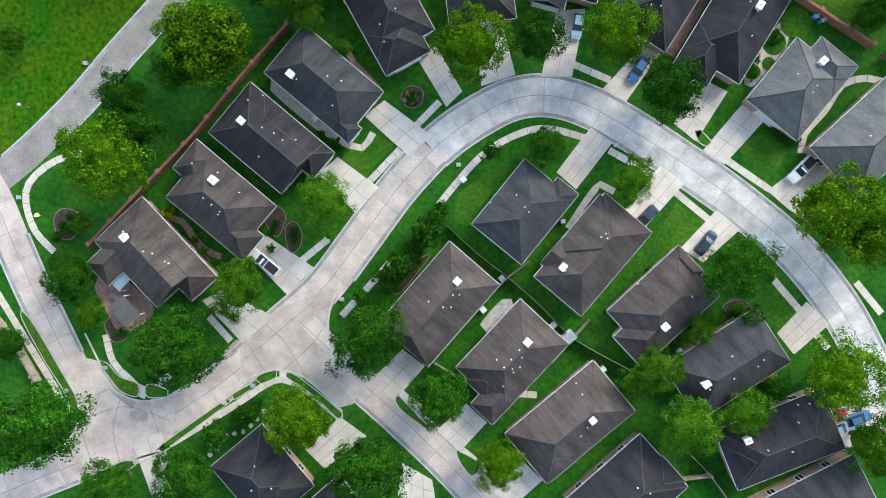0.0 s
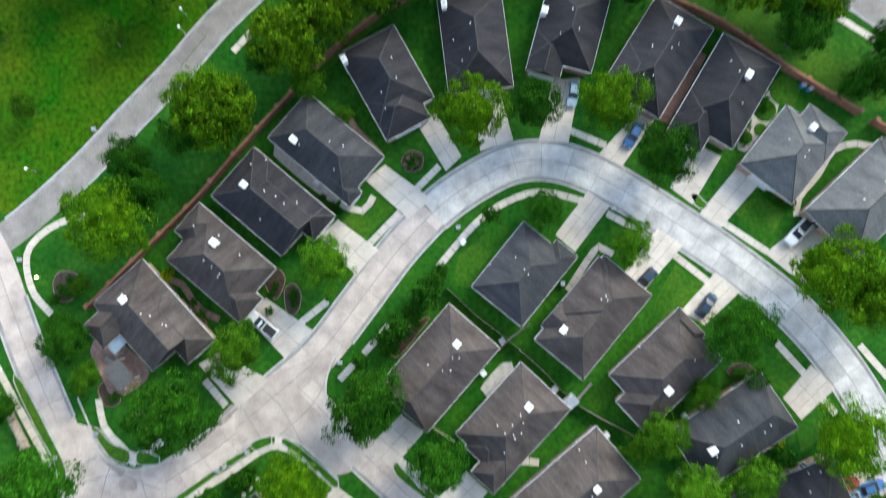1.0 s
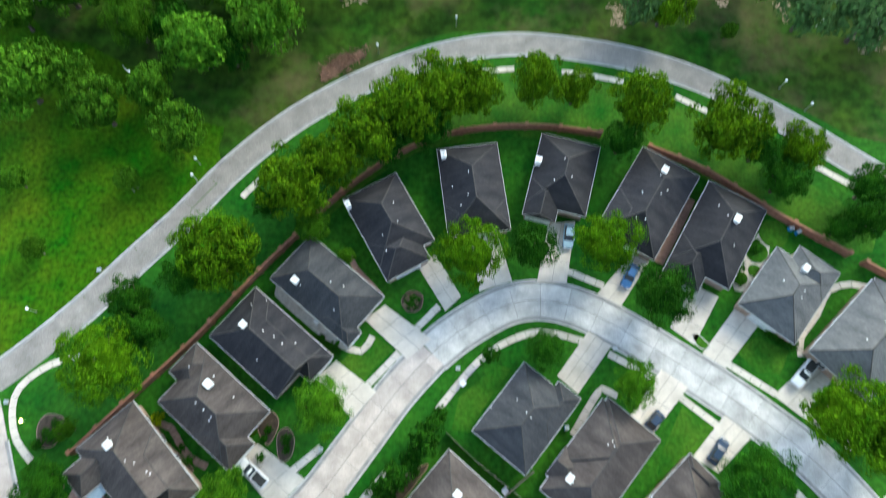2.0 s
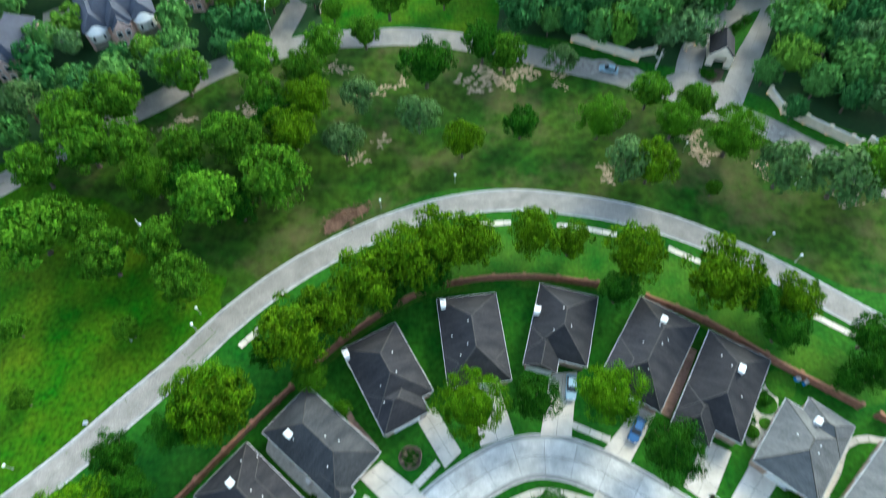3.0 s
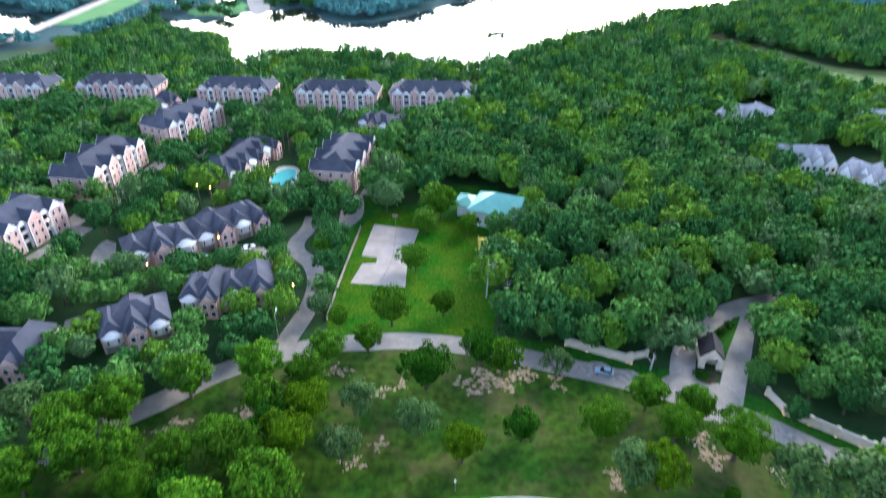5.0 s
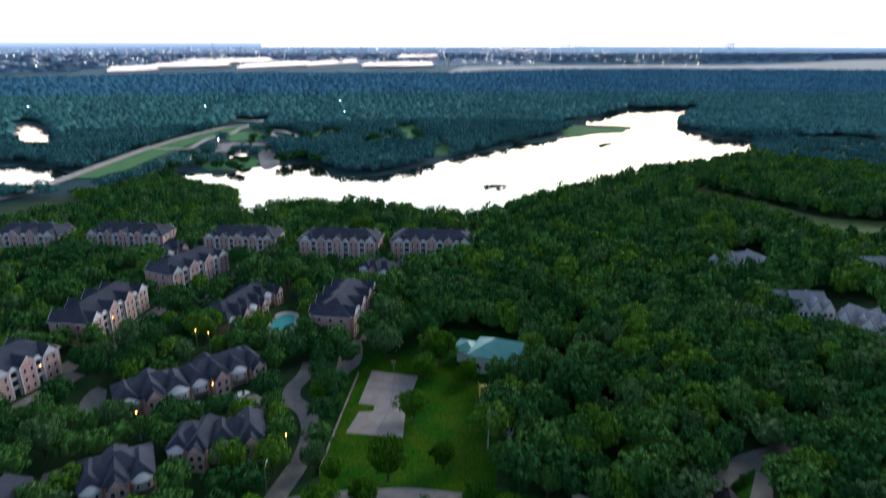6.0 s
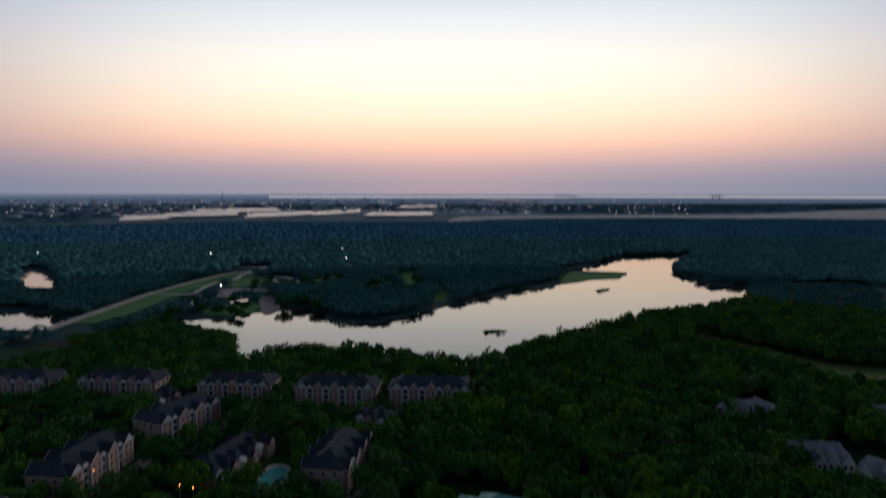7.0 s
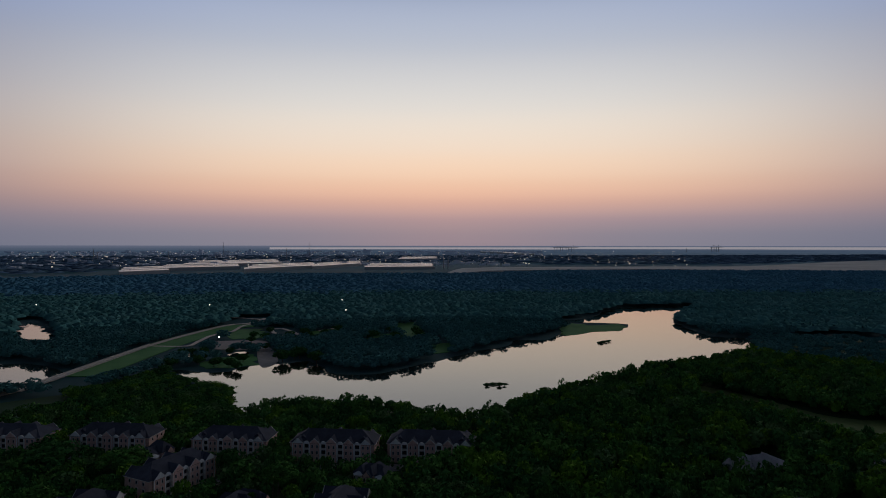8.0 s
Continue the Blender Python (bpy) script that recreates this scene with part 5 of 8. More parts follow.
# ---------------------------------------------------------------- woods
CLEAR = [
    [(-30.1, 124.0), (-32.3, 143.9), (-31.4, 175.4), (-24.9, 195.5), (-9.1, 201.1), (3.3, 211.5), (13.9, 211.5), (15.3, 179.0), (12.9, 124.0)],
    [(2.9, 177.2), (3.2, 205.6), (29.2, 205.6), (28.1, 177.2)],
    [(51.5, 97.4), (53.3, 112.7), (68.8, 132.3), (98.5, 148.0), (96.7, 137.3), (84.0, 128.1), (69.3, 99.2)],
    [(125.2, 263.9), (144.1, 306.9), (171.8, 311.9), (152.9, 269.2)], [(127.5, 211.6), (145.9, 247.0), (184.7, 247.0), (164.7, 198.2), (147.3, 203.4)],
]


def woods(name, poly, count, mat, label, gap, size, heights, avoid=(), lift=0.0, seed=3, far=False):
    """Many trees as one mass: crowns from a few shapes, set by chance inside a plan outline."""
    rng = np.random.default_rng(seed)
    xs, ys = [p[0] for p in poly], [p[1] for p in poly]
    grid, placed = {}, []
    near = [] if far else [p for p in SET if inside(p[0], p[1], poly)]
    for _ in range(count * 22):
        if len(placed) >= count:
            break
        x, y = rng.uniform(min(xs), max(xs)), rng.uniform(min(ys), max(ys))
        if not inside(x, y, poly) or any(inside(x, y, a) for a in avoid) or any((x - u) ** 2 + (y - v) ** 2 < (0.9 * r + 2) ** 2 for u, v, r in near):
            continue
        c = (int(x // gap), int(y // gap))
        if any((x - u) ** 2 + (y - v) ** 2 < gap * gap for i in (-1, 0, 1) for j in (-1, 0, 1) for u, v in grid.get((c[0] + i, c[1] + j), ())):
            continue
        grid.setdefault(c, []).append((x, y))
        placed.append((x, y))
    vs, fs, picks, n = [], [], [], 0
    for x, y in placed:
        far_off = math.hypot(x, y)
        shapes = MID if far_off < 250 else LOW if far_off < 850 else FAR
        v, f = shapes[rng.integers(len(shapes))]
        a, s, h = rng.uniform(0, math.tau), rng.uniform(*size), rng.uniform(*heights)
        ca, sa = math.cos(a) * s, math.sin(a) * s
        q = np.stack([v[:, 0] * ca - v[:, 1] * sa, v[:, 0] * sa + v[:, 1] * ca, v[:, 2] * h], 1)
        px, py, pz = sheet(x, y) if far else (x, y, 0.0)
        if far:
            q *= math.hypot(px, py) / far_off
        vs.append(q + [px, py, pz + lift])
        fs.append(f + n)
        n += len(v)
        picks.append(np.full(len(f), rng.choice(len(mat), p=WOOD_SHARE) if isinstance(mat, list) else 0))
    me = quick_mesh(name, np.concatenate(vs), np.concatenate(fs), mat, np.concatenate(picks))
    return tagged(new(name, me), label, "woods", kind="stuff"), placed


MID = [round_crown(RNG, 5.0, 9.0, 28, 24, 0.46, True) for _ in range(8)]
LOW = [round_crown(RNG, 5.0, 9.0, 15, 10, 0.82, True) for _ in range(6)]
SET += [(*p, 3.0) for p in [(-62.5, 169.6), (-79.9, 158.5), (-125.5, 161.4), (-72.9, 163.9), (-66.7, 246.2)]]
SET += [(*p, 3.5) for p in ((12.4, 143.5), (17.9, 141.7), (50.7, 113.7), (13.2, 171.1), (12.2, 177.2))]
WOOD_MATS, WOOD_SHARE = [LEAF_WOOD, LEAF_DEEP, LEAF_OLIVE, LEAF_SILVER], [0.42, 0.34, 0.14, 0.10]


def dome(rng):
    """A lumpy canopy top for woods a kilometre away."""
    n, rings = 6, ((1.12, 0.50), (0.80, 0.84), (0.16, 1.0))
    v = np.array([[math.cos((k + 0.5 * i) * math.tau / n) * r * 5, math.sin((k + 0.5 * i) * math.tau / n) * r * 5, h * 9.5] for i, (r, h) in enumerate(rings) for k in range(n)])
    v *= rng.uniform(0.86, 1.12, (len(v), 1))
    f = np.array([[i * n + k, i * n + (k + 1) % n, (i + 1) * n + (k + 1) % n, (i + 1) * n + k] for i in range(len(rings) - 1) for k in range(n)])
    return v, np.concatenate([f[:, [0, 1, 2]], f[:, [0, 2, 3]]])


FAR = [dome(RNG) for _ in range(8)]
BUILT = []
for (x, y, l, w, turn), _, _ in BLOCKS:
    c, s = math.cos(radians(turn)), math.sin(radians(turn))
    a, fore, rear = l / 2 + 2.0, w / 2 + (13.0 if l > 24 else 10.0), w / 2 + 4.0
    side = towards_viewer(x, y, turn)
    BUILT.append([(x + c * u - s * v * side, y + s * u + c * v * side) for u, v in ((-a, -rear), (a, -rear), (a, fore), (-a, fore))])
YARDS = [[(-106.4, 152.2), (-113.2, 167.2), (-111.4, 177.6), (-102.5, 174.1), (-97.7, 157.6), (-98.8, 150.1)], [(-53.9, 183.2), (-42.9, 185.1), (-36.8, 163.9), (-34.5, 143.1), (-40.4, 139.9), (-46.5, 163.9)], [(-129.0, 179.5), (-136.6, 197.1), (-131.0, 202.2), (-123.7, 197.1), (-122.4, 179.5)], [(-65.2, 203.5), (-70.2, 232.4), (-56.5, 235.1), (-50.7, 207.9)], [(-35.7, 189.0), (-36.6, 214.9), (-30.0, 219.7), (-27.4, 193.0)],
         [(-330.1, 385.6), (-320.2, 429), (-311.4, 475), (-313.1, 513)] + [(-235.9, 397.9), (-249.8, 380.6), (-260.0, 347.9), (-271.0, 316.5)],
         [(-41.9, 116.8), (-43.9, 135.2), (-41.9, 151.2), (-49.5, 166.2), (-50.8, 194.3), (-43.1, 194.3), (-34.6, 135.2), (-36.6, 118.9)], [(-71.8, 210.6), (-70.6, 233.7), (-57.5, 233.7), (-54.0, 212.8)], [(-107.8, 155.4), (-112.7, 176.0), (-107.3, 176.0), (-98.9, 158.4)], [(-99.9, 118.9), (-104.1, 135.1), (-94.8, 135.1), (-89.7, 122.2)]]

LAWNS = [[(-262, 754), (-232, 779), (-202, 712), (-237, 699)], [(-164, 744), (-132, 796), (-122, 735), (-153, 708)], [(-96, 691), (-56, 745), (-48, 691), (-86, 667)], [(-59, 837), (-28, 837), (-23, 700), (-46, 700)],
         [(-10, 652), (11, 668), (10, 617), (-9, 604)], [(-204, 531), (-211, 562), (-186, 598), (-166, 541)]]
OPEN = [[(-591, 853), (-599, 907), (-527, 841), (-389.0, 637), (-432, 630)], [(-461, 562), (-381.6, 574), (-303.8, 513), (-284.1, 445), (-362.1, 442)], [(-311, 440), (-312, 650), (-305, 740), (-288, 812), (-300, 905), (-240, 905), (-230, 820), (-246, 740), (-244, 640), (-238, 560), (-262, 440)],
        [(-255, 690), (-190, 690), (-172, 625), (-228, 612)], [(-190, 640), (-172, 640), (-142, 560), (-150, 530), (-165, 545)], [(-225, 800), (-190, 800), (-155, 720), (-158, 670), (-205, 690)], [(-246, 560), (-250, 610), (-185, 615), (-185, 575)]]
OPEN += [[(x * 0.97 + (6 if k > 1 else -6), y * (0.955 if k in (0, 3) else 1.0)) for k, (x, y) in enumerate(lawn)] for lawn in LAWNS]
EAST = [(12.8, 126.8), (31.6, 122.9), (47.7, 115.8), (56.9, 113.1), (72.3, 104.8), (80.9, 99.2), (101.3, 88.1)] + [(251.6, 300.5), (416, 497)] + [(331.7, 522), (288.5, 578), (214.8, 526), (168.1, 501), (109.0, 447), (53.9, 399.6), (31.5, 371.6)] + [(27.8, 353.7), (21.2, 210.1), (30.0, 206.9), (28.4, 178.3), (16.3, 176.1), (13.1, 127.4)]
woods("woods", EAST, 1550, WOOD_MATS, "dense mixed woodland canopy of many greens", 5.9, (0.85, 1.5), (0.95, 1.5), avoid=CLEAR + [STRIP, MARSH])
MIDDLE = [(-26.8, 205.5), (-23.2, 257.4), (18.7, 311.0), (26.5, 353.7), (21.6, 214.9), (3.4, 217.3), (-5.0, 203.3), (-19.1, 198.1)]
woods("woods", MIDDLE, 110, WOOD_MATS, "woodland between the apartments and the pavilion", 7.0, (1.0, 1.6), (1.0, 1.5), avoid=CLEAR, seed=12)
WEST = [(-30.6, 127.9), (-49.5, 118.9), (-71.3, 102.8), (-86.0, 90.4), (-101.7, 78.0), (-122.9, 78.0)] + [(-234.0, 291.8), (-307.6, 402)] + [(-269.6, 435), (-235, 438), (-197, 424), (-165, 396), (-135, 368), (-105.2, 396.3), (-48.7, 405), (-7.5, 379.5), (26.2, 367.8)] + [(-24.0, 261.2), (-29.5, 211.5), (-33.2, 175.4)]
woods("woods", WEST, 1000, WOOD_MATS, "leafy trees between the apartment blocks", 6.0, (0.7, 1.2), (0.7, 1.1), avoid=BUILT + YARDS + CLEAR + OPEN + [LAGOON], seed=8)


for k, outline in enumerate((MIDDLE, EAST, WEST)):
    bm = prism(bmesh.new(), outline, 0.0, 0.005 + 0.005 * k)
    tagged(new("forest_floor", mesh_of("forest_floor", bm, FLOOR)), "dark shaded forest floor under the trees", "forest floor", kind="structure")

SCRUB = [(-269.6, 435), (-235, 438), (-197, 424), (-165, 396), (-135, 368), (-130, 385), (-143, 420), (-150, 446), (-163, 461), (-182, 469), (-197, 480), (-212, 495), (-232, 515), (-240, 490), (-250, 452)]
woods("woods", SCRUB, 260, WOOD_MATS, "low scrub along the lake shore", 4.2, (0.55, 0.95), (0.3, 0.55), seed=17)
BEYOND = [(-329.3, 402), (-283.5, 432), (-274.1, 449), (-250, 452), (-242, 490), (-238, 534), (-180.2, 563), (-129.0, 586), (-86.8, 525), (-57.4, 518), (-30.8, 547), (9.9, 599), (72.6, 676), (153.1, 771), (160.5, 890), (217.6, 927), (310.7, 1074), (456, 1095), (334.3, 891), (321.0, 840), (318.3, 728), (357.9, 711), (475, 748), (554, 662), (1148, 1373), (645, 1368), (22.3, 1362), (-561, 1281), (-991, 1210)]
woods("woods", BEYOND, 7600, LEAF_FAR, "far woodland beyond the lake, tinted blue-green for haze", 7.0, (1.15, 1.9), (0.82, 1.18), avoid=OPEN + [MARSH], seed=4)
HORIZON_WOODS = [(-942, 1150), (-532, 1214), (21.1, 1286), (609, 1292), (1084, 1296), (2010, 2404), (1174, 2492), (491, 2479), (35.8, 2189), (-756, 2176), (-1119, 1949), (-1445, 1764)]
woods("woods", HORIZON_WOODS, 8500, LEAF_HORIZON, "belt of woodland towards the skyline, tinted blue for haze", 9.5, (1.6, 2.8), (0.9, 1.25), seed=6, far=True)

# ---------------------------------------------------------------- bridge road and lakeside park
HIGHWAY = [(-321.5, 375.5), (-311.0, 416), (-302.9, 452), (-302.3, 495), (-303.2, 568), (-303.3, 651), (-296.3, 721), (-280.3, 807), (-256.4, 830), (-251.9, 888)]
hw = tagged(new("road", mesh_of("road", ribbon(bmesh.new(), smooth(HIGHWAY, 8), -3.2, 3.2, 0.9, 1.5), PAVING)), "pale highway crossing the water on a low bridge", "road", kind="structure")
part("verge", ribbon(bmesh.new(), smooth(HIGHWAY[3:], 8), -30, 7, 0.2, 0.8), FAR_GREEN, hw, "pale green grassy verge")
for k, (x, y) in enumerate(smooth([(-302.6, 449), (-301.4, 497)], 14)):
    part("bridge_pier", box(bmesh.new(), x - 1, x + 1, y - 4, y + 4, -0.5, 1.0), KERB, hw)
for a0, a1 in ((3.0, 3.25), (-3.25, -3.0)):
    part("parapet", ribbon(bmesh.new(), smooth(HIGHWAY[:6], 8), a0, a1, 1.5, 2.3), KERB, hw)
patch("parking_lot", [(-251.5, 674), (-197, 683), (-181, 630), (-233, 630)], 0.38, ASPHALT, "grey lakeside parking lot", "parking lot", thick=0.3, step=4)
patch("parking_lot", [(-188, 634), (-175, 634), (-148.5, 563), (-156, 536)], 0.42, ASPHALT, "grey lakeside boat ramp yard", "parking lot", thick=0.3, step=4)
for lawn in LAWNS:
    patch("meadow", lawn, 0.3, FAR_GREEN, "green lakeside park lawn among trees", "grass", thick=0.3, step=4, wobble=4)
for pond in ([(-243, 588), (-240, 606), (-226, 588), (-230, 572)], [(-205, 597), (-196, 614), (-188, 598), (-197, 582)]):
    patch("water", pond, 0.4, WATER, "small still inlet in the lakeside park", "water", thick=0.3, step=3, wobble=2)
patch("meadow", [(144.4, 727), (165, 832), (199, 815), (236, 826), (235, 798), (218, 766), (184.5, 756)], 0.6, FAR_GREEN, "green grassy spit reaching into the lake", "grass", thick=0.5, step=4, wobble=3)
for walk_pts in ([(-300, 644), (-265, 644), (-265, 674), (-267, 721), (-255, 754), (-258, 807), (-246, 867), (-305, 901)], [(-178, 708), (-166, 683), (-165, 721), (-200, 780), (-213, 779), (-201, 744), (-178, 708)], [(-150, 760), (-128, 800), (-118, 860)]):
    tagged(new("path", mesh_of("path", ribbon(bmesh.new(), smooth(walk_pts, 8), -2.2, 2.2, 0.3, 0.86), PAVING)), "pale looping park drive", "path", kind="structure")
grove([(-233.5, 532.9, 7.5, 9.0), (-237.7, 566.1, 6.8, 9.0), (-226.6, 506.6, 6.2, 8.0), (-214.8, 547.0, 6.5, 8.0), (-182.7, 533.1, 6.2, 9.0), (-178.6, 558.2, 5.4, 8.0), (-143.4, 559.3, 8.5, 11.0), (-132.3, 577.3, 8.7, 11.0), (-111.8, 553.7, 8.3, 11.0)], "lakeside", "dark lakeside tree near the parking lot", "lakeside trees")
grove([(-237.7, 591.6, 5.3, 7.0), (-217.5, 569.7, 5.1, 8.0), (-197.0, 536.3, 5.3, 8.0), (-172.5, 521.1, 4.6, 8.0), (-205.5, 670.7, 5.8, 7.0), (-196.2, 691.8, 6.6, 8.0), (-154.8, 662.6, 6.9, 9.0), (-150.1, 696.5, 7.2, 9.0), (-134.5, 714.8, 6.7, 9.0), (-125.6, 759.1, 7.1, 8.0), (-177.4, 625.3, 4.8, 7.0), (-94.2, 729.3, 8.1, 9.0), (-52.3, 701.3, 6.5, 8.0), (-27.5, 719.7, 6.6, 8.0), (-13.7, 684.0, 6.3, 8.0), (-78.3, 705.8, 7.8, 9.0)], "lakeside", "dark lakeside tree on the park lawn", "lakeside trees")


grove([(-244.6, 587.2, 5.3, 8.0), (-223.4, 560.1, 4.4, 7.0), (-227.6, 593.8, 4.7, 8.0), (-194.7, 539.9, 4.8, 8.0), (-203.8, 597.6, 4.6, 7.0), (-181.0, 556.9, 4.9, 8.0), (-193.4, 625.4, 4.8, 7.0), (-212.6, 702.5, 6.1, 8.0), (-204.9, 741.0, 5.6, 8.0), (-171.0, 698.3, 6.6, 9.0), (-162.2, 731.2, 6.2, 8.0), (-137.1, 672.3, 6.3, 9.0), (-130.4, 721.7, 6.1, 8.0), (-113.3, 685.2, 5.7, 8.0), (-101.4, 727.1, 6.7, 9.0), (-81.5, 698.9, 5.8, 9.0), (-63.1, 747.5, 6.2, 9.0), (-42.9, 664.5, 5.5, 9.0), (-31.9, 737.5, 6.1, 9.0), (-18.9, 681.5, 5.6, 9.0), (-155.2, 597.1, 5.7, 9.0), (-135.6, 571.5, 5.4, 9.0), (-126.3, 590.6, 6.1, 9.0)], "lakeside", "dark round tree on the lakeside lawn", "lakeside trees")
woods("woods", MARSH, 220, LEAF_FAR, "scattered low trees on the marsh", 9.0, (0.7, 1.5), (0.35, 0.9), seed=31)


# ---------------------------------------------------------------- skyline
def on_sheet(p, z=0.0):
    x, y, h = sheet(*p)
    return Vector((x, y, h + z))


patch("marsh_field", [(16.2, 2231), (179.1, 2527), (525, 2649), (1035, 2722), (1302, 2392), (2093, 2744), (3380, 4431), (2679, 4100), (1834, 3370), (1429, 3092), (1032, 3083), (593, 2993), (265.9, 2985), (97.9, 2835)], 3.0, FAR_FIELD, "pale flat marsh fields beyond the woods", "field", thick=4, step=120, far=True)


def far_strip(name, az0, az1, d0, d1, mat, label, category):
    """A band of the far plain between two bearings and two distances."""
    bm = bmesh.new()
    n = max(2, int((az1 - az0) * 2))
    rows = [[bm.verts.new(on_sheet((math.sin(a) * d, math.cos(a) * d), 0.4) * 0.999) for a in (radians(az0 + (az1 - az0) * k / n) for k in range(n + 1))] for d in (d0, (d0 * d1) ** 0.5, d1)]
    for p, q in zip(rows, rows[1:]):
        for k in range(n):
            bm.faces.new((p[k], p[k + 1], q[k + 1], q[k]))
    tagged(new(name, mesh_of(name, bm, mat)), label, category, kind="structure")


# bay strips glow by themselves instead of reflecting the sky
far_strip("bay_water", -15.5, 11.5, 15500, 40000, BAY, "strip of bay on the skyline, its sky sheen given as glow", "water")
far_strip("bay_water", 11.5, 39, 21000, 60000, BAY, "strip of bay on the skyline, its sky sheen given as glow", "water")
# the shore takes its tone from the same emissive haze
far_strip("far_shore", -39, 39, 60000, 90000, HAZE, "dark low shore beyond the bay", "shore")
patch("mud_flat", [(759, 4692), (904, 5345), (953, 5348), (750, 4341)], 3.0, WATER, "small pale pond on the far plain", "water", thick=3, step=60, far=True)
far_woods = [(-1610, 2010), (-1293, 2253), (-1327, 2554), (-1350, 3287), (-955, 3726), (61.3, 3756), (662, 3339), (1585, 3363), (3661, 4800), (5489, 7195), (1232, 6217), (-2101, 6052), (-4302, 5371)]
woods("woods", far_woods, 3200, LEAF_PLAIN, "strips of trees on the far plain, tinted blue for haze", 30.0, (4.0, 10.0), (0.9, 1.5), seed=16, far=True)


def warehouse(a, b, depth, height):
    """A long shed in several parallel bays, each with a pale roof over darker walls."""
    a, b = Vector((*a, 0)), Vector((*b, 0))
    n = a.normalized()
    ob = thing("warehouse", Matrix(), "huge pale flat-roofed warehouse on the far plain", "warehouse", "far warehouses")
    bays = 3
    for k in range(bays):
        d0, d1 = depth * (k + 0.08 * k) / bays, depth * (k + 0.84) / bays
        slip = (b - a) * (0.05 * k)
        base = [on_sheet((p + slip).xy, -2) for p in (a + n * d0, b + n * d0, b + n * d1, a + n * d1)]
        walls, roof = bmesh.new(), bmesh.new()
        for bm, z0, z1 in ((walls, 0, height), (roof, height, height + 1.2)):
            lo = [bm.verts.new(p + Vector((0, 0, z0))) for p in base]
            hi = [bm.verts.new(p + Vector((0, 0, z1))) for p in base]
            for i in range(4):
                bm.faces.new((lo[i], lo[(i + 1) % 4], hi[(i + 1) % 4], hi[i]))
            bm.faces.new(hi)
        part("wall", walls, KERB, ob)
        part("roof", roof, PALE_ROOF, ob)


for a, b, depth, height in (
    ((-1128, 2170), (-1029, 2350), 500, 14), ((-1141, 2502), (-891, 2746), 500, 15), ((-1225, 2951), (-846, 3300), 700, 16), ((-781, 2455), (-584, 2891), 500, 14),
    ((-576, 2753), (-416, 3219), 500, 14), ((-335.6, 2694), (-30.3, 2765), 500, 14), ((-290.7, 4150), (-27.7, 4315), 700, 16), ((562, 9092), (941, 6552), 700, 14),
):
    warehouse(a, b, depth, height)


def town():
    """Low far buildings, and the lamps that burn among them."""
    rng = np.random.default_rng(21)
    bm, lm = bmesh.new(), bmesh.new()
    for _ in range(1100):
        az, d = radians(rng.uniform(-35, 9)), 3300 * (3.4 ** rng.uniform(0, 1))
        p = on_sheet((math.sin(az) * d, math.cos(az) * d))
        k, deep = rng.uniform(6, 24), rng.uniform(6, 16)
        box(bm, p.x - k, p.x + k, p.y - deep, p.y + deep, p.z - 3, p.z + rng.uniform(4, 11) * (2.2 if rng.uniform() > 0.94 else 1))
    for _ in range(330):
        az, d = radians(rng.uniform(-35, 22)), 3000 * (3.0 ** rng.uniform(0, 1))
        p = on_sheet((math.sin(az) * d, math.cos(az) * d))
        s = rng.uniform(0.7, 1.9)
        box(lm, p.x - s, p.x + s, p.y - s, p.y + s, p.z + 12, p.z + 12 + 2 * s)
    tagged(new("town", mesh_of("town", bm, TOWN)), "low town of small blocks, walls paled for haze", "town", kind="stuff")
    tagged(new("town_lamps", mesh_of("town_lamps", lm, LAMP_FAR)), "scattered lamps of the far town", "lamps", kind="stuff")


town()


def mast(p, height, width, name, label, category):
    q = on_sheet(p)
    ob = thing(name, Matrix.Translation(q), label, category)
    part("shaft", tube(bmesh.new(), (0, 0, -3), (0, 0, height), width, width * 0.55, 8), KERB, ob)
    part("tip", tube(bmesh.new(), (0, 0, height), (0, 0, height + width * 3), width * 0.4, width * 0.2, 6), METAL, ob)


for p, h, w in (((-2373, 4235), 75, 6), ((-2347, 4235), 55, 5), ((-1870, 4252), 60, 5), ((-2377, 6759), 110, 3), ((-1070, 4279), 90, 4), ((-1172, 5511), 120, 3), ((7.6, 2833), 60, 6), ((28.2, 2834), 60, 6), ((4378, 11116), 30, 5)):
    mast(p, h * 0.75, w * 0.6, "chimney_stack", "tall thin industrial stack on the skyline", "chimney stack")


def crane(p):
    q = on_sheet(p)
    ob = thing("harbour_crane", Matrix.Translation(q) @ Matrix.Scale(0.62, 4), "grey harbour gantry crane on the skyline", "crane", "harbour cranes")
    for x in (-14, 14):
        part("leg", box(bmesh.new(), x - 2.5, x + 2.5, -4, 4, -3, 52), KERB, ob)
    part("boom", box(bmesh.new(), -34, 62, -4, 4, 50, 55), KERB, ob)
    part("mast", tube(bmesh.new(), (12, 0, 55), (6, 0, 80), 2.5, 1.5, 6), KERB, ob)
    part("stay", tube(bmesh.new(), (6, 0, 78), (58, 0, 55), 1.2, 1.2, 5), KERB, ob)


for p in ((2003, 10908), (2104, 10917), (2205, 10925), (2306, 10934), (4872, 11159), (4957, 11166)):
    crane(p)


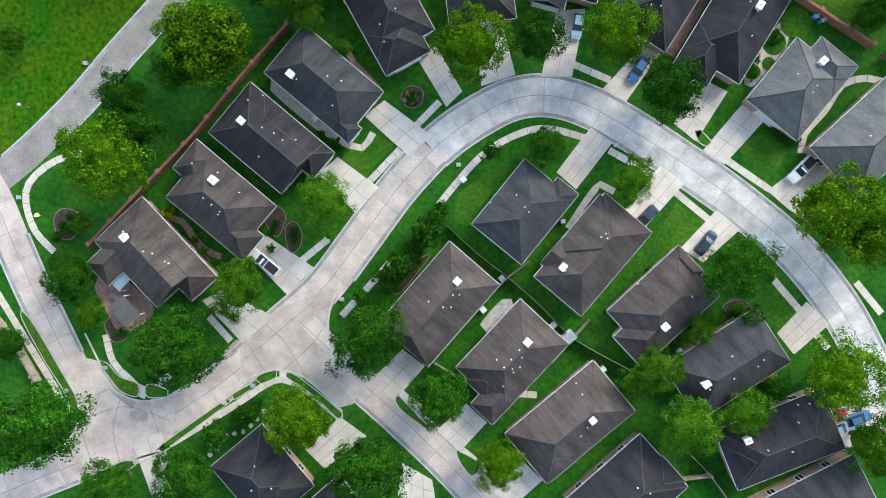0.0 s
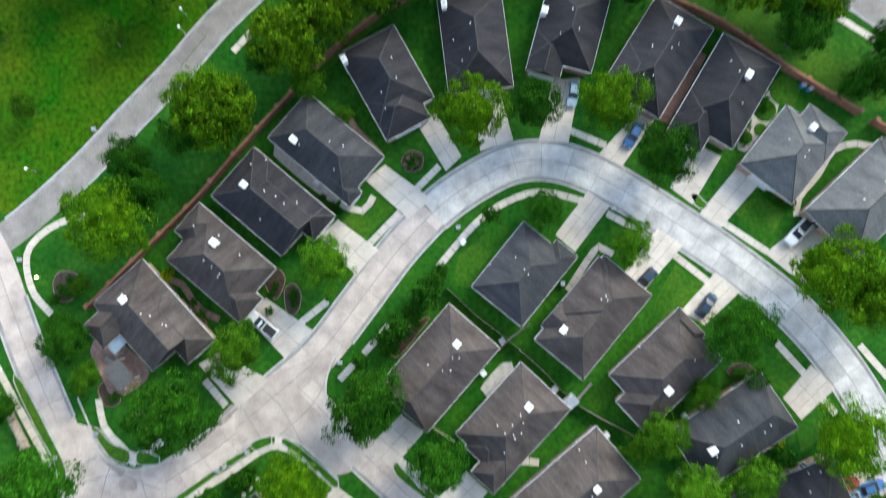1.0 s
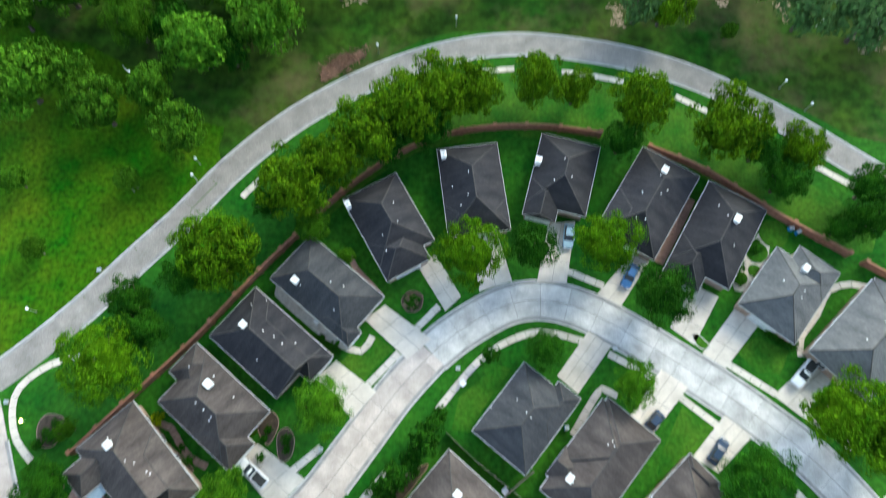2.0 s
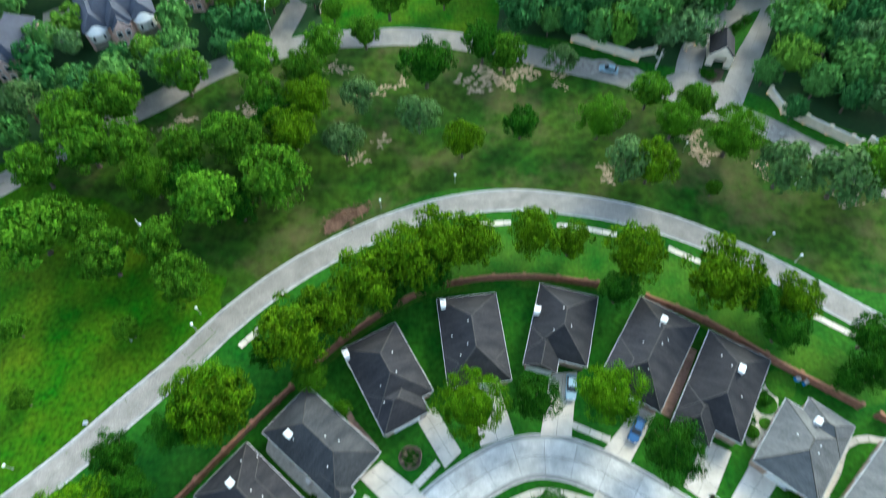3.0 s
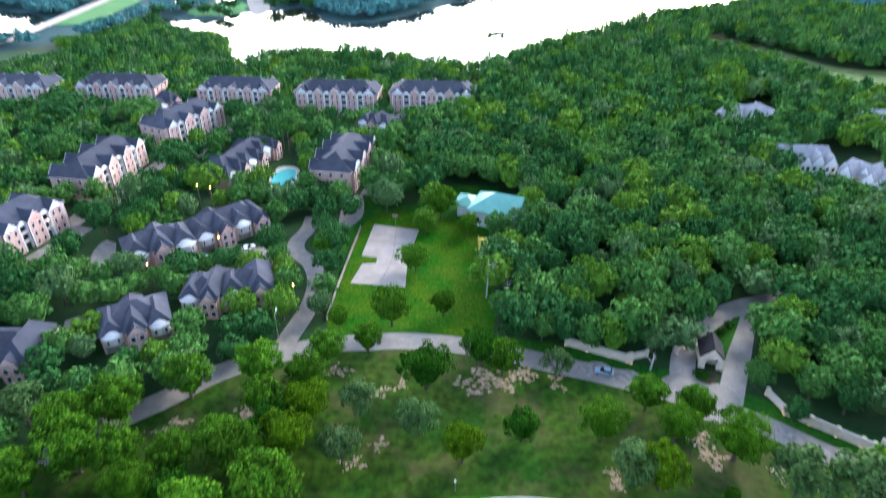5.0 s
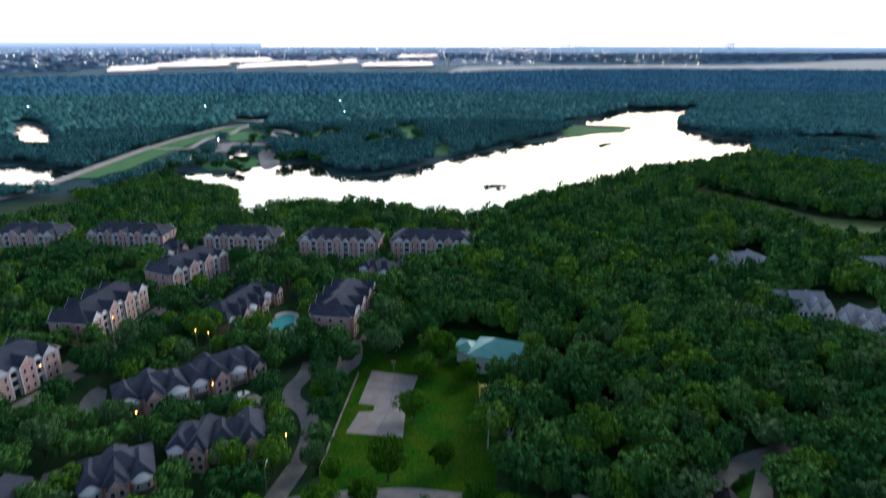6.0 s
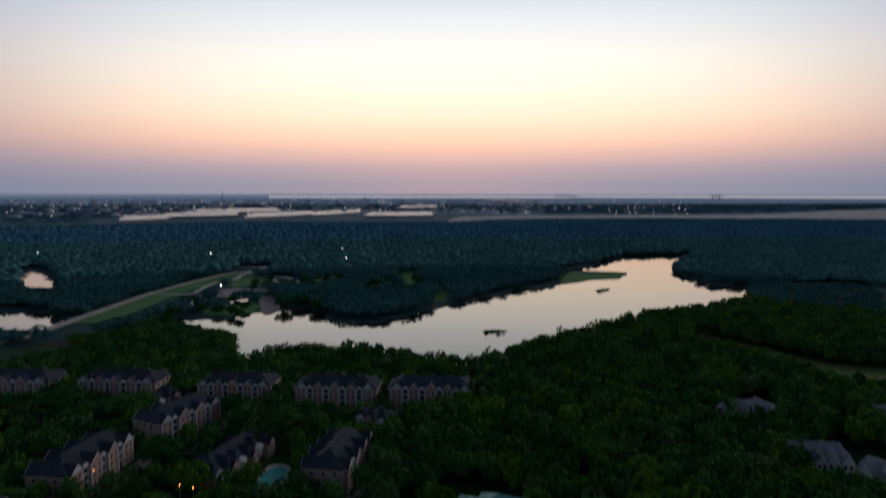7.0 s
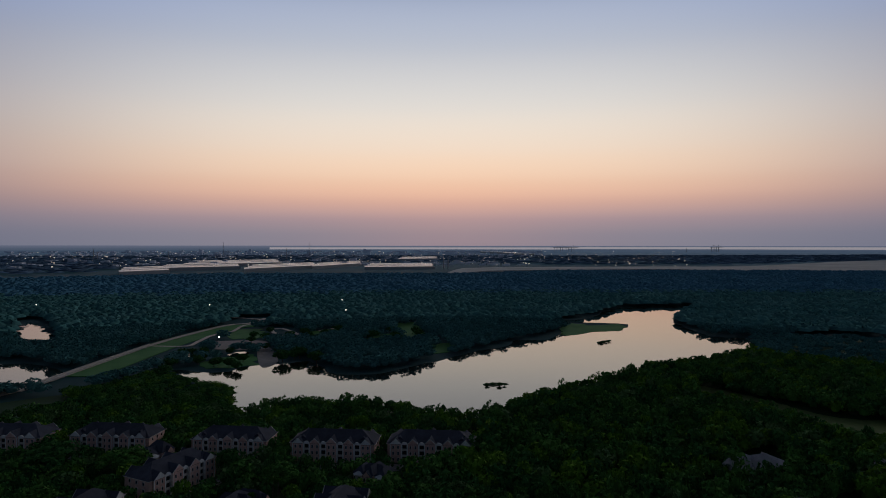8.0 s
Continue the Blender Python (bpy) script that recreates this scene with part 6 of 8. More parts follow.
def signal_lamp(p, z, mat, label, r=0.9):
    ob = thing("street_lamp", Matrix.Translation((*p, 0)), label, "street lamp", "far street lamps")
    part("pole", tube(bmesh.new(), (0, 0, 0), (0, 0, z), 0.2, 0.12, 6), METAL, ob)
    b = bmesh.new()
    bmesh.ops.create_icosphere(b, subdivisions=1, radius=r, matrix=Matrix.Translation((0, 0, z + r)))
    part("lantern", b, mat, ob)


for p in ([(-368.5, 986)] + [(-643, 985), (-173.8, 1080), (-140.6, 910), (-229.0, 638)]):
    signal_lamp(p, 10, LAMP_WHITE, "lit lamp on a tall pole among far trees")


for p in ((-81.6, 196.4), (-68.0, 162.0), (-83.7, 147.2), (-121.2, 209.0), (-125.6, 172.8), (-40.3, 136.9), (-86.8, 198.2)):
    signal_lamp(p, 8.7, LAMP_ORANGE, "orange lamp burning between the apartments", r=0.28)


# ---------------------------------------------------------------- entrance gate, walls, court, pavilion
def garden_wall(pts, height, mat, label, thick=0.35, pier=4.2, cap=None, group="garden walls", pier_w=0.7, lamps=False, name="wall"):
    ob = thing(name, Matrix(), label, "wall", group)
    line = smooth(pts, 1.4)
    part("panel", ribbon(bmesh.new(), line, -thick / 2, thick / 2, -0.05, height), mat, ob)
    part("coping", ribbon(bmesh.new(), line, -thick / 2 - 0.06, thick / 2 + 0.06, height, height + 0.1), cap or mat, ob)
    run, last = 0.0, None
    for i, q in enumerate(line):
        run += math.dist(q, last) if last else 0
        if last is None or run >= pier or i == len(line) - 1:
            run = 0.0
            j = min(i + 1, len(line) - 1)
            a = math.degrees(math.atan2(line[j][1] - line[j - 1][1], line[j][0] - line[j - 1][0]))
            b = box(bmesh.new(), -pier_w / 2, pier_w / 2, -pier_w / 2, pier_w / 2, -0.05, height + 0.25)
            box(b, -pier_w / 2 - 0.08, pier_w / 2 + 0.08, -pier_w / 2 - 0.08, pier_w / 2 + 0.08, height + 0.25, height + 0.37)
            p = part("pier", b, mat, ob)
            p.matrix_basis = pose(*q, 0, 0, 0, a)
            if lamps:
                g = bmesh.new()
                bmesh.ops.create_icosphere(g, subdivisions=1, radius=0.12, matrix=Matrix.Translation((0, -pier_w / 2 - 0.2, 0.2)))
                part("uplight", g, LAMP_WARM, p, "small warm uplight")
        last = q
    return ob


garden_wall([(31.6, 122.9), (46.6, 116.0)], 2.3, BEIGE, "beige stucco estate wall with piers and uplights", cap=CREAM, lamps=True)
garden_wall([(46.8, 117.3), (51.1, 118.6)], 1.8, BEIGE, "short beige stucco return wall at the gate", cap=CREAM)
garden_wall([(58.9, 119.9), (61.3, 121.6)], 1.8, BEIGE, "short beige gate pier wall", cap=WHITE, lamps=True)
garden_wall([(75.4, 105.2), (76.9, 99.9)], 1.8, BEIGE, "short beige stucco return wall at the gate", cap=CREAM, lamps=True)
garden_wall([(76.7, 99.2), (90.3, 88.9)], 2.3, BEIGE, "beige stucco estate wall with piers and uplights", cap=CREAM, lamps=True)
garden_wall([(92.7, 89.6), (96.3, 88.0)], 2.3, BEIGE, "beige stucco estate wall end by the road", cap=WHITE, lamps=True)

gate = thing("gatehouse", pose(*(66.2, 117.4), 0, 0, 0, -14), "small beige stone gatehouse with steep dark roof", "gatehouse")
gw = bmesh.new()
box(gw, -2.6, -1.5, -3.2, 3.2, 0, 3.2)
box(gw, 1.5, 2.6, -3.2, 3.2, 0, 3.2)
box(gw, -1.5, 1.5, -1.5, 3.2, 0, 3.2)
box(gw, -2.9, -1.3, -3.62, -3.2, 0, 3.2)
box(gw, 1.3, 2.9, -3.62, -3.2, 0, 3.2)
part("wall", gw, BEIGE, gate)
arch = bmesh.new()
prof = [(-2.75, 3.0), (2.75, 3.0), (0, 5.9)]
va = [arch.verts.new((x, y, z)) for y in (-3.62, -3.36) for x, z in prof]
for f in ((0, 1, 2), (5, 4, 3), (0, 3, 4, 1), (1, 4, 5, 2), (2, 5, 3, 0)):
    arch.faces.new([va[i] for i in f])
part("gable", arch, BEIGE, gate, "pale gable over the arch")
gr = bmesh.new()
hip(gr, 6.2, 5.2, 3.2, 1.0, over=0.3, h0=0.0, h1=0.0, m=pose(0, 0, 0, 0, 0, 90))
part("roof", gr, CH, gate)
for x in (-2.0, 2.0):
    part("window", box(bmesh.new(), x - 0.35, x + 0.35, 3.17, 3.23, 1.0, 2.2), GLASS, gate)
patch("entrance_apron", [(51.6, 109.5), (57.3, 112.5), (60.9, 110.5), (62.4, 108.9), (65.5, 108.9), (68.4, 105.6), (67.8, 101.0), (61.1, 96.5), (58.0, 97.5), (57.1, 102.8), (52.5, 103.2)], 0.056, CONCRETE_WORN, "pale concrete apron at the estate entrance", "road", thick=0.03, step=2)
patch("planting_bed", [(62.4, 113.2), (67.0, 112.9), (65.4, 109.6), (63.2, 108.4), (61.6, 109.8)], 0.14, MULCH, "dark red planting bed before the gatehouse", "flower bed", thick=0.14)
patch("traffic_island", [(67.7, 121.2), (70.5, 124.6), (79.2, 134.1), (81.3, 134.8), (74.3, 123.4), (68.7, 115.8)], 0.12, GRASS, "planted island between the boulevard lanes", "grass", thick=0.12)
grove([(-13.6, 130.5, 6.2, 12.6), (0.1, 134.8, 4.0, 8.4), (-8.2, 156.6, 4.4, 9.2), (-0.8, 189.7, 6.2, 12.5), (-5.9, 178.6, 4.1, 8.6), (8.4, 179.3, 3.7, 8.0), (-27.4, 129.5, 3.3, 7.2), (-36.2, 164.2, 4.6, 9.6)], "park", "green tree on the lawn by the sports court", "court trees")
grove([(72.4, 126.2, 1.6, 2.5), (75.7, 129.2, 1.5, 2.2), (69.5, 122.4, 1.3, 2.0), (62.7, 110.7, 1.9, 1.4), (61.5, 111.5, 1.5, 1.2)], "shrub", "low dark shrub on the gate island", "gate shrubs", "shrub")

for quad in ([(-23.6, 185.8), (-8.0, 182.0), (-11.0, 163.1), (-11.0, 148.4), (-27.4, 150.7), (-24.9, 161.1), (-20.7, 161.4), (-20.6, 164.7), (-25.7, 165.7)],):
    c = tagged(new("sports_court", mesh_of("sports_court", prism(bmesh.new(), quad, 0, 0.06), COURT)), "bare pale concrete sports court", "court", kind="structure")
hoop = thing("basketball_hoop", Matrix.Translation((*(-16.3, 185.8), 0)), "basketball backboard on a steel post", "basketball hoop")
part("post", tube(bmesh.new(), (0, 0, 0), (0, 0, 3.2), 0.1, 0.08, 8), METAL, hoop)
for pts in ([(-24.5, 175.4), (-9.6, 172.2)], [(-20.6, 164.0), (-11.0, 163.1)], [(-15.8, 183.9), (-15.9, 163.7), (-19.0, 149.6)]):
    part("joint", ribbon(bmesh.new(), smooth(pts, 4.0), -0.12, 0.12, 0.05, 0.066), JOINT, c)
part("backboard", box(bmesh.new(), -0.9, 0.9, -0.25, -0.2, 2.9, 4.0), PAVER, hoop)
patch("lawn", [(-30.0, 128.1), (-31.3, 145.3), (-29.3, 173.6), (-24.2, 192.6), (-7.8, 194.7), (3.1, 190.6), (12.4, 180.9), (14.5, 165.0), (12.5, 126.3), (-6.7, 129.1)], 0.016, MEADOW, "bright yellowish lawn round the sports court", "grass", step=6)

pav = thing("pavilion", pose(*(lambda x, y, l, w, a: (x, y, 0, 0, 0, a))(19.0, 189.3, 13.3, 14.0, -22)), "white pavilion with a bright teal metal roof", "pavilion")
pav.scale = (1.18, 1.12, 1.35)
part("wall", box(bmesh.new(), -7, 7, -6, 6, 0, 4.2), WHITE, pav)
part("wing", box(bmesh.new(), -12, -7, -2, 4.5, 0, 3.2), WHITE, pav)
part("wing", box(bmesh.new(), 6, 11.5, -7, 0, 0, 3.0), WHITE, pav)
part("gable", wedge(bmesh.new(), 0, 0, 0.3, 4.2, 6.0, 3.0), WHITE, pav, "white gable wall").matrix_basis = pose(7.0, 0, 0, 0, 0, 90)
for l, w, z, pitch, m, h1 in ((14, 12, 4.2, 0.5, None, 0.0), (6.5, 7, 3.2, 0.4, pose(-9.7, 1.2, 0), 1.0), (6.5, 7, 3.0, 0.4, pose(8.8, -3.6, 0), 1.0)):
    rb = bmesh.new()
    hip(rb, l, w, z, pitch, over=0.6, h1=h1, m=m)
    part("roof", rb, TEAL, pav, "teal standing-seam roof")
for x in (-4.5, -1.5, 1.5, 4.5):
    window(pav, x, -6.03, 1.0, 1.3, 1.5, 0)

slide = thing("playground_slide", Matrix.Translation((*(13.2, 171.1), 0)), "yellow playground slide on posts", "slide")
for k, x in enumerate((-1.6, 1.0)):
    b = tube(bmesh.new(), (x, -2.0, 0.3), (x + 0.4, 0.8, 2.2), 0.35, 0.35, 8)
    part("chute", b, YELLOW, slide)
for x, y in ((-1.8, 0.8), (1.8, 0.8), (-1.8, 2.2), (1.8, 2.2)):
    part("post", tube(bmesh.new(), (x, y, 0), (x, y, 3), 0.08, 0.08, 6), METAL, slide)
part("deck", box(bmesh.new(), -1.9, 1.9, 0.7, 2.3, 2.0, 2.12), YELLOW, slide)

patch("pool_deck", [(-68.0, 217.3), (-67.0, 232.7), (-59.3, 232.7), (-56.4, 222.3), (-58.5, 213.4), (-64.7, 212.5)], 0.1, PAVING, "pale concrete deck round the pool", "deck", thick=0.1, step=2)
patch("swimming_pool", [(-66.9, 218.3), (-66.7, 227.4), (-63.4, 231.7), (-59.3, 229.5), (-58.4, 219.3), (-61.8, 214.9)], 0.14, POOL, "turquoise swimming pool between the apartments", "swimming pool", thick=0.1, step=1.5, kind="")
patch("parking_lot", [(-108.2, 158.4), (-111.8, 169.3), (-110.6, 175.3), (-106.6, 173.3), (-103.0, 163.0), (-104.0, 156.3)], 0.1, CONCRETE_WORN, "pale concrete turning court between townhouses", "parking lot", thick=0.1)
patch("parking_lot", [(-99.4, 124.4), (-102.2, 132.7), (-96.3, 135.1), (-91.9, 127.9), (-90.8, 130.7), (-90.9, 123.3), (-103.6, 120.6)], 0.1, CONCRETE_WORN, "pale concrete parking court", "parking lot", thick=0.1)
patch("parking_lot", [(-68.5, 165.5), (-62.6, 170.1), (-50.2, 170.1), (-50.4, 161.5), (-61.0, 163.0)], 0.1, CONCRETE_WORN, "pale concrete parking court", "parking lot", thick=0.1)
patch("parking_lot", [(-130.5, 186.6), (-128.5, 198.9), (-124.5, 194.7), (-124.7, 182.7)], 0.1, CONCRETE_WORN, "pale concrete parking court", "parking lot", thick=0.1)
patch("parking_lot", [(-109.2, 249.9), (-106.0, 279.6), (-101.9, 276.1), (-102.5, 244.0)], 0.1, CONCRETE_WORN, "pale concrete parking court", "parking lot", thick=0.1)
patch("parking_lot", [(-35.1, 182.8), (-35.9, 203.3), (-30.2, 207.8), (-28.4, 190.6)], 0.1, CONCRETE_WORN, "pale concrete parking court", "parking lot", thick=0.1)

def manor(cx, cy, l, w, turn, blocks):
    """A large pale house of several steep gabled blocks: (x, y, length, width, quarter turns)."""
    ob = thing("manor", pose(cx, cy, 0, 0, 0, turn), "large pale house with steep grey gabled roofs in the woods", "house", "houses in the woods")
    for x, y, bl, bw, q in ((0, 0, l, w * 0.7, 0), *blocks):
        m = pose(x, y, 0, 0, 0, 90 * q)
        part("wall", box(bmesh.new(), -bl / 2, bl / 2, -bw / 2, bw / 2, 0, 6.1, m), BEIGE, ob)
        rb = bmesh.new()
        hip(rb, bl, bw, 6.0, 1.5 if q else 1.2, over=0.35, h0=0.0 if q else 0.5, h1=0.0 if q else 0.5, m=m)
        part("roof", rb, MANOR_ROOF, ob)
        for s in (-1, 1):
            ped = bmesh.new()
            v = [ped.verts.new(m @ Vector(p)) for p in ((s * (bl / 2 + 0.42), -bw / 2, 0.2), (s * (bl / 2 + 0.42), bw / 2, 0.2), (s * (bl / 2 + 0.42), bw / 2, 6.0), (s * (bl / 2 + 0.42), 0, 6.0 + bw * (0.75 if q else 0.3)), (s * (bl / 2 + 0.42), -bw / 2, 6.0))]
            ped.faces.new(v)
            part("gable", ped, WHITE, ob, "white gable wall")
            for z in (1.0, 3.8):
                for dy in (-bw * 0.22, bw * 0.22):
                    wx = bmesh.new()
                    box(wx, s * (bl / 2 + 0.46) - 0.06, s * (bl / 2 + 0.46) + 0.06, dy - 0.5, dy + 0.5, z, z + 1.5, m)
                    part("window", wx, GLASS, ob)


def gables(l, w, seed):
    """Steep cross gables of uneven size, standing out to both sides of a long house."""
    rnd = random.Random(seed)
    out, x = [], -l / 2 + 2.0
    while x < l / 2 - 1.5:
        wide = rnd.uniform(3.4, 5.8)
        out.append((x + wide / 2, rnd.choice((-1, 1, -1)) * rnd.uniform(1.0, 2.6), w * rnd.uniform(0.75, 1.05), wide, 1))
        x += wide * rnd.uniform(0.75, 1.0)
    return out


for n in ((136.5, 276.2, 25.0, 12.0, 18), (141.0, 229.0, 24.0, 12.0, -6), (158.7, 211.8, 18.0, 10.0, -62), (200.4, 271.3, 24.9, 11.0, 0)):
    manor(*n, gables(n[2], n[3], int(n[0])))


def bare_tree(x, y, h):
    """A dead standing tree, pale and without leaves."""
    ob = thing("dead_tree", pose(x, y, 0), "pale bare dead tree at the woods' edge", "tree", "dead trees")
    bm = tube(bmesh.new(), (0, 0, -0.1), (0.2, 0, h * 0.5), 0.3, 0.2, 7)
    tube(bm, (0.2, 0, h * 0.5), (0.1, 0.3, h), 0.2, 0.04, 6)
    part("trunk", bm, PALE_BARK, ob)
    for k in range(9):
        a, z = random.uniform(0, math.tau), h * random.uniform(0.4, 0.85)
        r = h * random.uniform(0.15, 0.3)
        limb = tube(bmesh.new(), (0.15, 0, z), (math.cos(a) * r, math.sin(a) * r, z + r * 0.9), 0.09, 0.03, 5)
        part("limb", limb, PALE_BARK, ob)


for p, h in (((12.4, 143.5), 13), ((17.9, 141.7), 8), ((50.7, 113.7), 5)):
    bare_tree(*p, h)


# ---------------------------------------------------------------- brick boundary wall, fences
for k, pts in enumerate(([(-59.1, -1.7), (-50.7, 7.1), (-42.0, 16.1), (-32.9, 27.0), (-26.0, 34.7)], [(-22.6, 38.8), (-16.9, 44.2), (-9.9, 49.6), (-2.7, 53.5), (6.7, 55.8), (18.2, 56.2), (29.0, 54.7)], [(37.8, 52.0), (47.7, 47.2), (59.2, 38.9), (70.6, 31.5)], [(73.2, 29.9), (83.5, 23.1)])):
    garden_wall(pts, 1.9, FENCE_BRICK, "red-brown brick boundary wall behind the gardens", thick=0.3, pier=5.0, pier_w=0.55, group="boundary walls")
garden_wall([(-77.2, -11.9), (-72.5, -18.1), (-68.6, -24.8)], 1.7, TIMBER, "weathered boundary wall beside a footpath", thick=0.2, pier_w=0.4, group="boundary walls")


def fence(pts, height=1.8):
    ob = thing("fence", Matrix(), "weathered timber garden fence", "fence", "garden fences")
    line = smooth(pts, 2.4)
    for a, b in zip(line, line[1:]):
        part("board_panel", ribbon(bmesh.new(), [a, b], -0.02, 0.02, 0.05, height), TIMBER, ob)
    for q in line:
        part("post", box(bmesh.new(), q[0] - 0.06, q[0] + 0.06, q[1] - 0.06, q[1] + 0.06, -0.05, height + 0.1), TIMBER, ob)


for pts in ([(0.5, 1.4), (5.6, -3.3), (10.7, -7.2), (16.6, -12.4), (21.6, -17.4), (31.1, -22.7)], [(10.7, -7.2), (14.2, -4.5)], [(10.7, -7.2), (7.3, -10.5)], [(21.6, -17.4), (18.1, -21.5)], [(21.6, -17.4), (24.3, -14.3)], [(40.3, -36.0), (44.7, -40.3), (49.6, -47.1)], [(39.9, -41.3), (45.2, -40.6)], [(-1.7, -21.6), (1.8, -23.7)], [(-27.7, 182.4), (-29.0, 167.9), (-30.1, 154.0), (-30.9, 142.6), (-31.4, 132.7)]):
    fence(pts)

# ---------------------------------------------------------------- driveways and pavements
def driveway(pts):
    """A concrete drive with sawn joints along and across it."""
    ob = tagged(new("driveway", mesh_of("driveway", prism(bmesh.new(), pts, -0.02, 0.1), PAVING)), "pale concrete driveway with sawn joints", "driveway", kind="structure")
    if len(pts) != 4:
        return
    a, b, c, d = [Vector(p) for p in pts]
    for p, q in ((a.lerp(b, 0.5), d.lerp(c, 0.5)), (a.lerp(d, 0.34), b.lerp(c, 0.34)), (a.lerp(d, 0.68), b.lerp(c, 0.68))):
        part("joint", ribbon(bmesh.new(), [tuple(p), tuple(q)], -0.035, 0.035, 0.08, 0.105), JOINT, ob)


for pts in (
    [(-13.5, 19.9), (-10.1, 22.5), (-2.1, 16.6), (-6.1, 13.2)], [(-21.3, 10.1), (-18.0, 13.0), (-11.1, 7.9), (-14.9, 3.5)], [(-33.5, -3.2), (-30.0, -0.3), (-22.0, -5.7), (-26.6, -10.3)], [(-41.0, -11.3), (-37.7, -9.4), (-29.1, -13.9), (-34.1, -18.6)],
    [(-4.9, 30.0), (-1.4, 31.5), (3.0, 24.0), (0.3, 21.4)], [(4.6, 35.5), (9.3, 36.6), (11.9, 26.8), (6.2, 24.9)], [(18.7, 37.4), (23.6, 37.8), (21.4, 26.5), (16.2, 26.5)], [(33.4, 31.9), (36.1, 30.3), (30.5, 22.3), (26.5, 24.4)],
    [(43.4, 26.1), (47.5, 24.0), (42.3, 15.7), (38.5, 18.7)], [(50.2, 22.2), (54.2, 19.7), (47.1, 11.8), (43.5, 14.2)], [(62.1, 13.4), (65.7, 11.0), (58.4, 4.0), (54.4, 7.4)], [(18.9, 10.5), (24.6, 18.0), (28.3, 15.5), (22.2, 7.6)],
):
    driveway(pts)
for pts in (
    [(30.4, 4.1), (36.3, 11.6), (40.5, 8.7), (33.7, 1.0)], [(39.9, -2.3), (45.9, 4.2), (49.9, 0.9), (43.8, -4.7)], [(56.4, -16.7), (61.3, -11.3), (65.2, -15.1), (59.3, -20.3)], [(3.8, -28.8), (7.3, -32.0), (2.7, -37.0), (-1.3, -33.4)],
    [(-7.1, -19.5), (-3.3, -22.4), (-8.4, -28.4), (-12.5, -24.9)], [(13.4, -38.5), (16.8, -41.9), (11.5, -46.7), (7.7, -43.1)], [(-23.7, -36.6), (-17.7, -31.1), (-13.2, -34.4), (-20.3, -40.0)], [(-53.2, -35.4), (-48.0, -33.7), (-46.3, -43.2), (-49.3, -46.4)],
    [(65.2, -30.6), (68.5, -28.7), (75.0, -30.1), (75.5, -36.1), (66.7, -36.1)], [(-7.9, -44.8), (-7.1, -39.0), (-2.0, -41.9), (-1.3, -46.3)], [(-8.2, 35.5), (-5.4, 31.7), (-5.6, 29.8), (-9.2, 32.7)],
):
    driveway(pts)


def footpath(pts, width=1.15, mat=PAVING, label="narrow pale concrete footpath", z=0.07):
    """A footpath cast in short bays with open joints."""
    line = smooth(pts, 1.5)
    ob = thing("footpath", Matrix(), label, "footpath", kind="structure")
    for i in range(len(line) - 1):
        seg = line[max(i - 1, 0):i + 3]
        k = min(i, 1)
        l, r = offset(seg, width / 2)[k:k + 2], offset(seg, -width / 2)[k:k + 2]
        g = 0.02
        mixp = lambda p, q, t: (p[0] + (q[0] - p[0]) * t, p[1] + (q[1] - p[1]) * t)
        quad = [mixp(r[0], r[1], g), mixp(r[0], r[1], 1 - g), mixp(l[0], l[1], 1 - g), mixp(l[0], l[1], g)]
        part("paving_bay", prism(bmesh.new(), quad, -0.02, z + random.uniform(-0.004, 0.004)), mat, ob)


for pts in ([(-58.0, 13.9), (-63.5, 13.1), (-67.3, 11.3), (-70.2, 8.4), (-70.7, 5.1), (-69.2, 0.4), (-66.0, -3.1)], [(-57.5, -17.1), (-56.3, -21.7), (-53.6, -24.6), (-50.9, -26.5), (-46.5, -24.0)], [(-50.9, -26.5), (-51.5, -27.9)], [(-49.7, -37.7), (-43.9, -34.2), (-35.2, -28.9), (-30.5, -25.7), (-27.4, -24.7), (-23.6, -26.5), (-17.5, -31.5)], [(-27.4, -24.7), (-27.4, -23.1)], [(-76.2, -9.4), (-70.6, -18.8), (-65.5, -27.5), (-63.7, -32.2)], [(-17.4, -13.9), (-13.0, -9.1), (-9.2, -4.8)], [(-1.1, 4.8), (6.0, 13.0), (12.2, 16.8), (17.4, 17.8), (24.1, 16.1)], [(27.7, 14.2), (32.7, 11.4), (36.0, 9.3)]):
    footpath(pts)
for pts in ([(38.6, 7.4), (44.9, 2.3)], [(21.3, 28.7), (27.8, 25.9)], [(41.9, 17.4), (45.2, 15.0)], [(47.3, 12.7), (54.8, 7.6)], [(57.8, 5.3), (65.7, -0.9)], [(55.6, -7.5), (60.4, -13.0)], [(62.6, -16.5), (65.1, -19.3)], [(-5.1, 17.9), (-0.8, 22.3)], [(-13.2, 8.3), (-7.5, 14.3)]):
    footpath(pts)
for pts in ([(-25.6, -5.7), (-19.7, -0.9)], [(2.1, -35.9), (7.4, -40.3)], [(-8.1, -26.4), (-3.9, -29.5)], [(-39.9, -14.0), (-36.2, -18.2)], [(20.9, 1.0), (26.2, 8.5), (28.7, 7.2)], [(60.0, 13.7), (60.5, 16.9), (63.9, 20.9), (66.8, 25.2), (70.9, 26.3), (73.7, 25.7)], [(69.6, -8.0), (74.0, -13.3)], [(8.6, -31.0), (10.0, -27.3), (15.8, -27.3)], [(6.5, 68.7), (13.7, 69.3)]):
    footpath(pts)
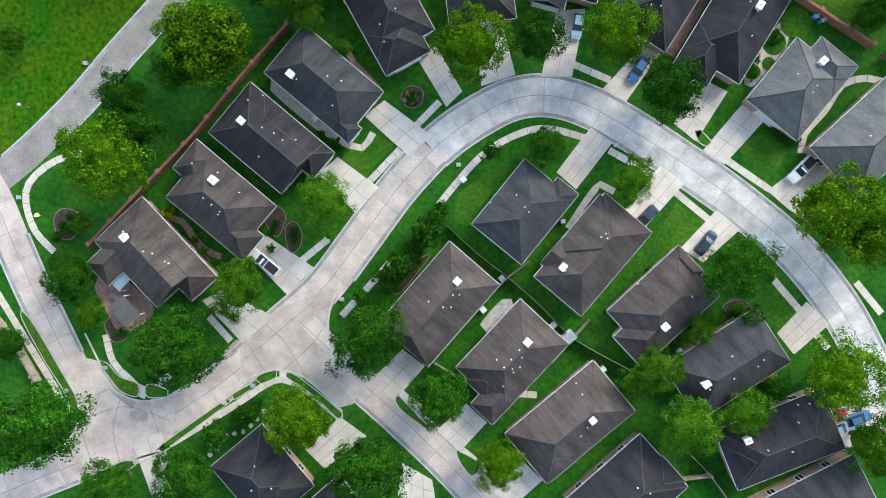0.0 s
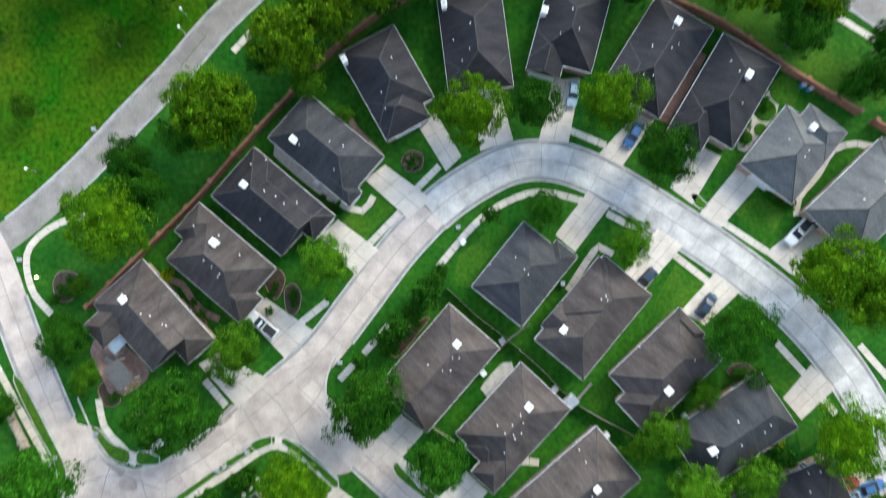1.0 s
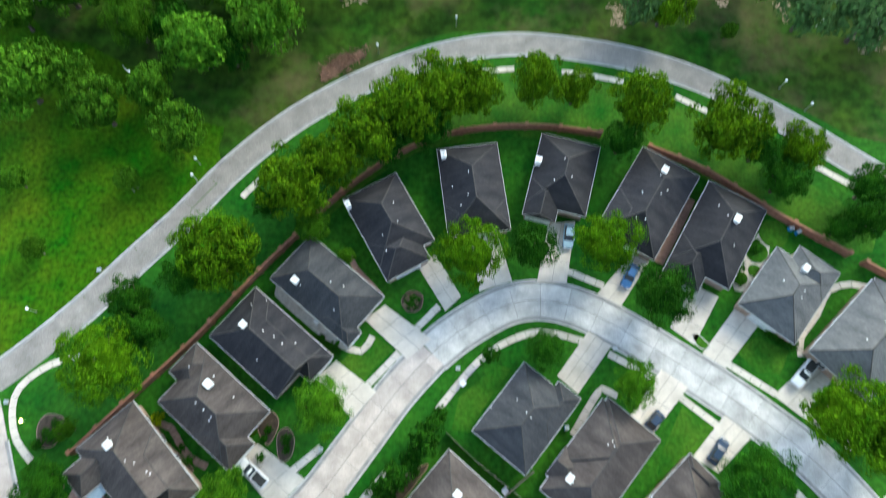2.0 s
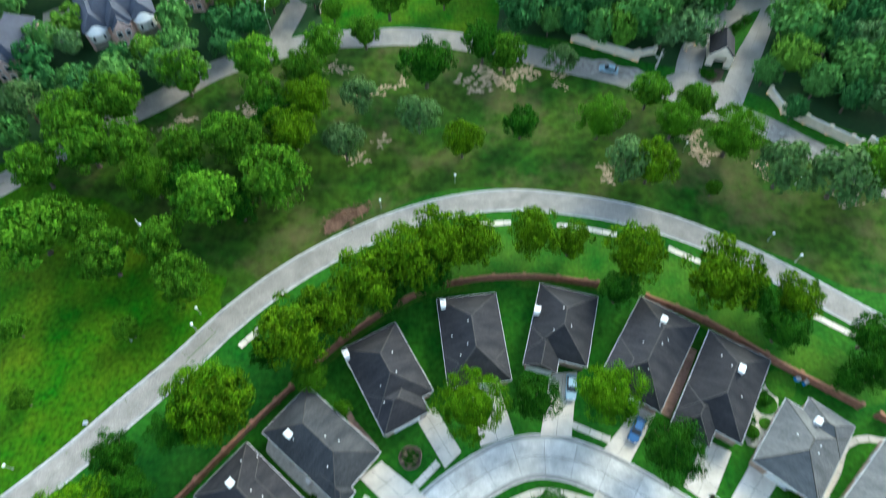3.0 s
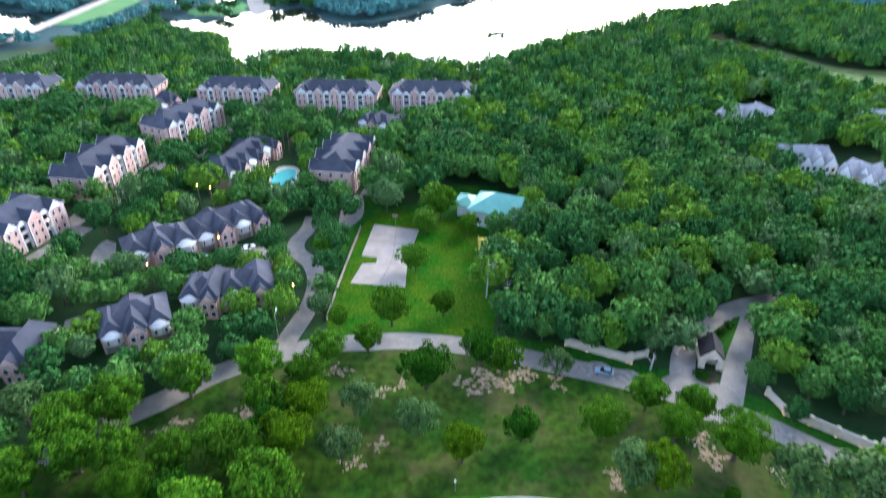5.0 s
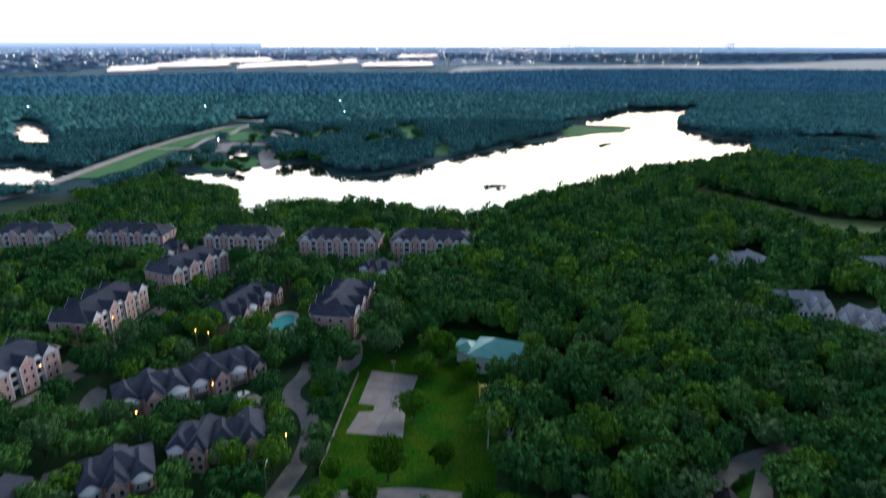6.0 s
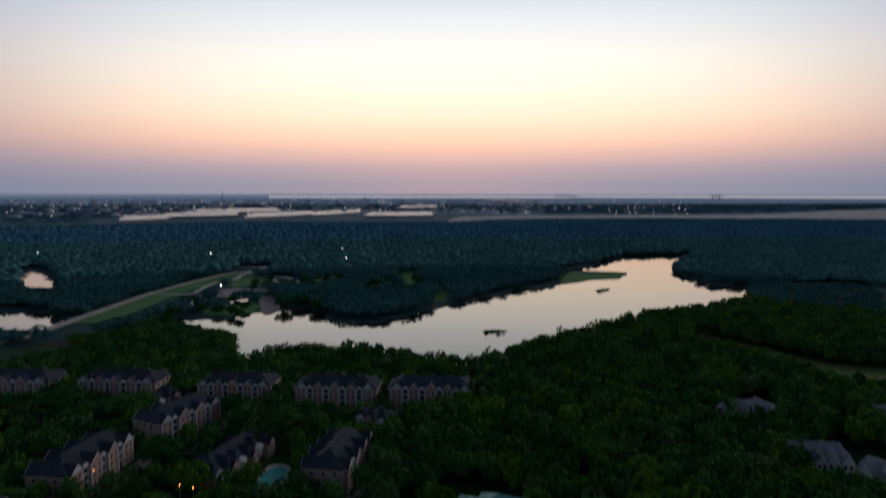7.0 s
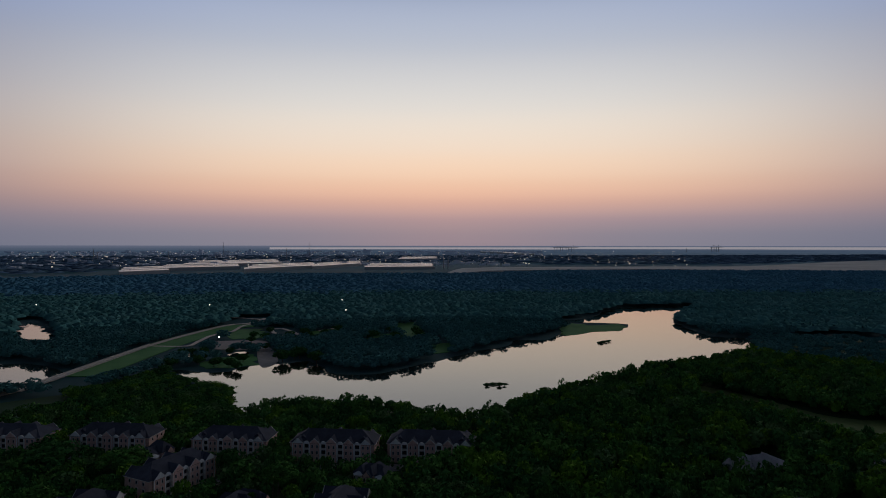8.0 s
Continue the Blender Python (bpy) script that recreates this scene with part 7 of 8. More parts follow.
for pts in ([(22.8, 68.5), (26.7, 68.2), (34.7, 66.4)], [(44.3, 63.3), (50.1, 60.0)], [(68.6, 48.7), (76.1, 43.8)], [(-36.7, 42.4), (-33.2, 46.4)], [(52.3, 32.7), (53.5, 29.9), (51.5, 26.1)], [(-17.7, 15.7), (-13.9, 14.5), (-12.0, 17.1)], [(18.5, -4.8), (20.4, -7.1)]):
    footpath(pts)
footpath([(-46.4, 2.8), (-44.3, 2.1), (-42.4, -0.6), (-40.7, -2.5), (-37.7, -3.9)], 1.1, PAVER, "curving red-brown brick garden path")
footpath([(-16.6, 31.2), (-15.3, 28.9), (-13.0, 26.5), (-10.9, 24.2)], 1.0, PAVER, "curving red-brown brick garden path")
footpath([(44.7, 42.3), (41.7, 36.9), (37.6, 30.1)], 2.0, PAVER, "red-brown paved side yard between houses")

patch("junction", [(-34.6, -19.2), (-29.3, -13.5), (-21.4, -10.1), (-18.0, -9.3), (-19.2, -12.8), (-19.5, -15.8), (-18.8, -20.2), (-13.5, -24.3), (-14.0, -27.4), (-17.7, -29.5), (-23.1, -25.0), (-27.4, -23.2), (-30.8, -23.8), (-33.2, -25.5)], 0.034, CONCRETE, "pale concrete street junction", "road", thick=0.03, step=1.5)
patch("junction", [(-65.4, -21.7), (-58.7, -21.7), (-57.2, -25.1), (-54.9, -27.5), (-51.0, -28.6), (-46.7, -27.7), (-46.8, -36.2), (-56.5, -40.1), (-65.1, -37.2), (-62.6, -31.9)], 0.039, CONCRETE, "pale concrete street junction", "road", thick=0.03, step=1.5)
for pts in ([(-35.9, -25.9), (-32.2, -24.0), (-28.4, -23.1), (-25.5, -23.6), (-22.8, -25.1), (-17.3, -30.1)], [(-17.3, -8.2), (-19.0, -11.5), (-19.7, -15.4), (-19.0, -19.9), (-14.0, -24.3)], [(-61.0, -16.9), (-58.2, -22.7), (-56.3, -26.5), (-52.0, -28.4), (-47.7, -27.9), (-41.9, -25.5)], [(-66.6, -19.6), (-64.2, -24.1), (-62.3, -29.4), (-62.1, -32.1), (-64.3, -35.7)], [(-62.3, -42.1), (-57.4, -39.9), (-48.7, -37.2)]):
    kerb_line = smooth(pts, 1.0)
    tagged(new("kerb", mesh_of("kerb", ribbon(bmesh.new(), kerb_line, -0.14, 0.14, -0.02, 0.1), KERB)), "weathered grey concrete kerb at a junction corner", "kerb", kind="structure")

for pts in ([(-34.2, -21.6), (-21.6, -11.0)], [(-27.4, -23.1), (-21.7, -17.8), (-18.0, -10.1)], [(-30.3, -23.6), (-33.2, -18.9)], [(-23.1, -25.0), (-27.4, -17.8), (-30.3, -15.4)], [(-18.8, -20.2), (-24.5, -14.9)], [(-62.1, -31.9), (-54.4, -29.4), (-46.7, -31.8)], [(-63.1, -29.4), (-57.3, -26.5)], [(-55.0, -40.1), (-56.4, -33.3), (-54.9, -27.7)], [(-47.7, -36.7), (-50.4, -28.6)], [(-60.3, -38.6), (-62.1, -32.3)]):
    tagged(new("joint", mesh_of("joint", ribbon(bmesh.new(), smooth(pts, 2.0), -0.05, 0.05, 0.03, 0.046), JOINT)), "dark sealed joint in the junction concrete", "joint", kind="structure")

def verge(pts):
    """A strip of mown grass between street and footpath, with a narrow concrete kerb round it."""
    line = smooth(pts, 0.7, closed=True)
    ob = tagged(new("verge", mesh_of("verge", prism(bmesh.new(), line, 0.0, 0.1), LAWN)), "strip of mown grass between kerb and footpath", "grass", kind="structure")
    part("kerb", ribbon(bmesh.new(), line + line[:2], -0.16, 0.0, 0.0, 0.11), KERB, ob)


for pts in ([(-71.9, -14.0), (-70.5, -14.0), (-64.2, -24.7), (-62.4, -28.4), (-62.4, -31.8), (-63.8, -31.9), (-64.2, -27.9), (-68.1, -21.4)],
            [(-58.4, -21.4), (-57.0, -22.1), (-55.1, -24.2), (-52.0, -25.5), (-52.2, -27.7), (-54.8, -27.0), (-56.8, -24.7), (-58.6, -21.9)],
            [(-50.5, -25.5), (-46.9, -26.5), (-46.9, -27.7), (-50.5, -27.8)],
            [(-48.8, -36.8), (-47.9, -35.6), (-36.7, -27.8), (-36.2, -28.5), (-46.0, -35.8), (-47.9, -37.2)],
            [(-36.2, -27.3), (-33.0, -25.5), (-32.5, -26.2), (-35.8, -28.3)],
            [(-32.1, -24.8), (-31.1, -23.7), (-28.4, -23.0), (-28.4, -24.3), (-31.1, -25.5)],
            [(-26.9, -23.5), (-24.8, -24.1), (-17.2, -30.4), (-17.4, -31.6), (-18.3, -31.3), (-22.5, -27.3), (-26.9, -24.3)],
            [(-60.9, -41.8), (-55.8, -39.1), (-53.0, -38.6), (-52.6, -39.5), (-56.3, -41.4), (-61.2, -42.3)],
            [(-8.3, -27.8), (-7.7, -27.3), (-4.2, -31.0), (-1.7, -33.8), (-3.5, -32.9), (-7.7, -29.6)],
            [(2.1, -36.6), (6.2, -39.0), (4.9, -41.3), (3.0, -39.4), (2.1, -37.5)],
            [(42.1, 17.4), (43.1, 17.6), (45.0, 15.5), (44.2, 14.8), (42.7, 15.5)]):
    verge(pts)

# ---------------------------------------------------------------- patio, beds, lawns
for pts in ([(-59.2, -8.7), (-56.1, -6.5), (-49.2, -12.8), (-54.5, -16.9), (-57.1, -13.5)],):
    patch("patio", pts, 0.12, PAVER, "red-brown paver patio behind the corner house", "patio", thick=0.1, step=1.0)
patch("terrace", [(-29.1, 26.0), (-25.3, 23.7), (-19.6, 18.0), (-17.7, 16.6), (-18.7, 15.7), (-23.4, 19.0), (-29.3, 24.2)], 0.1, FLAGSTONE, "rough flagstone terrace beside a house", "terrace", thick=0.1, step=1.0)
patch("side_yard", [(6.1, -15.3), (9.9, -11.0), (11.7, -11.9), (7.3, -16.8)], 0.1, FLAGSTONE, "pale gravel side yard", "side yard", thick=0.1, step=1.0)
for pts, lab in ((([(-26.9, 0.9), (-25.4, 2.1), (-24.1, 0.4), (-24.5, -2.4), (-26.2, -3.0)]), "oval mulch bed edged with pale stone"), (([(-7.3, 23.2), (-5.9, 24.9), (-3.7, 24.2), (-4.0, 21.8), (-6.1, 21.3)]), "round flower bed with pink blooms"),
                 (([(-46.4, 0.9), (-43.6, -1.0), (-39.8, -4.4), (-41.7, -3.9), (-46.0, -1.0)]), "dark mulch bed along the garden path"), (([(-30.2, 2.3), (-28.3, 4.7), (-26.8, 2.8), (-28.3, -0.5)]), "dark mulch bed beside the porch"),
                 (([(-57.6, -15.4), (-55.7, -14.0), (-53.8, -17.4), (-56.2, -18.3)]), "dark mulch bed by the patio"), (([(-66.0, 2.3), (-64.6, 4.2), (-61.7, 3.2), (-62.7, -0.6), (-65.1, -0.6)]), "dark mulch bed with a garden lamp"),
                 (([(-9.2, -8.2), (-6.3, -5.3), (-2.5, -3.4), (-3.9, -5.7), (-7.8, -10.1)]), "dark mulch bed beside the house"), (([(47.2, -12.4), (50.1, -10.9), (53.4, -13.8), (51.1, -14.8)]), "dark mulch bed with shrubs")):
    bed = patch("flower_bed", pts, 0.09, MULCH, lab, "flower bed", thick=0.09, step=0.8, wobble=0.15, kind="")
    rim = smooth(pts, 0.4, closed=True)
    part("edging", ribbon(bmesh.new(), rim + rim[:1], -0.06, 0.06, 0.0, 0.1), PAVER, bed, "low brick edging")
for pts in ([(34.7, -2.0), (39.0, 5.5), (44.0, 2.1), (38.7, -5.0), (33.8, -6.4)], [(23.4, -16.9), (27.0, -13.8), (32.4, -7.3), (34.7, -5.2), (31.7, -12.4), (29.8, -13.8), (26.5, -20.8)], [(49.4, 14.6), (53.0, 17.1), (58.1, 14.6), (56.2, 10.8), (52.4, 11.0)], [(-17.8, 12.3), (-12.2, 17.6), (-8.5, 14.9), (-14.0, 9.2)],
            [(52.0, -11.9), (56.2, -8.8), (60.0, -13.4), (56.6, -15.9)], [(58.3, -21.5), (62.4, -18.0), (63.8, -22.4), (59.1, -25.7)], [(1.3, 1.9), (2.4, 7.1), (8.9, 12.4), (11.3, 11.7), (6.1, 4.3), (4.2, 1.4)]):
    rag = [(x + random.uniform(-0.15, 0.15), y + random.uniform(-0.15, 0.15)) for x, y in pts]
    tagged(new("lawn", mesh_of("lawn", prism(bmesh.new(), rag, 0.0, 0.02), LAWN)), "bright mown lawn beside a house", "grass", kind="structure")


grove([(-46.2, 3.4, 1.1, 1.6), (54.6, -23.9, 1.3, 1.8), (53.6, -21.3, 1.0, 1.4)], "gold", "golden yellow garden shrub", "garden shrubs", "shrub")
grove([(-6.1, 23.5, 0.7, 0.9), (-4.7, 22.9, 0.7, 0.9), (-5.4, 22.1, 0.6, 0.8), (-6.5, 22.5, 0.6, 0.8), (-5.4, 23.8, 0.6, 0.8)], "rose", "low shrub with pale pink blooms", "flowering shrubs", "shrub")
grove([(-25.3, 0.6, 0.8, 0.8), (-25.1, -1.3, 0.8, 0.8), (-28.3, 1.8, 0.9, 1.0), (-28.9, 0.4, 0.8, 0.9), (-64.2, 1.3, 1.0, 1.0), (-62.8, 2.7, 1.0, 1.0), (-44.5, -0.1, 0.8, 0.8), (-42.0, -3.2, 0.8, 0.8), (-8.2, -8.6, 1.0, 1.2), (-6.5, -6.4, 1.0, 1.2), (-4.4, -4.5, 0.9, 1.2), (48.8, -12.9, 1.2, 1.3), (50.9, -13.7, 1.2, 1.3)], "shrub", "low green shrub in a mulch bed", "garden shrubs", "shrub")
grove([(-20.6, 16.7, 0.9, 1.2), (-19.1, 15.5, 0.9, 1.2), (-17.8, 14.4, 0.9, 1.2), (-29.2, 10.8, 0.9, 1.2), (-30.7, 12.1, 0.8, 1.0), (-32.3, 13.7, 0.8, 1.0), (-33.9, 14.8, 0.8, 1.0), (-35.6, 8.0, 0.9, 1.2), (-36.6, 9.1, 0.8, 1.0), (-37.7, 10.4, 0.8, 1.0), (55.3, 17.5, 1.5, 1.6), (56.9, 16.5, 1.5, 1.6), (58.5, 15.6, 1.3, 1.5)], "shrub", "clipped dark green foundation shrub", "foundation shrubs", "shrub")
patch("gravel_garden", [(50.4, 25.2), (51.0, 29.4), (53.3, 32.7), (55.9, 35.3), (57.9, 37.4), (59.5, 36.7), (58.0, 33.8), (56.9, 30.4), (55.2, 27.5), (52.9, 25.2)], 0.05, FLAGSTONE, "pale gravel side garden with round beds", "gravel", thick=0.05, step=1.0)
for (x, y), r in (((55.2, 32.1), 2.0), ((58.8, 35.5), 2.6), ((51.7, 27.3), 1.25), ((54.3, 28.7), 1.1)):
    patch("round_bed", [(x + math.cos(a) * r, y + math.sin(a) * r) for a in np.linspace(0, math.tau, 15)[:-1]], 0.14, LAWN, "round raised bed of clipped green turf", "flower bed", thick=0.14, step=0.5, kind="")


def bare_earth(pts):
    """A worn spot in the grass: many small ragged scraps of bare soil."""
    cx, cy = sum(p[0] for p in pts) / len(pts), sum(p[1] for p in pts) / len(pts)
    size = max(math.dist(p, (cx, cy)) for p in pts)
    bm = bmesh.new()
    for k in range(int(30 + size * 17)):
        px, py = random.choice(pts)
        f = random.uniform(0, 1.15) ** 0.6
        x, y, r = cx + (px - cx) * f + random.gauss(0, size * 0.14), cy + (py - cy) * f + random.gauss(0, size * 0.1), random.uniform(0.03, 0.15) * size ** 0.7
        prism(bm, [(x + math.cos(a) * r * random.uniform(0.45, 1.5), y + math.sin(a) * r * random.uniform(0.4, 1.2)) for a in np.linspace(0, math.tau, 12)[:-1]], 0.012, 0.03 + k * 0.0002)
    tagged(new("dirt_patch", mesh_of("dirt_patch", bm, EARTH)), "bare pale earth patch in the park grass", "dirt patch", kind="structure")


for pts in ([(4.3, 109.6), (9.2, 112.6), (20.5, 113.7), (21.6, 110.6), (14.5, 107.6), (7.6, 106.3)], [(-30.1, 113.6), (-26.1, 115.7), (-22.4, 113.6), (-24.2, 111.6), (-28.4, 111.6)], [(-19.4, 104.7), (-16.2, 106.6), (-12.9, 107.6), (-14.0, 104.7), (-18.0, 103.4)], [(52.3, 93.1), (56.4, 93.9), (59.2, 86.5), (56.7, 84.2), (54.5, 87.3)], [(-16.2, 90.5), (-13.2, 92.5), (-11.8, 90.8), (-14.0, 88.9)], [(-21.4, 86.4), (-17.8, 87.2), (-16.4, 84.9), (-19.3, 84.1)], [(25.9, 111.6), (28.7, 111.6), (28.7, 106.7), (26.1, 107.6)]):
    bare_earth(pts)
for pts in ([(33.6, 84.1), (36.7, 84.9), (35.4, 79.6), (33.7, 79.6)], [(81.3, 76.7), (86.3, 77.5), (85.8, 73.9), (82.2, 73.6)], [(-11.4, 106.6), (-9.6, 110.6), (-8.8, 107.6)], [(67.0, 84.2), (69.4, 85.7), (68.4, 80.4)], [(-63.2, 93.8), (-59.2, 97.7), (-56.5, 97.3), (-59.1, 93.0)], [(-45.6, 100.9), (-35.1, 101.9), (-34.0, 99.1), (-43.8, 98.8)]):
    bare_earth(pts)
heap = thing("brush_heap", Matrix(), "brown heap of cut brush beside the road", "brush heap")
for k in range(90):
    p, q = random.sample([(-24.2, 66.5), (-22.1, 71.8), (-16.5, 73.6), (-15.3, 72.5), (-19.4, 68.5), (-20.8, 70.4)], 2)
    f = random.random()
    x, y, a = p[0] + (q[0] - p[0]) * f + random.uniform(-1, 1), p[1] + (q[1] - p[1]) * f + random.uniform(-1, 1), random.uniform(0, math.tau)
    r, z = random.uniform(0.4, 1.1), random.uniform(0.1, 0.55)
    limb = tube(bmesh.new(), (x - math.cos(a) * r, y - math.sin(a) * r, z), (x + math.cos(a) * r, y + math.sin(a) * r, z + random.uniform(-0.1, 0.4)), 0.09, 0.03, 5)
    part("branch", limb, BRUSH, heap)
bm = bmesh.new()
prism(bm, [(x + random.uniform(-0.6, 0.6), y + random.uniform(-0.6, 0.6)) for x, y in smooth([(-23.6, 66.8), (-21.8, 71.4), (-16.5, 73.3), (-15.5, 72.3), (-19.4, 68.7)], 1.2, closed=True)], 0.0, 0.16)
part("litter", bm, BRUSH, heap)
for pts in ([(33.9, 115.1), (40.0, 115.1), (50.8, 110.8), (52.3, 108.0), (44.5, 108.9), (35.6, 112.1)], [(70.7, 94.9), (73.8, 94.9), (83.1, 88.4), (81.5, 85.3), (75.9, 88.9)]):
    patch("silt", pts, 0.052, STAIN, "brown silt washed over the avenue concrete", "silt", thick=0.01, step=1.0, wobble=0.8)
for pts in ([(-57.4, -23.1), (-56.3, -24.4), (-54.2, -27.5), (-52.5, -28.6), (-53.0, -29.6), (-55.2, -28.3), (-56.7, -26.5), (-57.7, -24.4)], [(-53.2, -30.2), (-51.9, -29.8), (-50.6, -30.6), (-50.8, -31.5), (-52.1, -31.9), (-53.2, -31.4)], [(-38.5, -20.9), (-34.6, -17.8), (-32.5, -16.1), (-33.2, -17.8), (-35.6, -19.9), (-37.8, -22.1)]):
    patch("silt", pts, 0.064, SILT, "thin brown stain on the junction concrete", "stain", thick=0.006, step=0.6, wobble=0.4)


# ---------------------------------------------------------------- vehicles
def vehicle(x, y, turn, paint, label, length=4.6, pickup=False):
    ob = thing("pickup_truck" if pickup else "car", pose(x, y, 0.1, 0, 0, turn), label, "pickup truck" if pickup else "car", "parked vehicles")
    w, l = 0.92, length / 2

    def loft(rows):
        bm = bmesh.new()
        rings = [[bm.verts.new((px, s * hw, pz)) for s, hw, pz in ((-1, w0, z0), (1, w0, z0), (1, w0, z1), (1, w1, z2), (-1, w1, z2), (-1, w0, z1))] for px, w0, w1, z0, z1, z2 in rows]
        for p, q in zip(rings, rings[1:]):
            for k in range(6):
                bm.faces.new((p[k], q[k], q[(k + 1) % 6], p[(k + 1) % 6]))
        bm.faces.new(rings[0][::-1])
        bm.faces.new(rings[-1])
        bmesh.ops.recalc_face_normals(bm, faces=bm.faces)
        return bm

    up = 0.25 if pickup else 0.0
    body = loft([(-l, w * 0.85, w * 0.8, 0.45, 0.62 + up, 0.75 + up), (-l + 0.25, w, w * 0.92, 0.3, 0.75 + up, 0.92 + up), (l * 0.35, w, w * 0.94, 0.28, 0.75 + up, 0.95 + up), (l - 0.5, w * 0.97, w * 0.85, 0.3, 0.68 + up, 0.85 + up), (l, w * 0.8, w * 0.7, 0.42, 0.58 + up, 0.68 + up)])
    part("body", body, paint, ob)
    c0, c1 = (-0.35, l * 0.42) if pickup else (-l * 0.78, l * 0.42)
    part("glasshouse", loft([(c0, w * 0.86, w * 0.8, 0.9 + up, 1.0 + up, 1.05 + up), (c0 + 0.35, w * 0.86, w * 0.70, 0.9 + up, 1.0 + up, 1.44 + up), (c1 - 0.75, w * 0.86, w * 0.70, 0.9 + up, 1.0 + up, 1.46 + up), (c1, w * 0.86, w * 0.8, 0.9 + up, 0.95 + up, 1.0 + up)]), GLASS, ob, "dark tinted windows")
    part("cabin_roof", box(bmesh.new(), c0 + 0.4, c1 - 0.8, -w * 0.66, w * 0.66, 1.43 + up, 1.50 + up), paint, ob)
    if pickup:
        part("cargo_bed", box(bmesh.new(), -l + 0.2, -0.5, -w * 0.78, w * 0.78, 0.9 + up, 0.955 + up), RUBBER, ob, "black cargo bed")
    for sx in (-l * 0.62, l * 0.62):
        for sy in (-1, 1):
            wh = part("wheel", tube(bmesh.new(), (sx, sy * (w - 0.2), 0.33), (sx, sy * (w + 0.02), 0.33), 0.33, 0.33, 14), RUBBER, ob)
            part("rim", tube(bmesh.new(), (sx, sy * (w - 0.02), 0.33), (sx, sy * (w + 0.035), 0.33), 0.2, 0.18, 10), METAL, wh)
    for sy in (-1, 1):
        part("headlight", box(bmesh.new(), l - 0.2, l - 0.04, sy * w * 0.55 - 0.16, sy * w * 0.55 + 0.16, 0.6 + up, 0.72 + up), WHITE, ob)
        part("tail_light", box(bmesh.new(), -l - 0.01, -l + 0.1, sy * w * 0.62 - 0.14, sy * w * 0.62 + 0.14, 0.62 + up, 0.74 + up), PAVER, ob)
        part("mirror", box(bmesh.new(), c1 - 0.45, c1 - 0.25, sy * (w + 0.06) - 0.1, sy * (w + 0.06) + 0.1, 0.95 + up, 1.08 + up), paint, ob)
    return ob


def paint(name, c):
    return material(name, tuple(v * 0.92 for v in c), c, 1.0, 0.25, gloss=0.6)


P_WHITE, P_BLUE, P_NAVY, P_RED, P_SILVER = paint("white_car_paint", (0.75, 0.75, 0.76)), paint("blue_car_paint", (0.05, 0.14, 0.32)), paint("navy_car_paint", (0.03, 0.05, 0.09)), paint("red_car_paint", (0.28, 0.02, 0.03)), paint("pale_blue_car_paint", (0.30, 0.42, 0.50))
vehicle(*(-30.2, -4.7), 141, P_WHITE, "white pickup truck with a black cargo bed", 5.8, True)
vehicle(*(59.7, 10.9), 225, P_WHITE, "white pickup truck with black bed on a driveway", 5.4, True)
vehicle(*(33.8, 2.9), 225, P_NAVY, "dark navy car parked on a driveway")
vehicle(*(43.9, -1.4), 52, P_NAVY, "dark blue car beside a street tree")
vehicle(*(32.3, 27.5), 240, P_BLUE, "blue car parked on a driveway")
vehicle(*(22.1, 34.8), 262, P_SILVER, "pale blue-grey car on a driveway")
vehicle(*(65.8, -30.6), 15, P_RED, "dark red car beside the house")
vehicle(*(66.7, -32.7), 20, P_SILVER, "silver-blue car beside the house")
vehicle(*(69.9, -31.0), 18, P_BLUE, "bright blue car on the driveway apron")
vehicle(*(39.1, 112.4), 165, P_SILVER, "pale blue car driving lane of the avenue")
vehicle(*(-62.9, 168.4), 120, P_WHITE, "white car in the apartment parking court")
vehicle(*(-62.5, 169.6), 40, P_WHITE, "white car parked before the townhouses")
vehicle(*(-79.9, 158.5), 25, P_NAVY, "dark car parked in the townhouse court")
vehicle(*(-125.5, 161.4), 60, P_NAVY, "dark car parked beside an apartment block")
vehicle(*(-72.9, 163.9), 30, P_SILVER, "silver car parked in the townhouse court")


def palm(x, y, h):
    """A tall thin palm with a head of drooping fronds."""
    ob = thing("palm_tree", pose(x, y, 0), "tall thin palm beside the swimming pool", "palm tree", "pool palms")
    part("trunk", tube(bmesh.new(), (0, 0, -0.1), (0.3, 0.1, h), 0.2, 0.13, 8), BARK, ob)
    for k in range(14):
        a, lift = k * math.tau / 14 + random.uniform(-0.2, 0.2), random.uniform(0.1, 0.9)
        bm = bmesh.new()
        rows = []
        for q in (0.0, 0.35, 0.7, 1.0):
            r, z, half = 2.3 * q, h + lift * q * 1.6 - 2.2 * q * q, 0.32 * math.sin(math.pi * min(q * 0.85 + 0.12, 1))
            rows.append([bm.verts.new((0.3 + math.cos(a) * r - math.sin(a) * s * half, 0.1 + math.sin(a) * r + math.cos(a) * s * half, z - abs(s) * 0.1)) for s in (-1, 0, 1)])
        for p, q in zip(rows, rows[1:]):
            bm.faces.new((p[0], p[1], q[1], q[0]))
            bm.faces.new((p[1], p[2], q[2], q[1]))
        part("frond", bm, LEAF, ob)


for p, h in (((-67.2, 246.2), 13), ((-65.5, 247.4), 12), ((-74.3, 240.5), 9)):
    palm(*p, h)



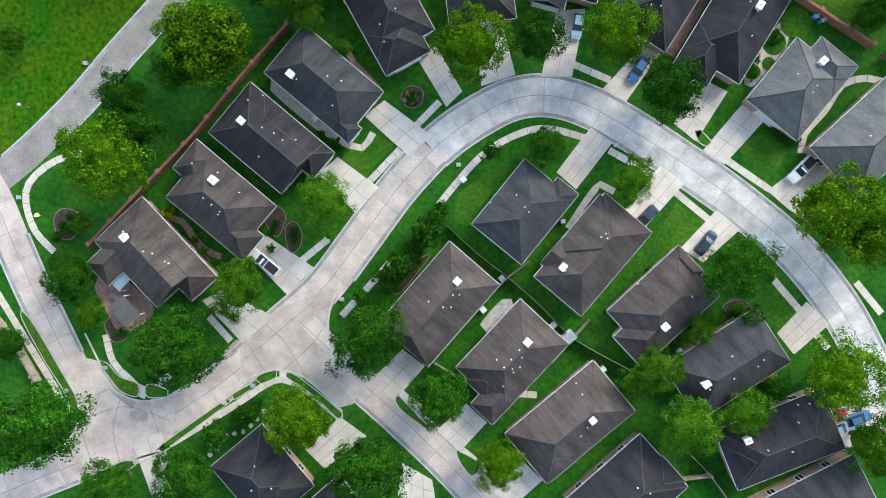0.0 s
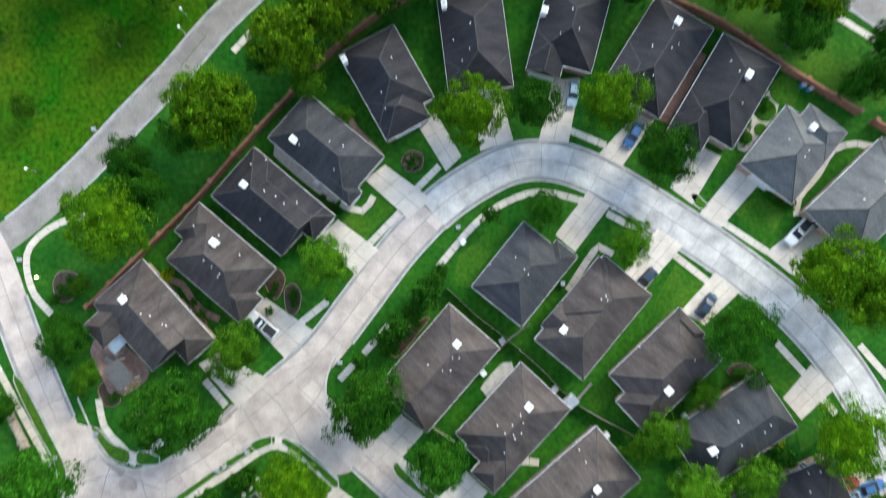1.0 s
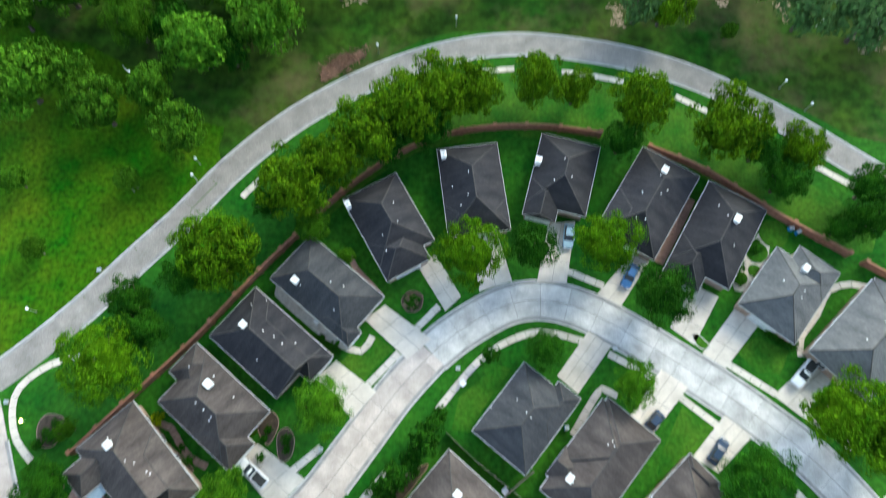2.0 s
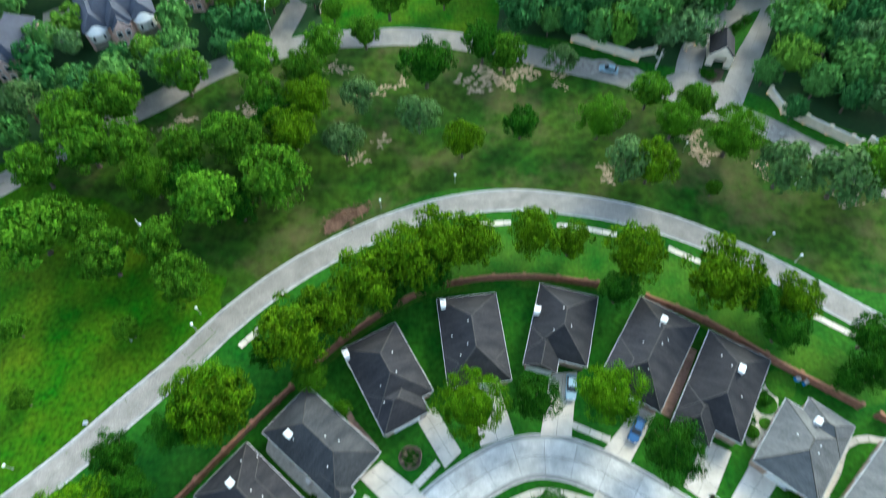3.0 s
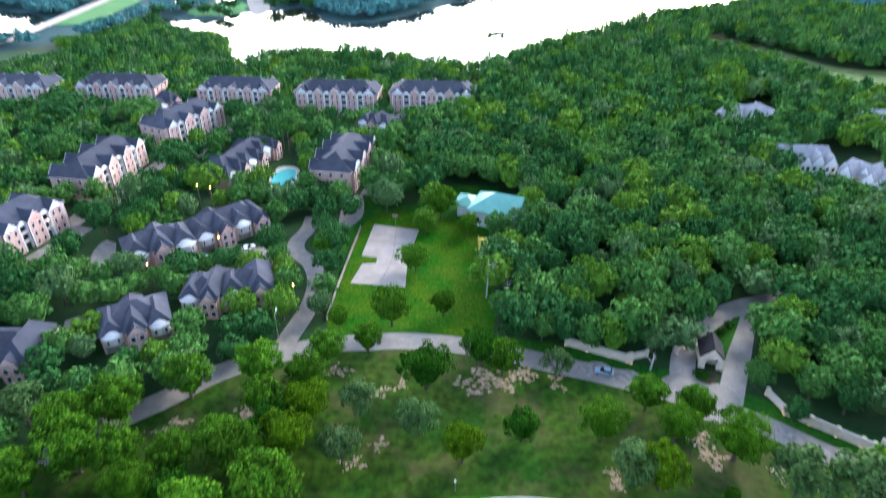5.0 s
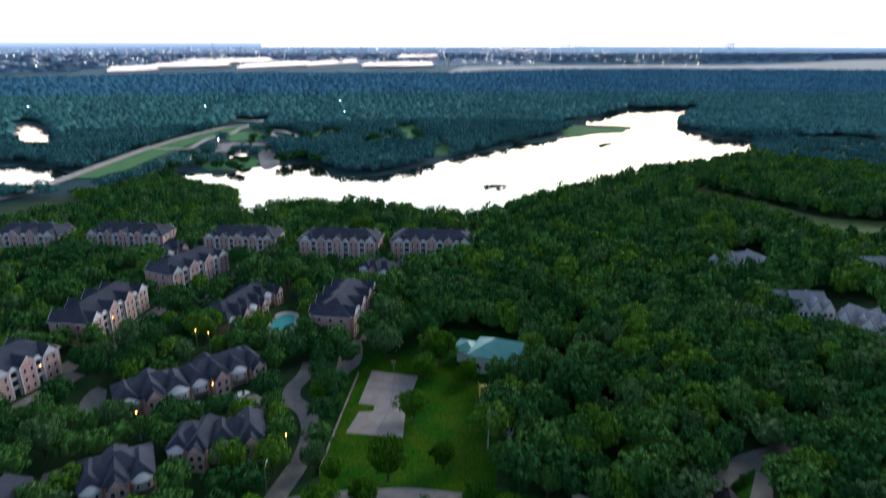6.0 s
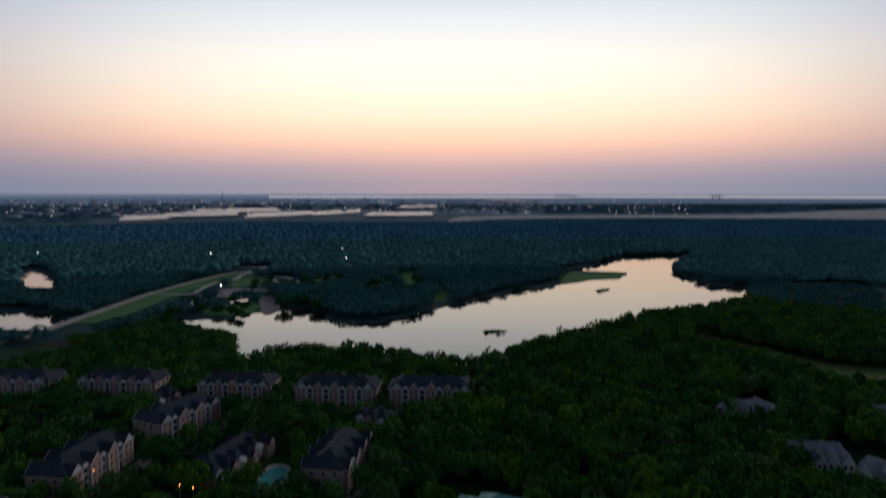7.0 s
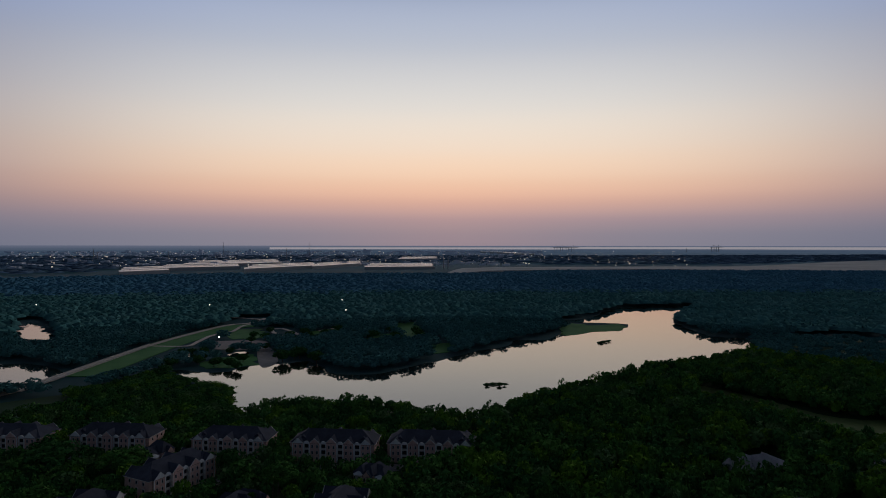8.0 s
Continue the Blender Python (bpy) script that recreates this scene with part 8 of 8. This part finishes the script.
# ---------------------------------------------------------------- small things
def post_lamp(p, lit=False, height=2.4):
    ob = thing("street_lamp", Matrix.Translation((*p, 0)), "white globe lamp on a slim post" + (", lit" if lit else ""), "street lamp", "park lamps")
    part("post", tube(bmesh.new(), (0, 0, 0), (0, 0, height), 0.07, 0.05, 8), METAL, ob)
    part("base", tube(bmesh.new(), (0, 0, 0), (0, 0, 0.4), 0.16, 0.12, 8), METAL, ob)
    g = bmesh.new()
    bmesh.ops.create_icosphere(g, subdivisions=2, radius=0.28, matrix=Matrix.Translation((0, 0, height + 0.24)))
    part("globe", g, LAMP_WHITE if lit else WHITE, ob)


for p in [(-12.8, 72.9), (2.4, 79.3), (-45.0, 48.9), (-45.2, 45.7)] + [(68.5, 60.2), (64.5, 65.1), (-56.4, 43.5)] + [(73.9, 78.9), (52.2, 88.1)] + [(-69.9, 21.2), (-71.4, 31.2)]:
    post_lamp(p)


def cobra_lamp(p, turn):
    ob = thing("street_lamp", pose(*p, 0, 0, 0, turn), "tall grey street lamp with a bent arm", "street lamp", "road lamps")
    part("pole", tube(bmesh.new(), (0, 0, 0), (0, 0, 7.5), 0.11, 0.07, 8), METAL, ob)
    part("arm", tube(bmesh.new(), (0, 0, 7.4), (1.9, 0, 7.9), 0.05, 0.04, 6), METAL, ob)
    part("lantern", box(bmesh.new(), 1.8, 2.5, -0.14, 0.14, 7.8, 7.98), WHITE, ob)


for p, a in (((-67.2, -31.8), 10), ((68.5, -1.1), 180), ((-58.1, 64.8), -40), ((-42.9, 125.6), 90)):
    cobra_lamp(p, a)

garden_lamp = thing("garden_lamp", Matrix.Translation((*(-68.2, 3.1), 0)), "small lit garden lamp by the footpath", "lamp")
part("stake", tube(bmesh.new(), (0, 0, 0), (0, 0, 0.9), 0.05, 0.05, 6), METAL, garden_lamp)
gl = bmesh.new()
bmesh.ops.create_icosphere(gl, subdivisions=2, radius=0.28, matrix=Matrix.Translation((0, 0, 1.1)))
part("lantern", gl, glowing("garden_lamp_glow", (1.0, 0.62, 0.2), 1.2), garden_lamp)


def crate(p, w, d, h, mat, name, label, category, turn=0.0):
    ob = thing(name, pose(*p, 0, 0, 0, turn), label, category)
    part("body", box(bmesh.new(), -w / 2, w / 2, -d / 2, d / 2, 0, h), mat, ob)
    part("lid", box(bmesh.new(), -w / 2 - 0.04, w / 2 + 0.04, -d / 2 - 0.04, d / 2 + 0.04, h, h + 0.07), METAL if mat is not METAL else WHITE, ob)


for p in [(-60.2, 28.6), (-19.7, -1.2), (2.4, 11.7), (-32.4, -25.7), (-37.3, -28.6), (-57.5, -22.7), (-64.2, -26.7), (-71.7, 6.1), (-17.3, -11.0), (28.8, 15.0)]:
    crate(p, 0.7, 0.55, 0.4, STAIN, "utility_box", "grey concrete utility box in the verge", "utility box")
for p in [(9.7, -7.4), (6.6, -12.7), (21.6, -17.3), (18.4, -15.3), (26.8, -22.7), (14.6, -24.4), (39.7, -19.6), (3.2, 9.2), (-21.5, 19.4), (50.0, -41.8), (38.8, -28.7)]:
    crate(p, 0.85, 0.85, 0.8, METAL, "air_conditioner", "grey air conditioner unit beside a house", "air conditioner", 40)
crate((19.9, 2.2), 0.6, 0.6, 1.0, BLUE, "bin", "blue wheeled bin beside a house", "bin")
crate((61.7, 36.3), 0.8, 0.6, 1.0, BLUE, "bin", "blue wheeled bin by the garden wall", "bin")
crate((62.9, 35.7), 0.8, 0.6, 1.0, BLUE, "bin", "blue wheeled bin by the garden wall", "bin", 30)
crate((21.0, -17.1), 1.8, 1.5, 2.0, WHITE, "garden_shed", "small white garden shed at the fence corner", "shed", 40)
crate((-55.6, -10.6), 1.4, 0.7, 0.75, TIMBER, "patio_table", "brown wooden patio table", "table", 150)
arbour = thing("pergola", pose(*(-53.1, -12.8), 0, 0, 0, 130), "grey canopy over the patio", "pergola")
part("canopy", box(bmesh.new(), -2.2, 2.2, -1.6, 1.6, 2.4, 2.5), ROOFS[3], arbour)
for x in (-2, 2):
    for y in (-1.4, 1.4):
        part("post", box(bmesh.new(), x - 0.07, x + 0.07, y - 0.07, y + 0.07, 0, 2.4), WHITE, arbour)
grove([(-46.2, 3.5, 0.9, 1.6), (-30.7, 1.4, 0.8, 1.2)], "yellow", "small yellow-green shrub in a bed", "garden shrubs", "shrub")
grove([(-65.0, -0.6, 1.3, 1.6), (-63.0, 0.8, 1.3, 1.8), (-25.3, -0.1, 0.9, 1.0), (-5.4, 22.9, 1.6, 0.9), (51.5, 29.2, 1.1, 1.4), (54.8, 33.0, 1.6, 1.0), (51.2, 26.9, 1.2, 1.0), (56.8, 17.0, 1.5, 1.6), (58.7, 17.7, 1.3, 1.5), (50.5, -15.1, 1.7, 1.8), (48.7, -12.7, 1.5, 1.6), (-34.8, -30.5, 1.3, 1.6), (-31.5, -28.6, 1.2, 1.5), (-40.4, -2.9, 0.9, 1.2), (-41.9, -1.0, 0.8, 1.0), (-27.0, 8.0, 1.2, 1.6), (-21.4, 5.6, 1.4, 1.8), (-29.1, -2.4, 0.9, 1.2), (-54.4, -16.8, 1.1, 1.2)], "shrub", "low clipped green garden shrub", "garden shrubs", "shrub")

# stepping stones beside the corner garden
stones = thing("stepping_stones", Matrix(), "curving line of pale stepping stones", "stepping stones")
for x, y in smooth([(-41.0, -38.3), (-38.6, -36.7), (-37.1, -34.4), (-34.2, -33.7), (-31.8, -31.5), (-30.6, -30.1)], 1.25):
    b = prism(bmesh.new(), [(x + math.cos(a) * random.uniform(0.35, 0.5), y + math.sin(a) * random.uniform(0.35, 0.5)) for a in np.linspace(0, math.tau, 8)[:-1]], 0, 0.08)
    part("stone", b, FLAGSTONE, stones)

# lit entrance lamps on the apartments
for p, z in (((3.6, 302.1), 3.0), ((-117.0, 324.2), 4.5), ((-38.5, 177.2), 3.5), ((-89.3, 214.8), 2.5), ((-132.0, 228.4), 5.0), ((-137.3, 188.6), 4.0), ((-226.0, 338.4), 5.0)):
    ob = thing("wall_lamp", Matrix.Translation((*p, 0)), "glowing orange lantern on a post by an apartment door", "lamp", "apartment lanterns")
    part("post", tube(bmesh.new(), (0, 0, 0), (0, 0, z), 0.07, 0.05, 6), METAL, ob)
    g = bmesh.new()
    bmesh.ops.create_icosphere(g, subdivisions=1, radius=0.35, matrix=Matrix.Translation((0, 0, z + 0.3)))
    part("lantern", g, LAMP_ORANGE, ob)

awning = thing("awning", Matrix(), "pale blue metal awning over the patio door", "awning")
quad = [(-55.4, -7.8), (-53.3, -5.9), (-51.6, -7.3), (-53.7, -9.5)]
aw = bmesh.new()
prism(aw, quad, 2.62, 2.7)
part("sheet", aw, material("pale_blue_metal", (0.22, 0.30, 0.38), (0.30, 0.38, 0.46), 1.0, 0.4, gloss=0.5), awning)
for x, y in quad:
    part("post", box(bmesh.new(), x - 0.05, x + 0.05, y - 0.05, y + 0.05, 0, 2.64), WHITE, awning)
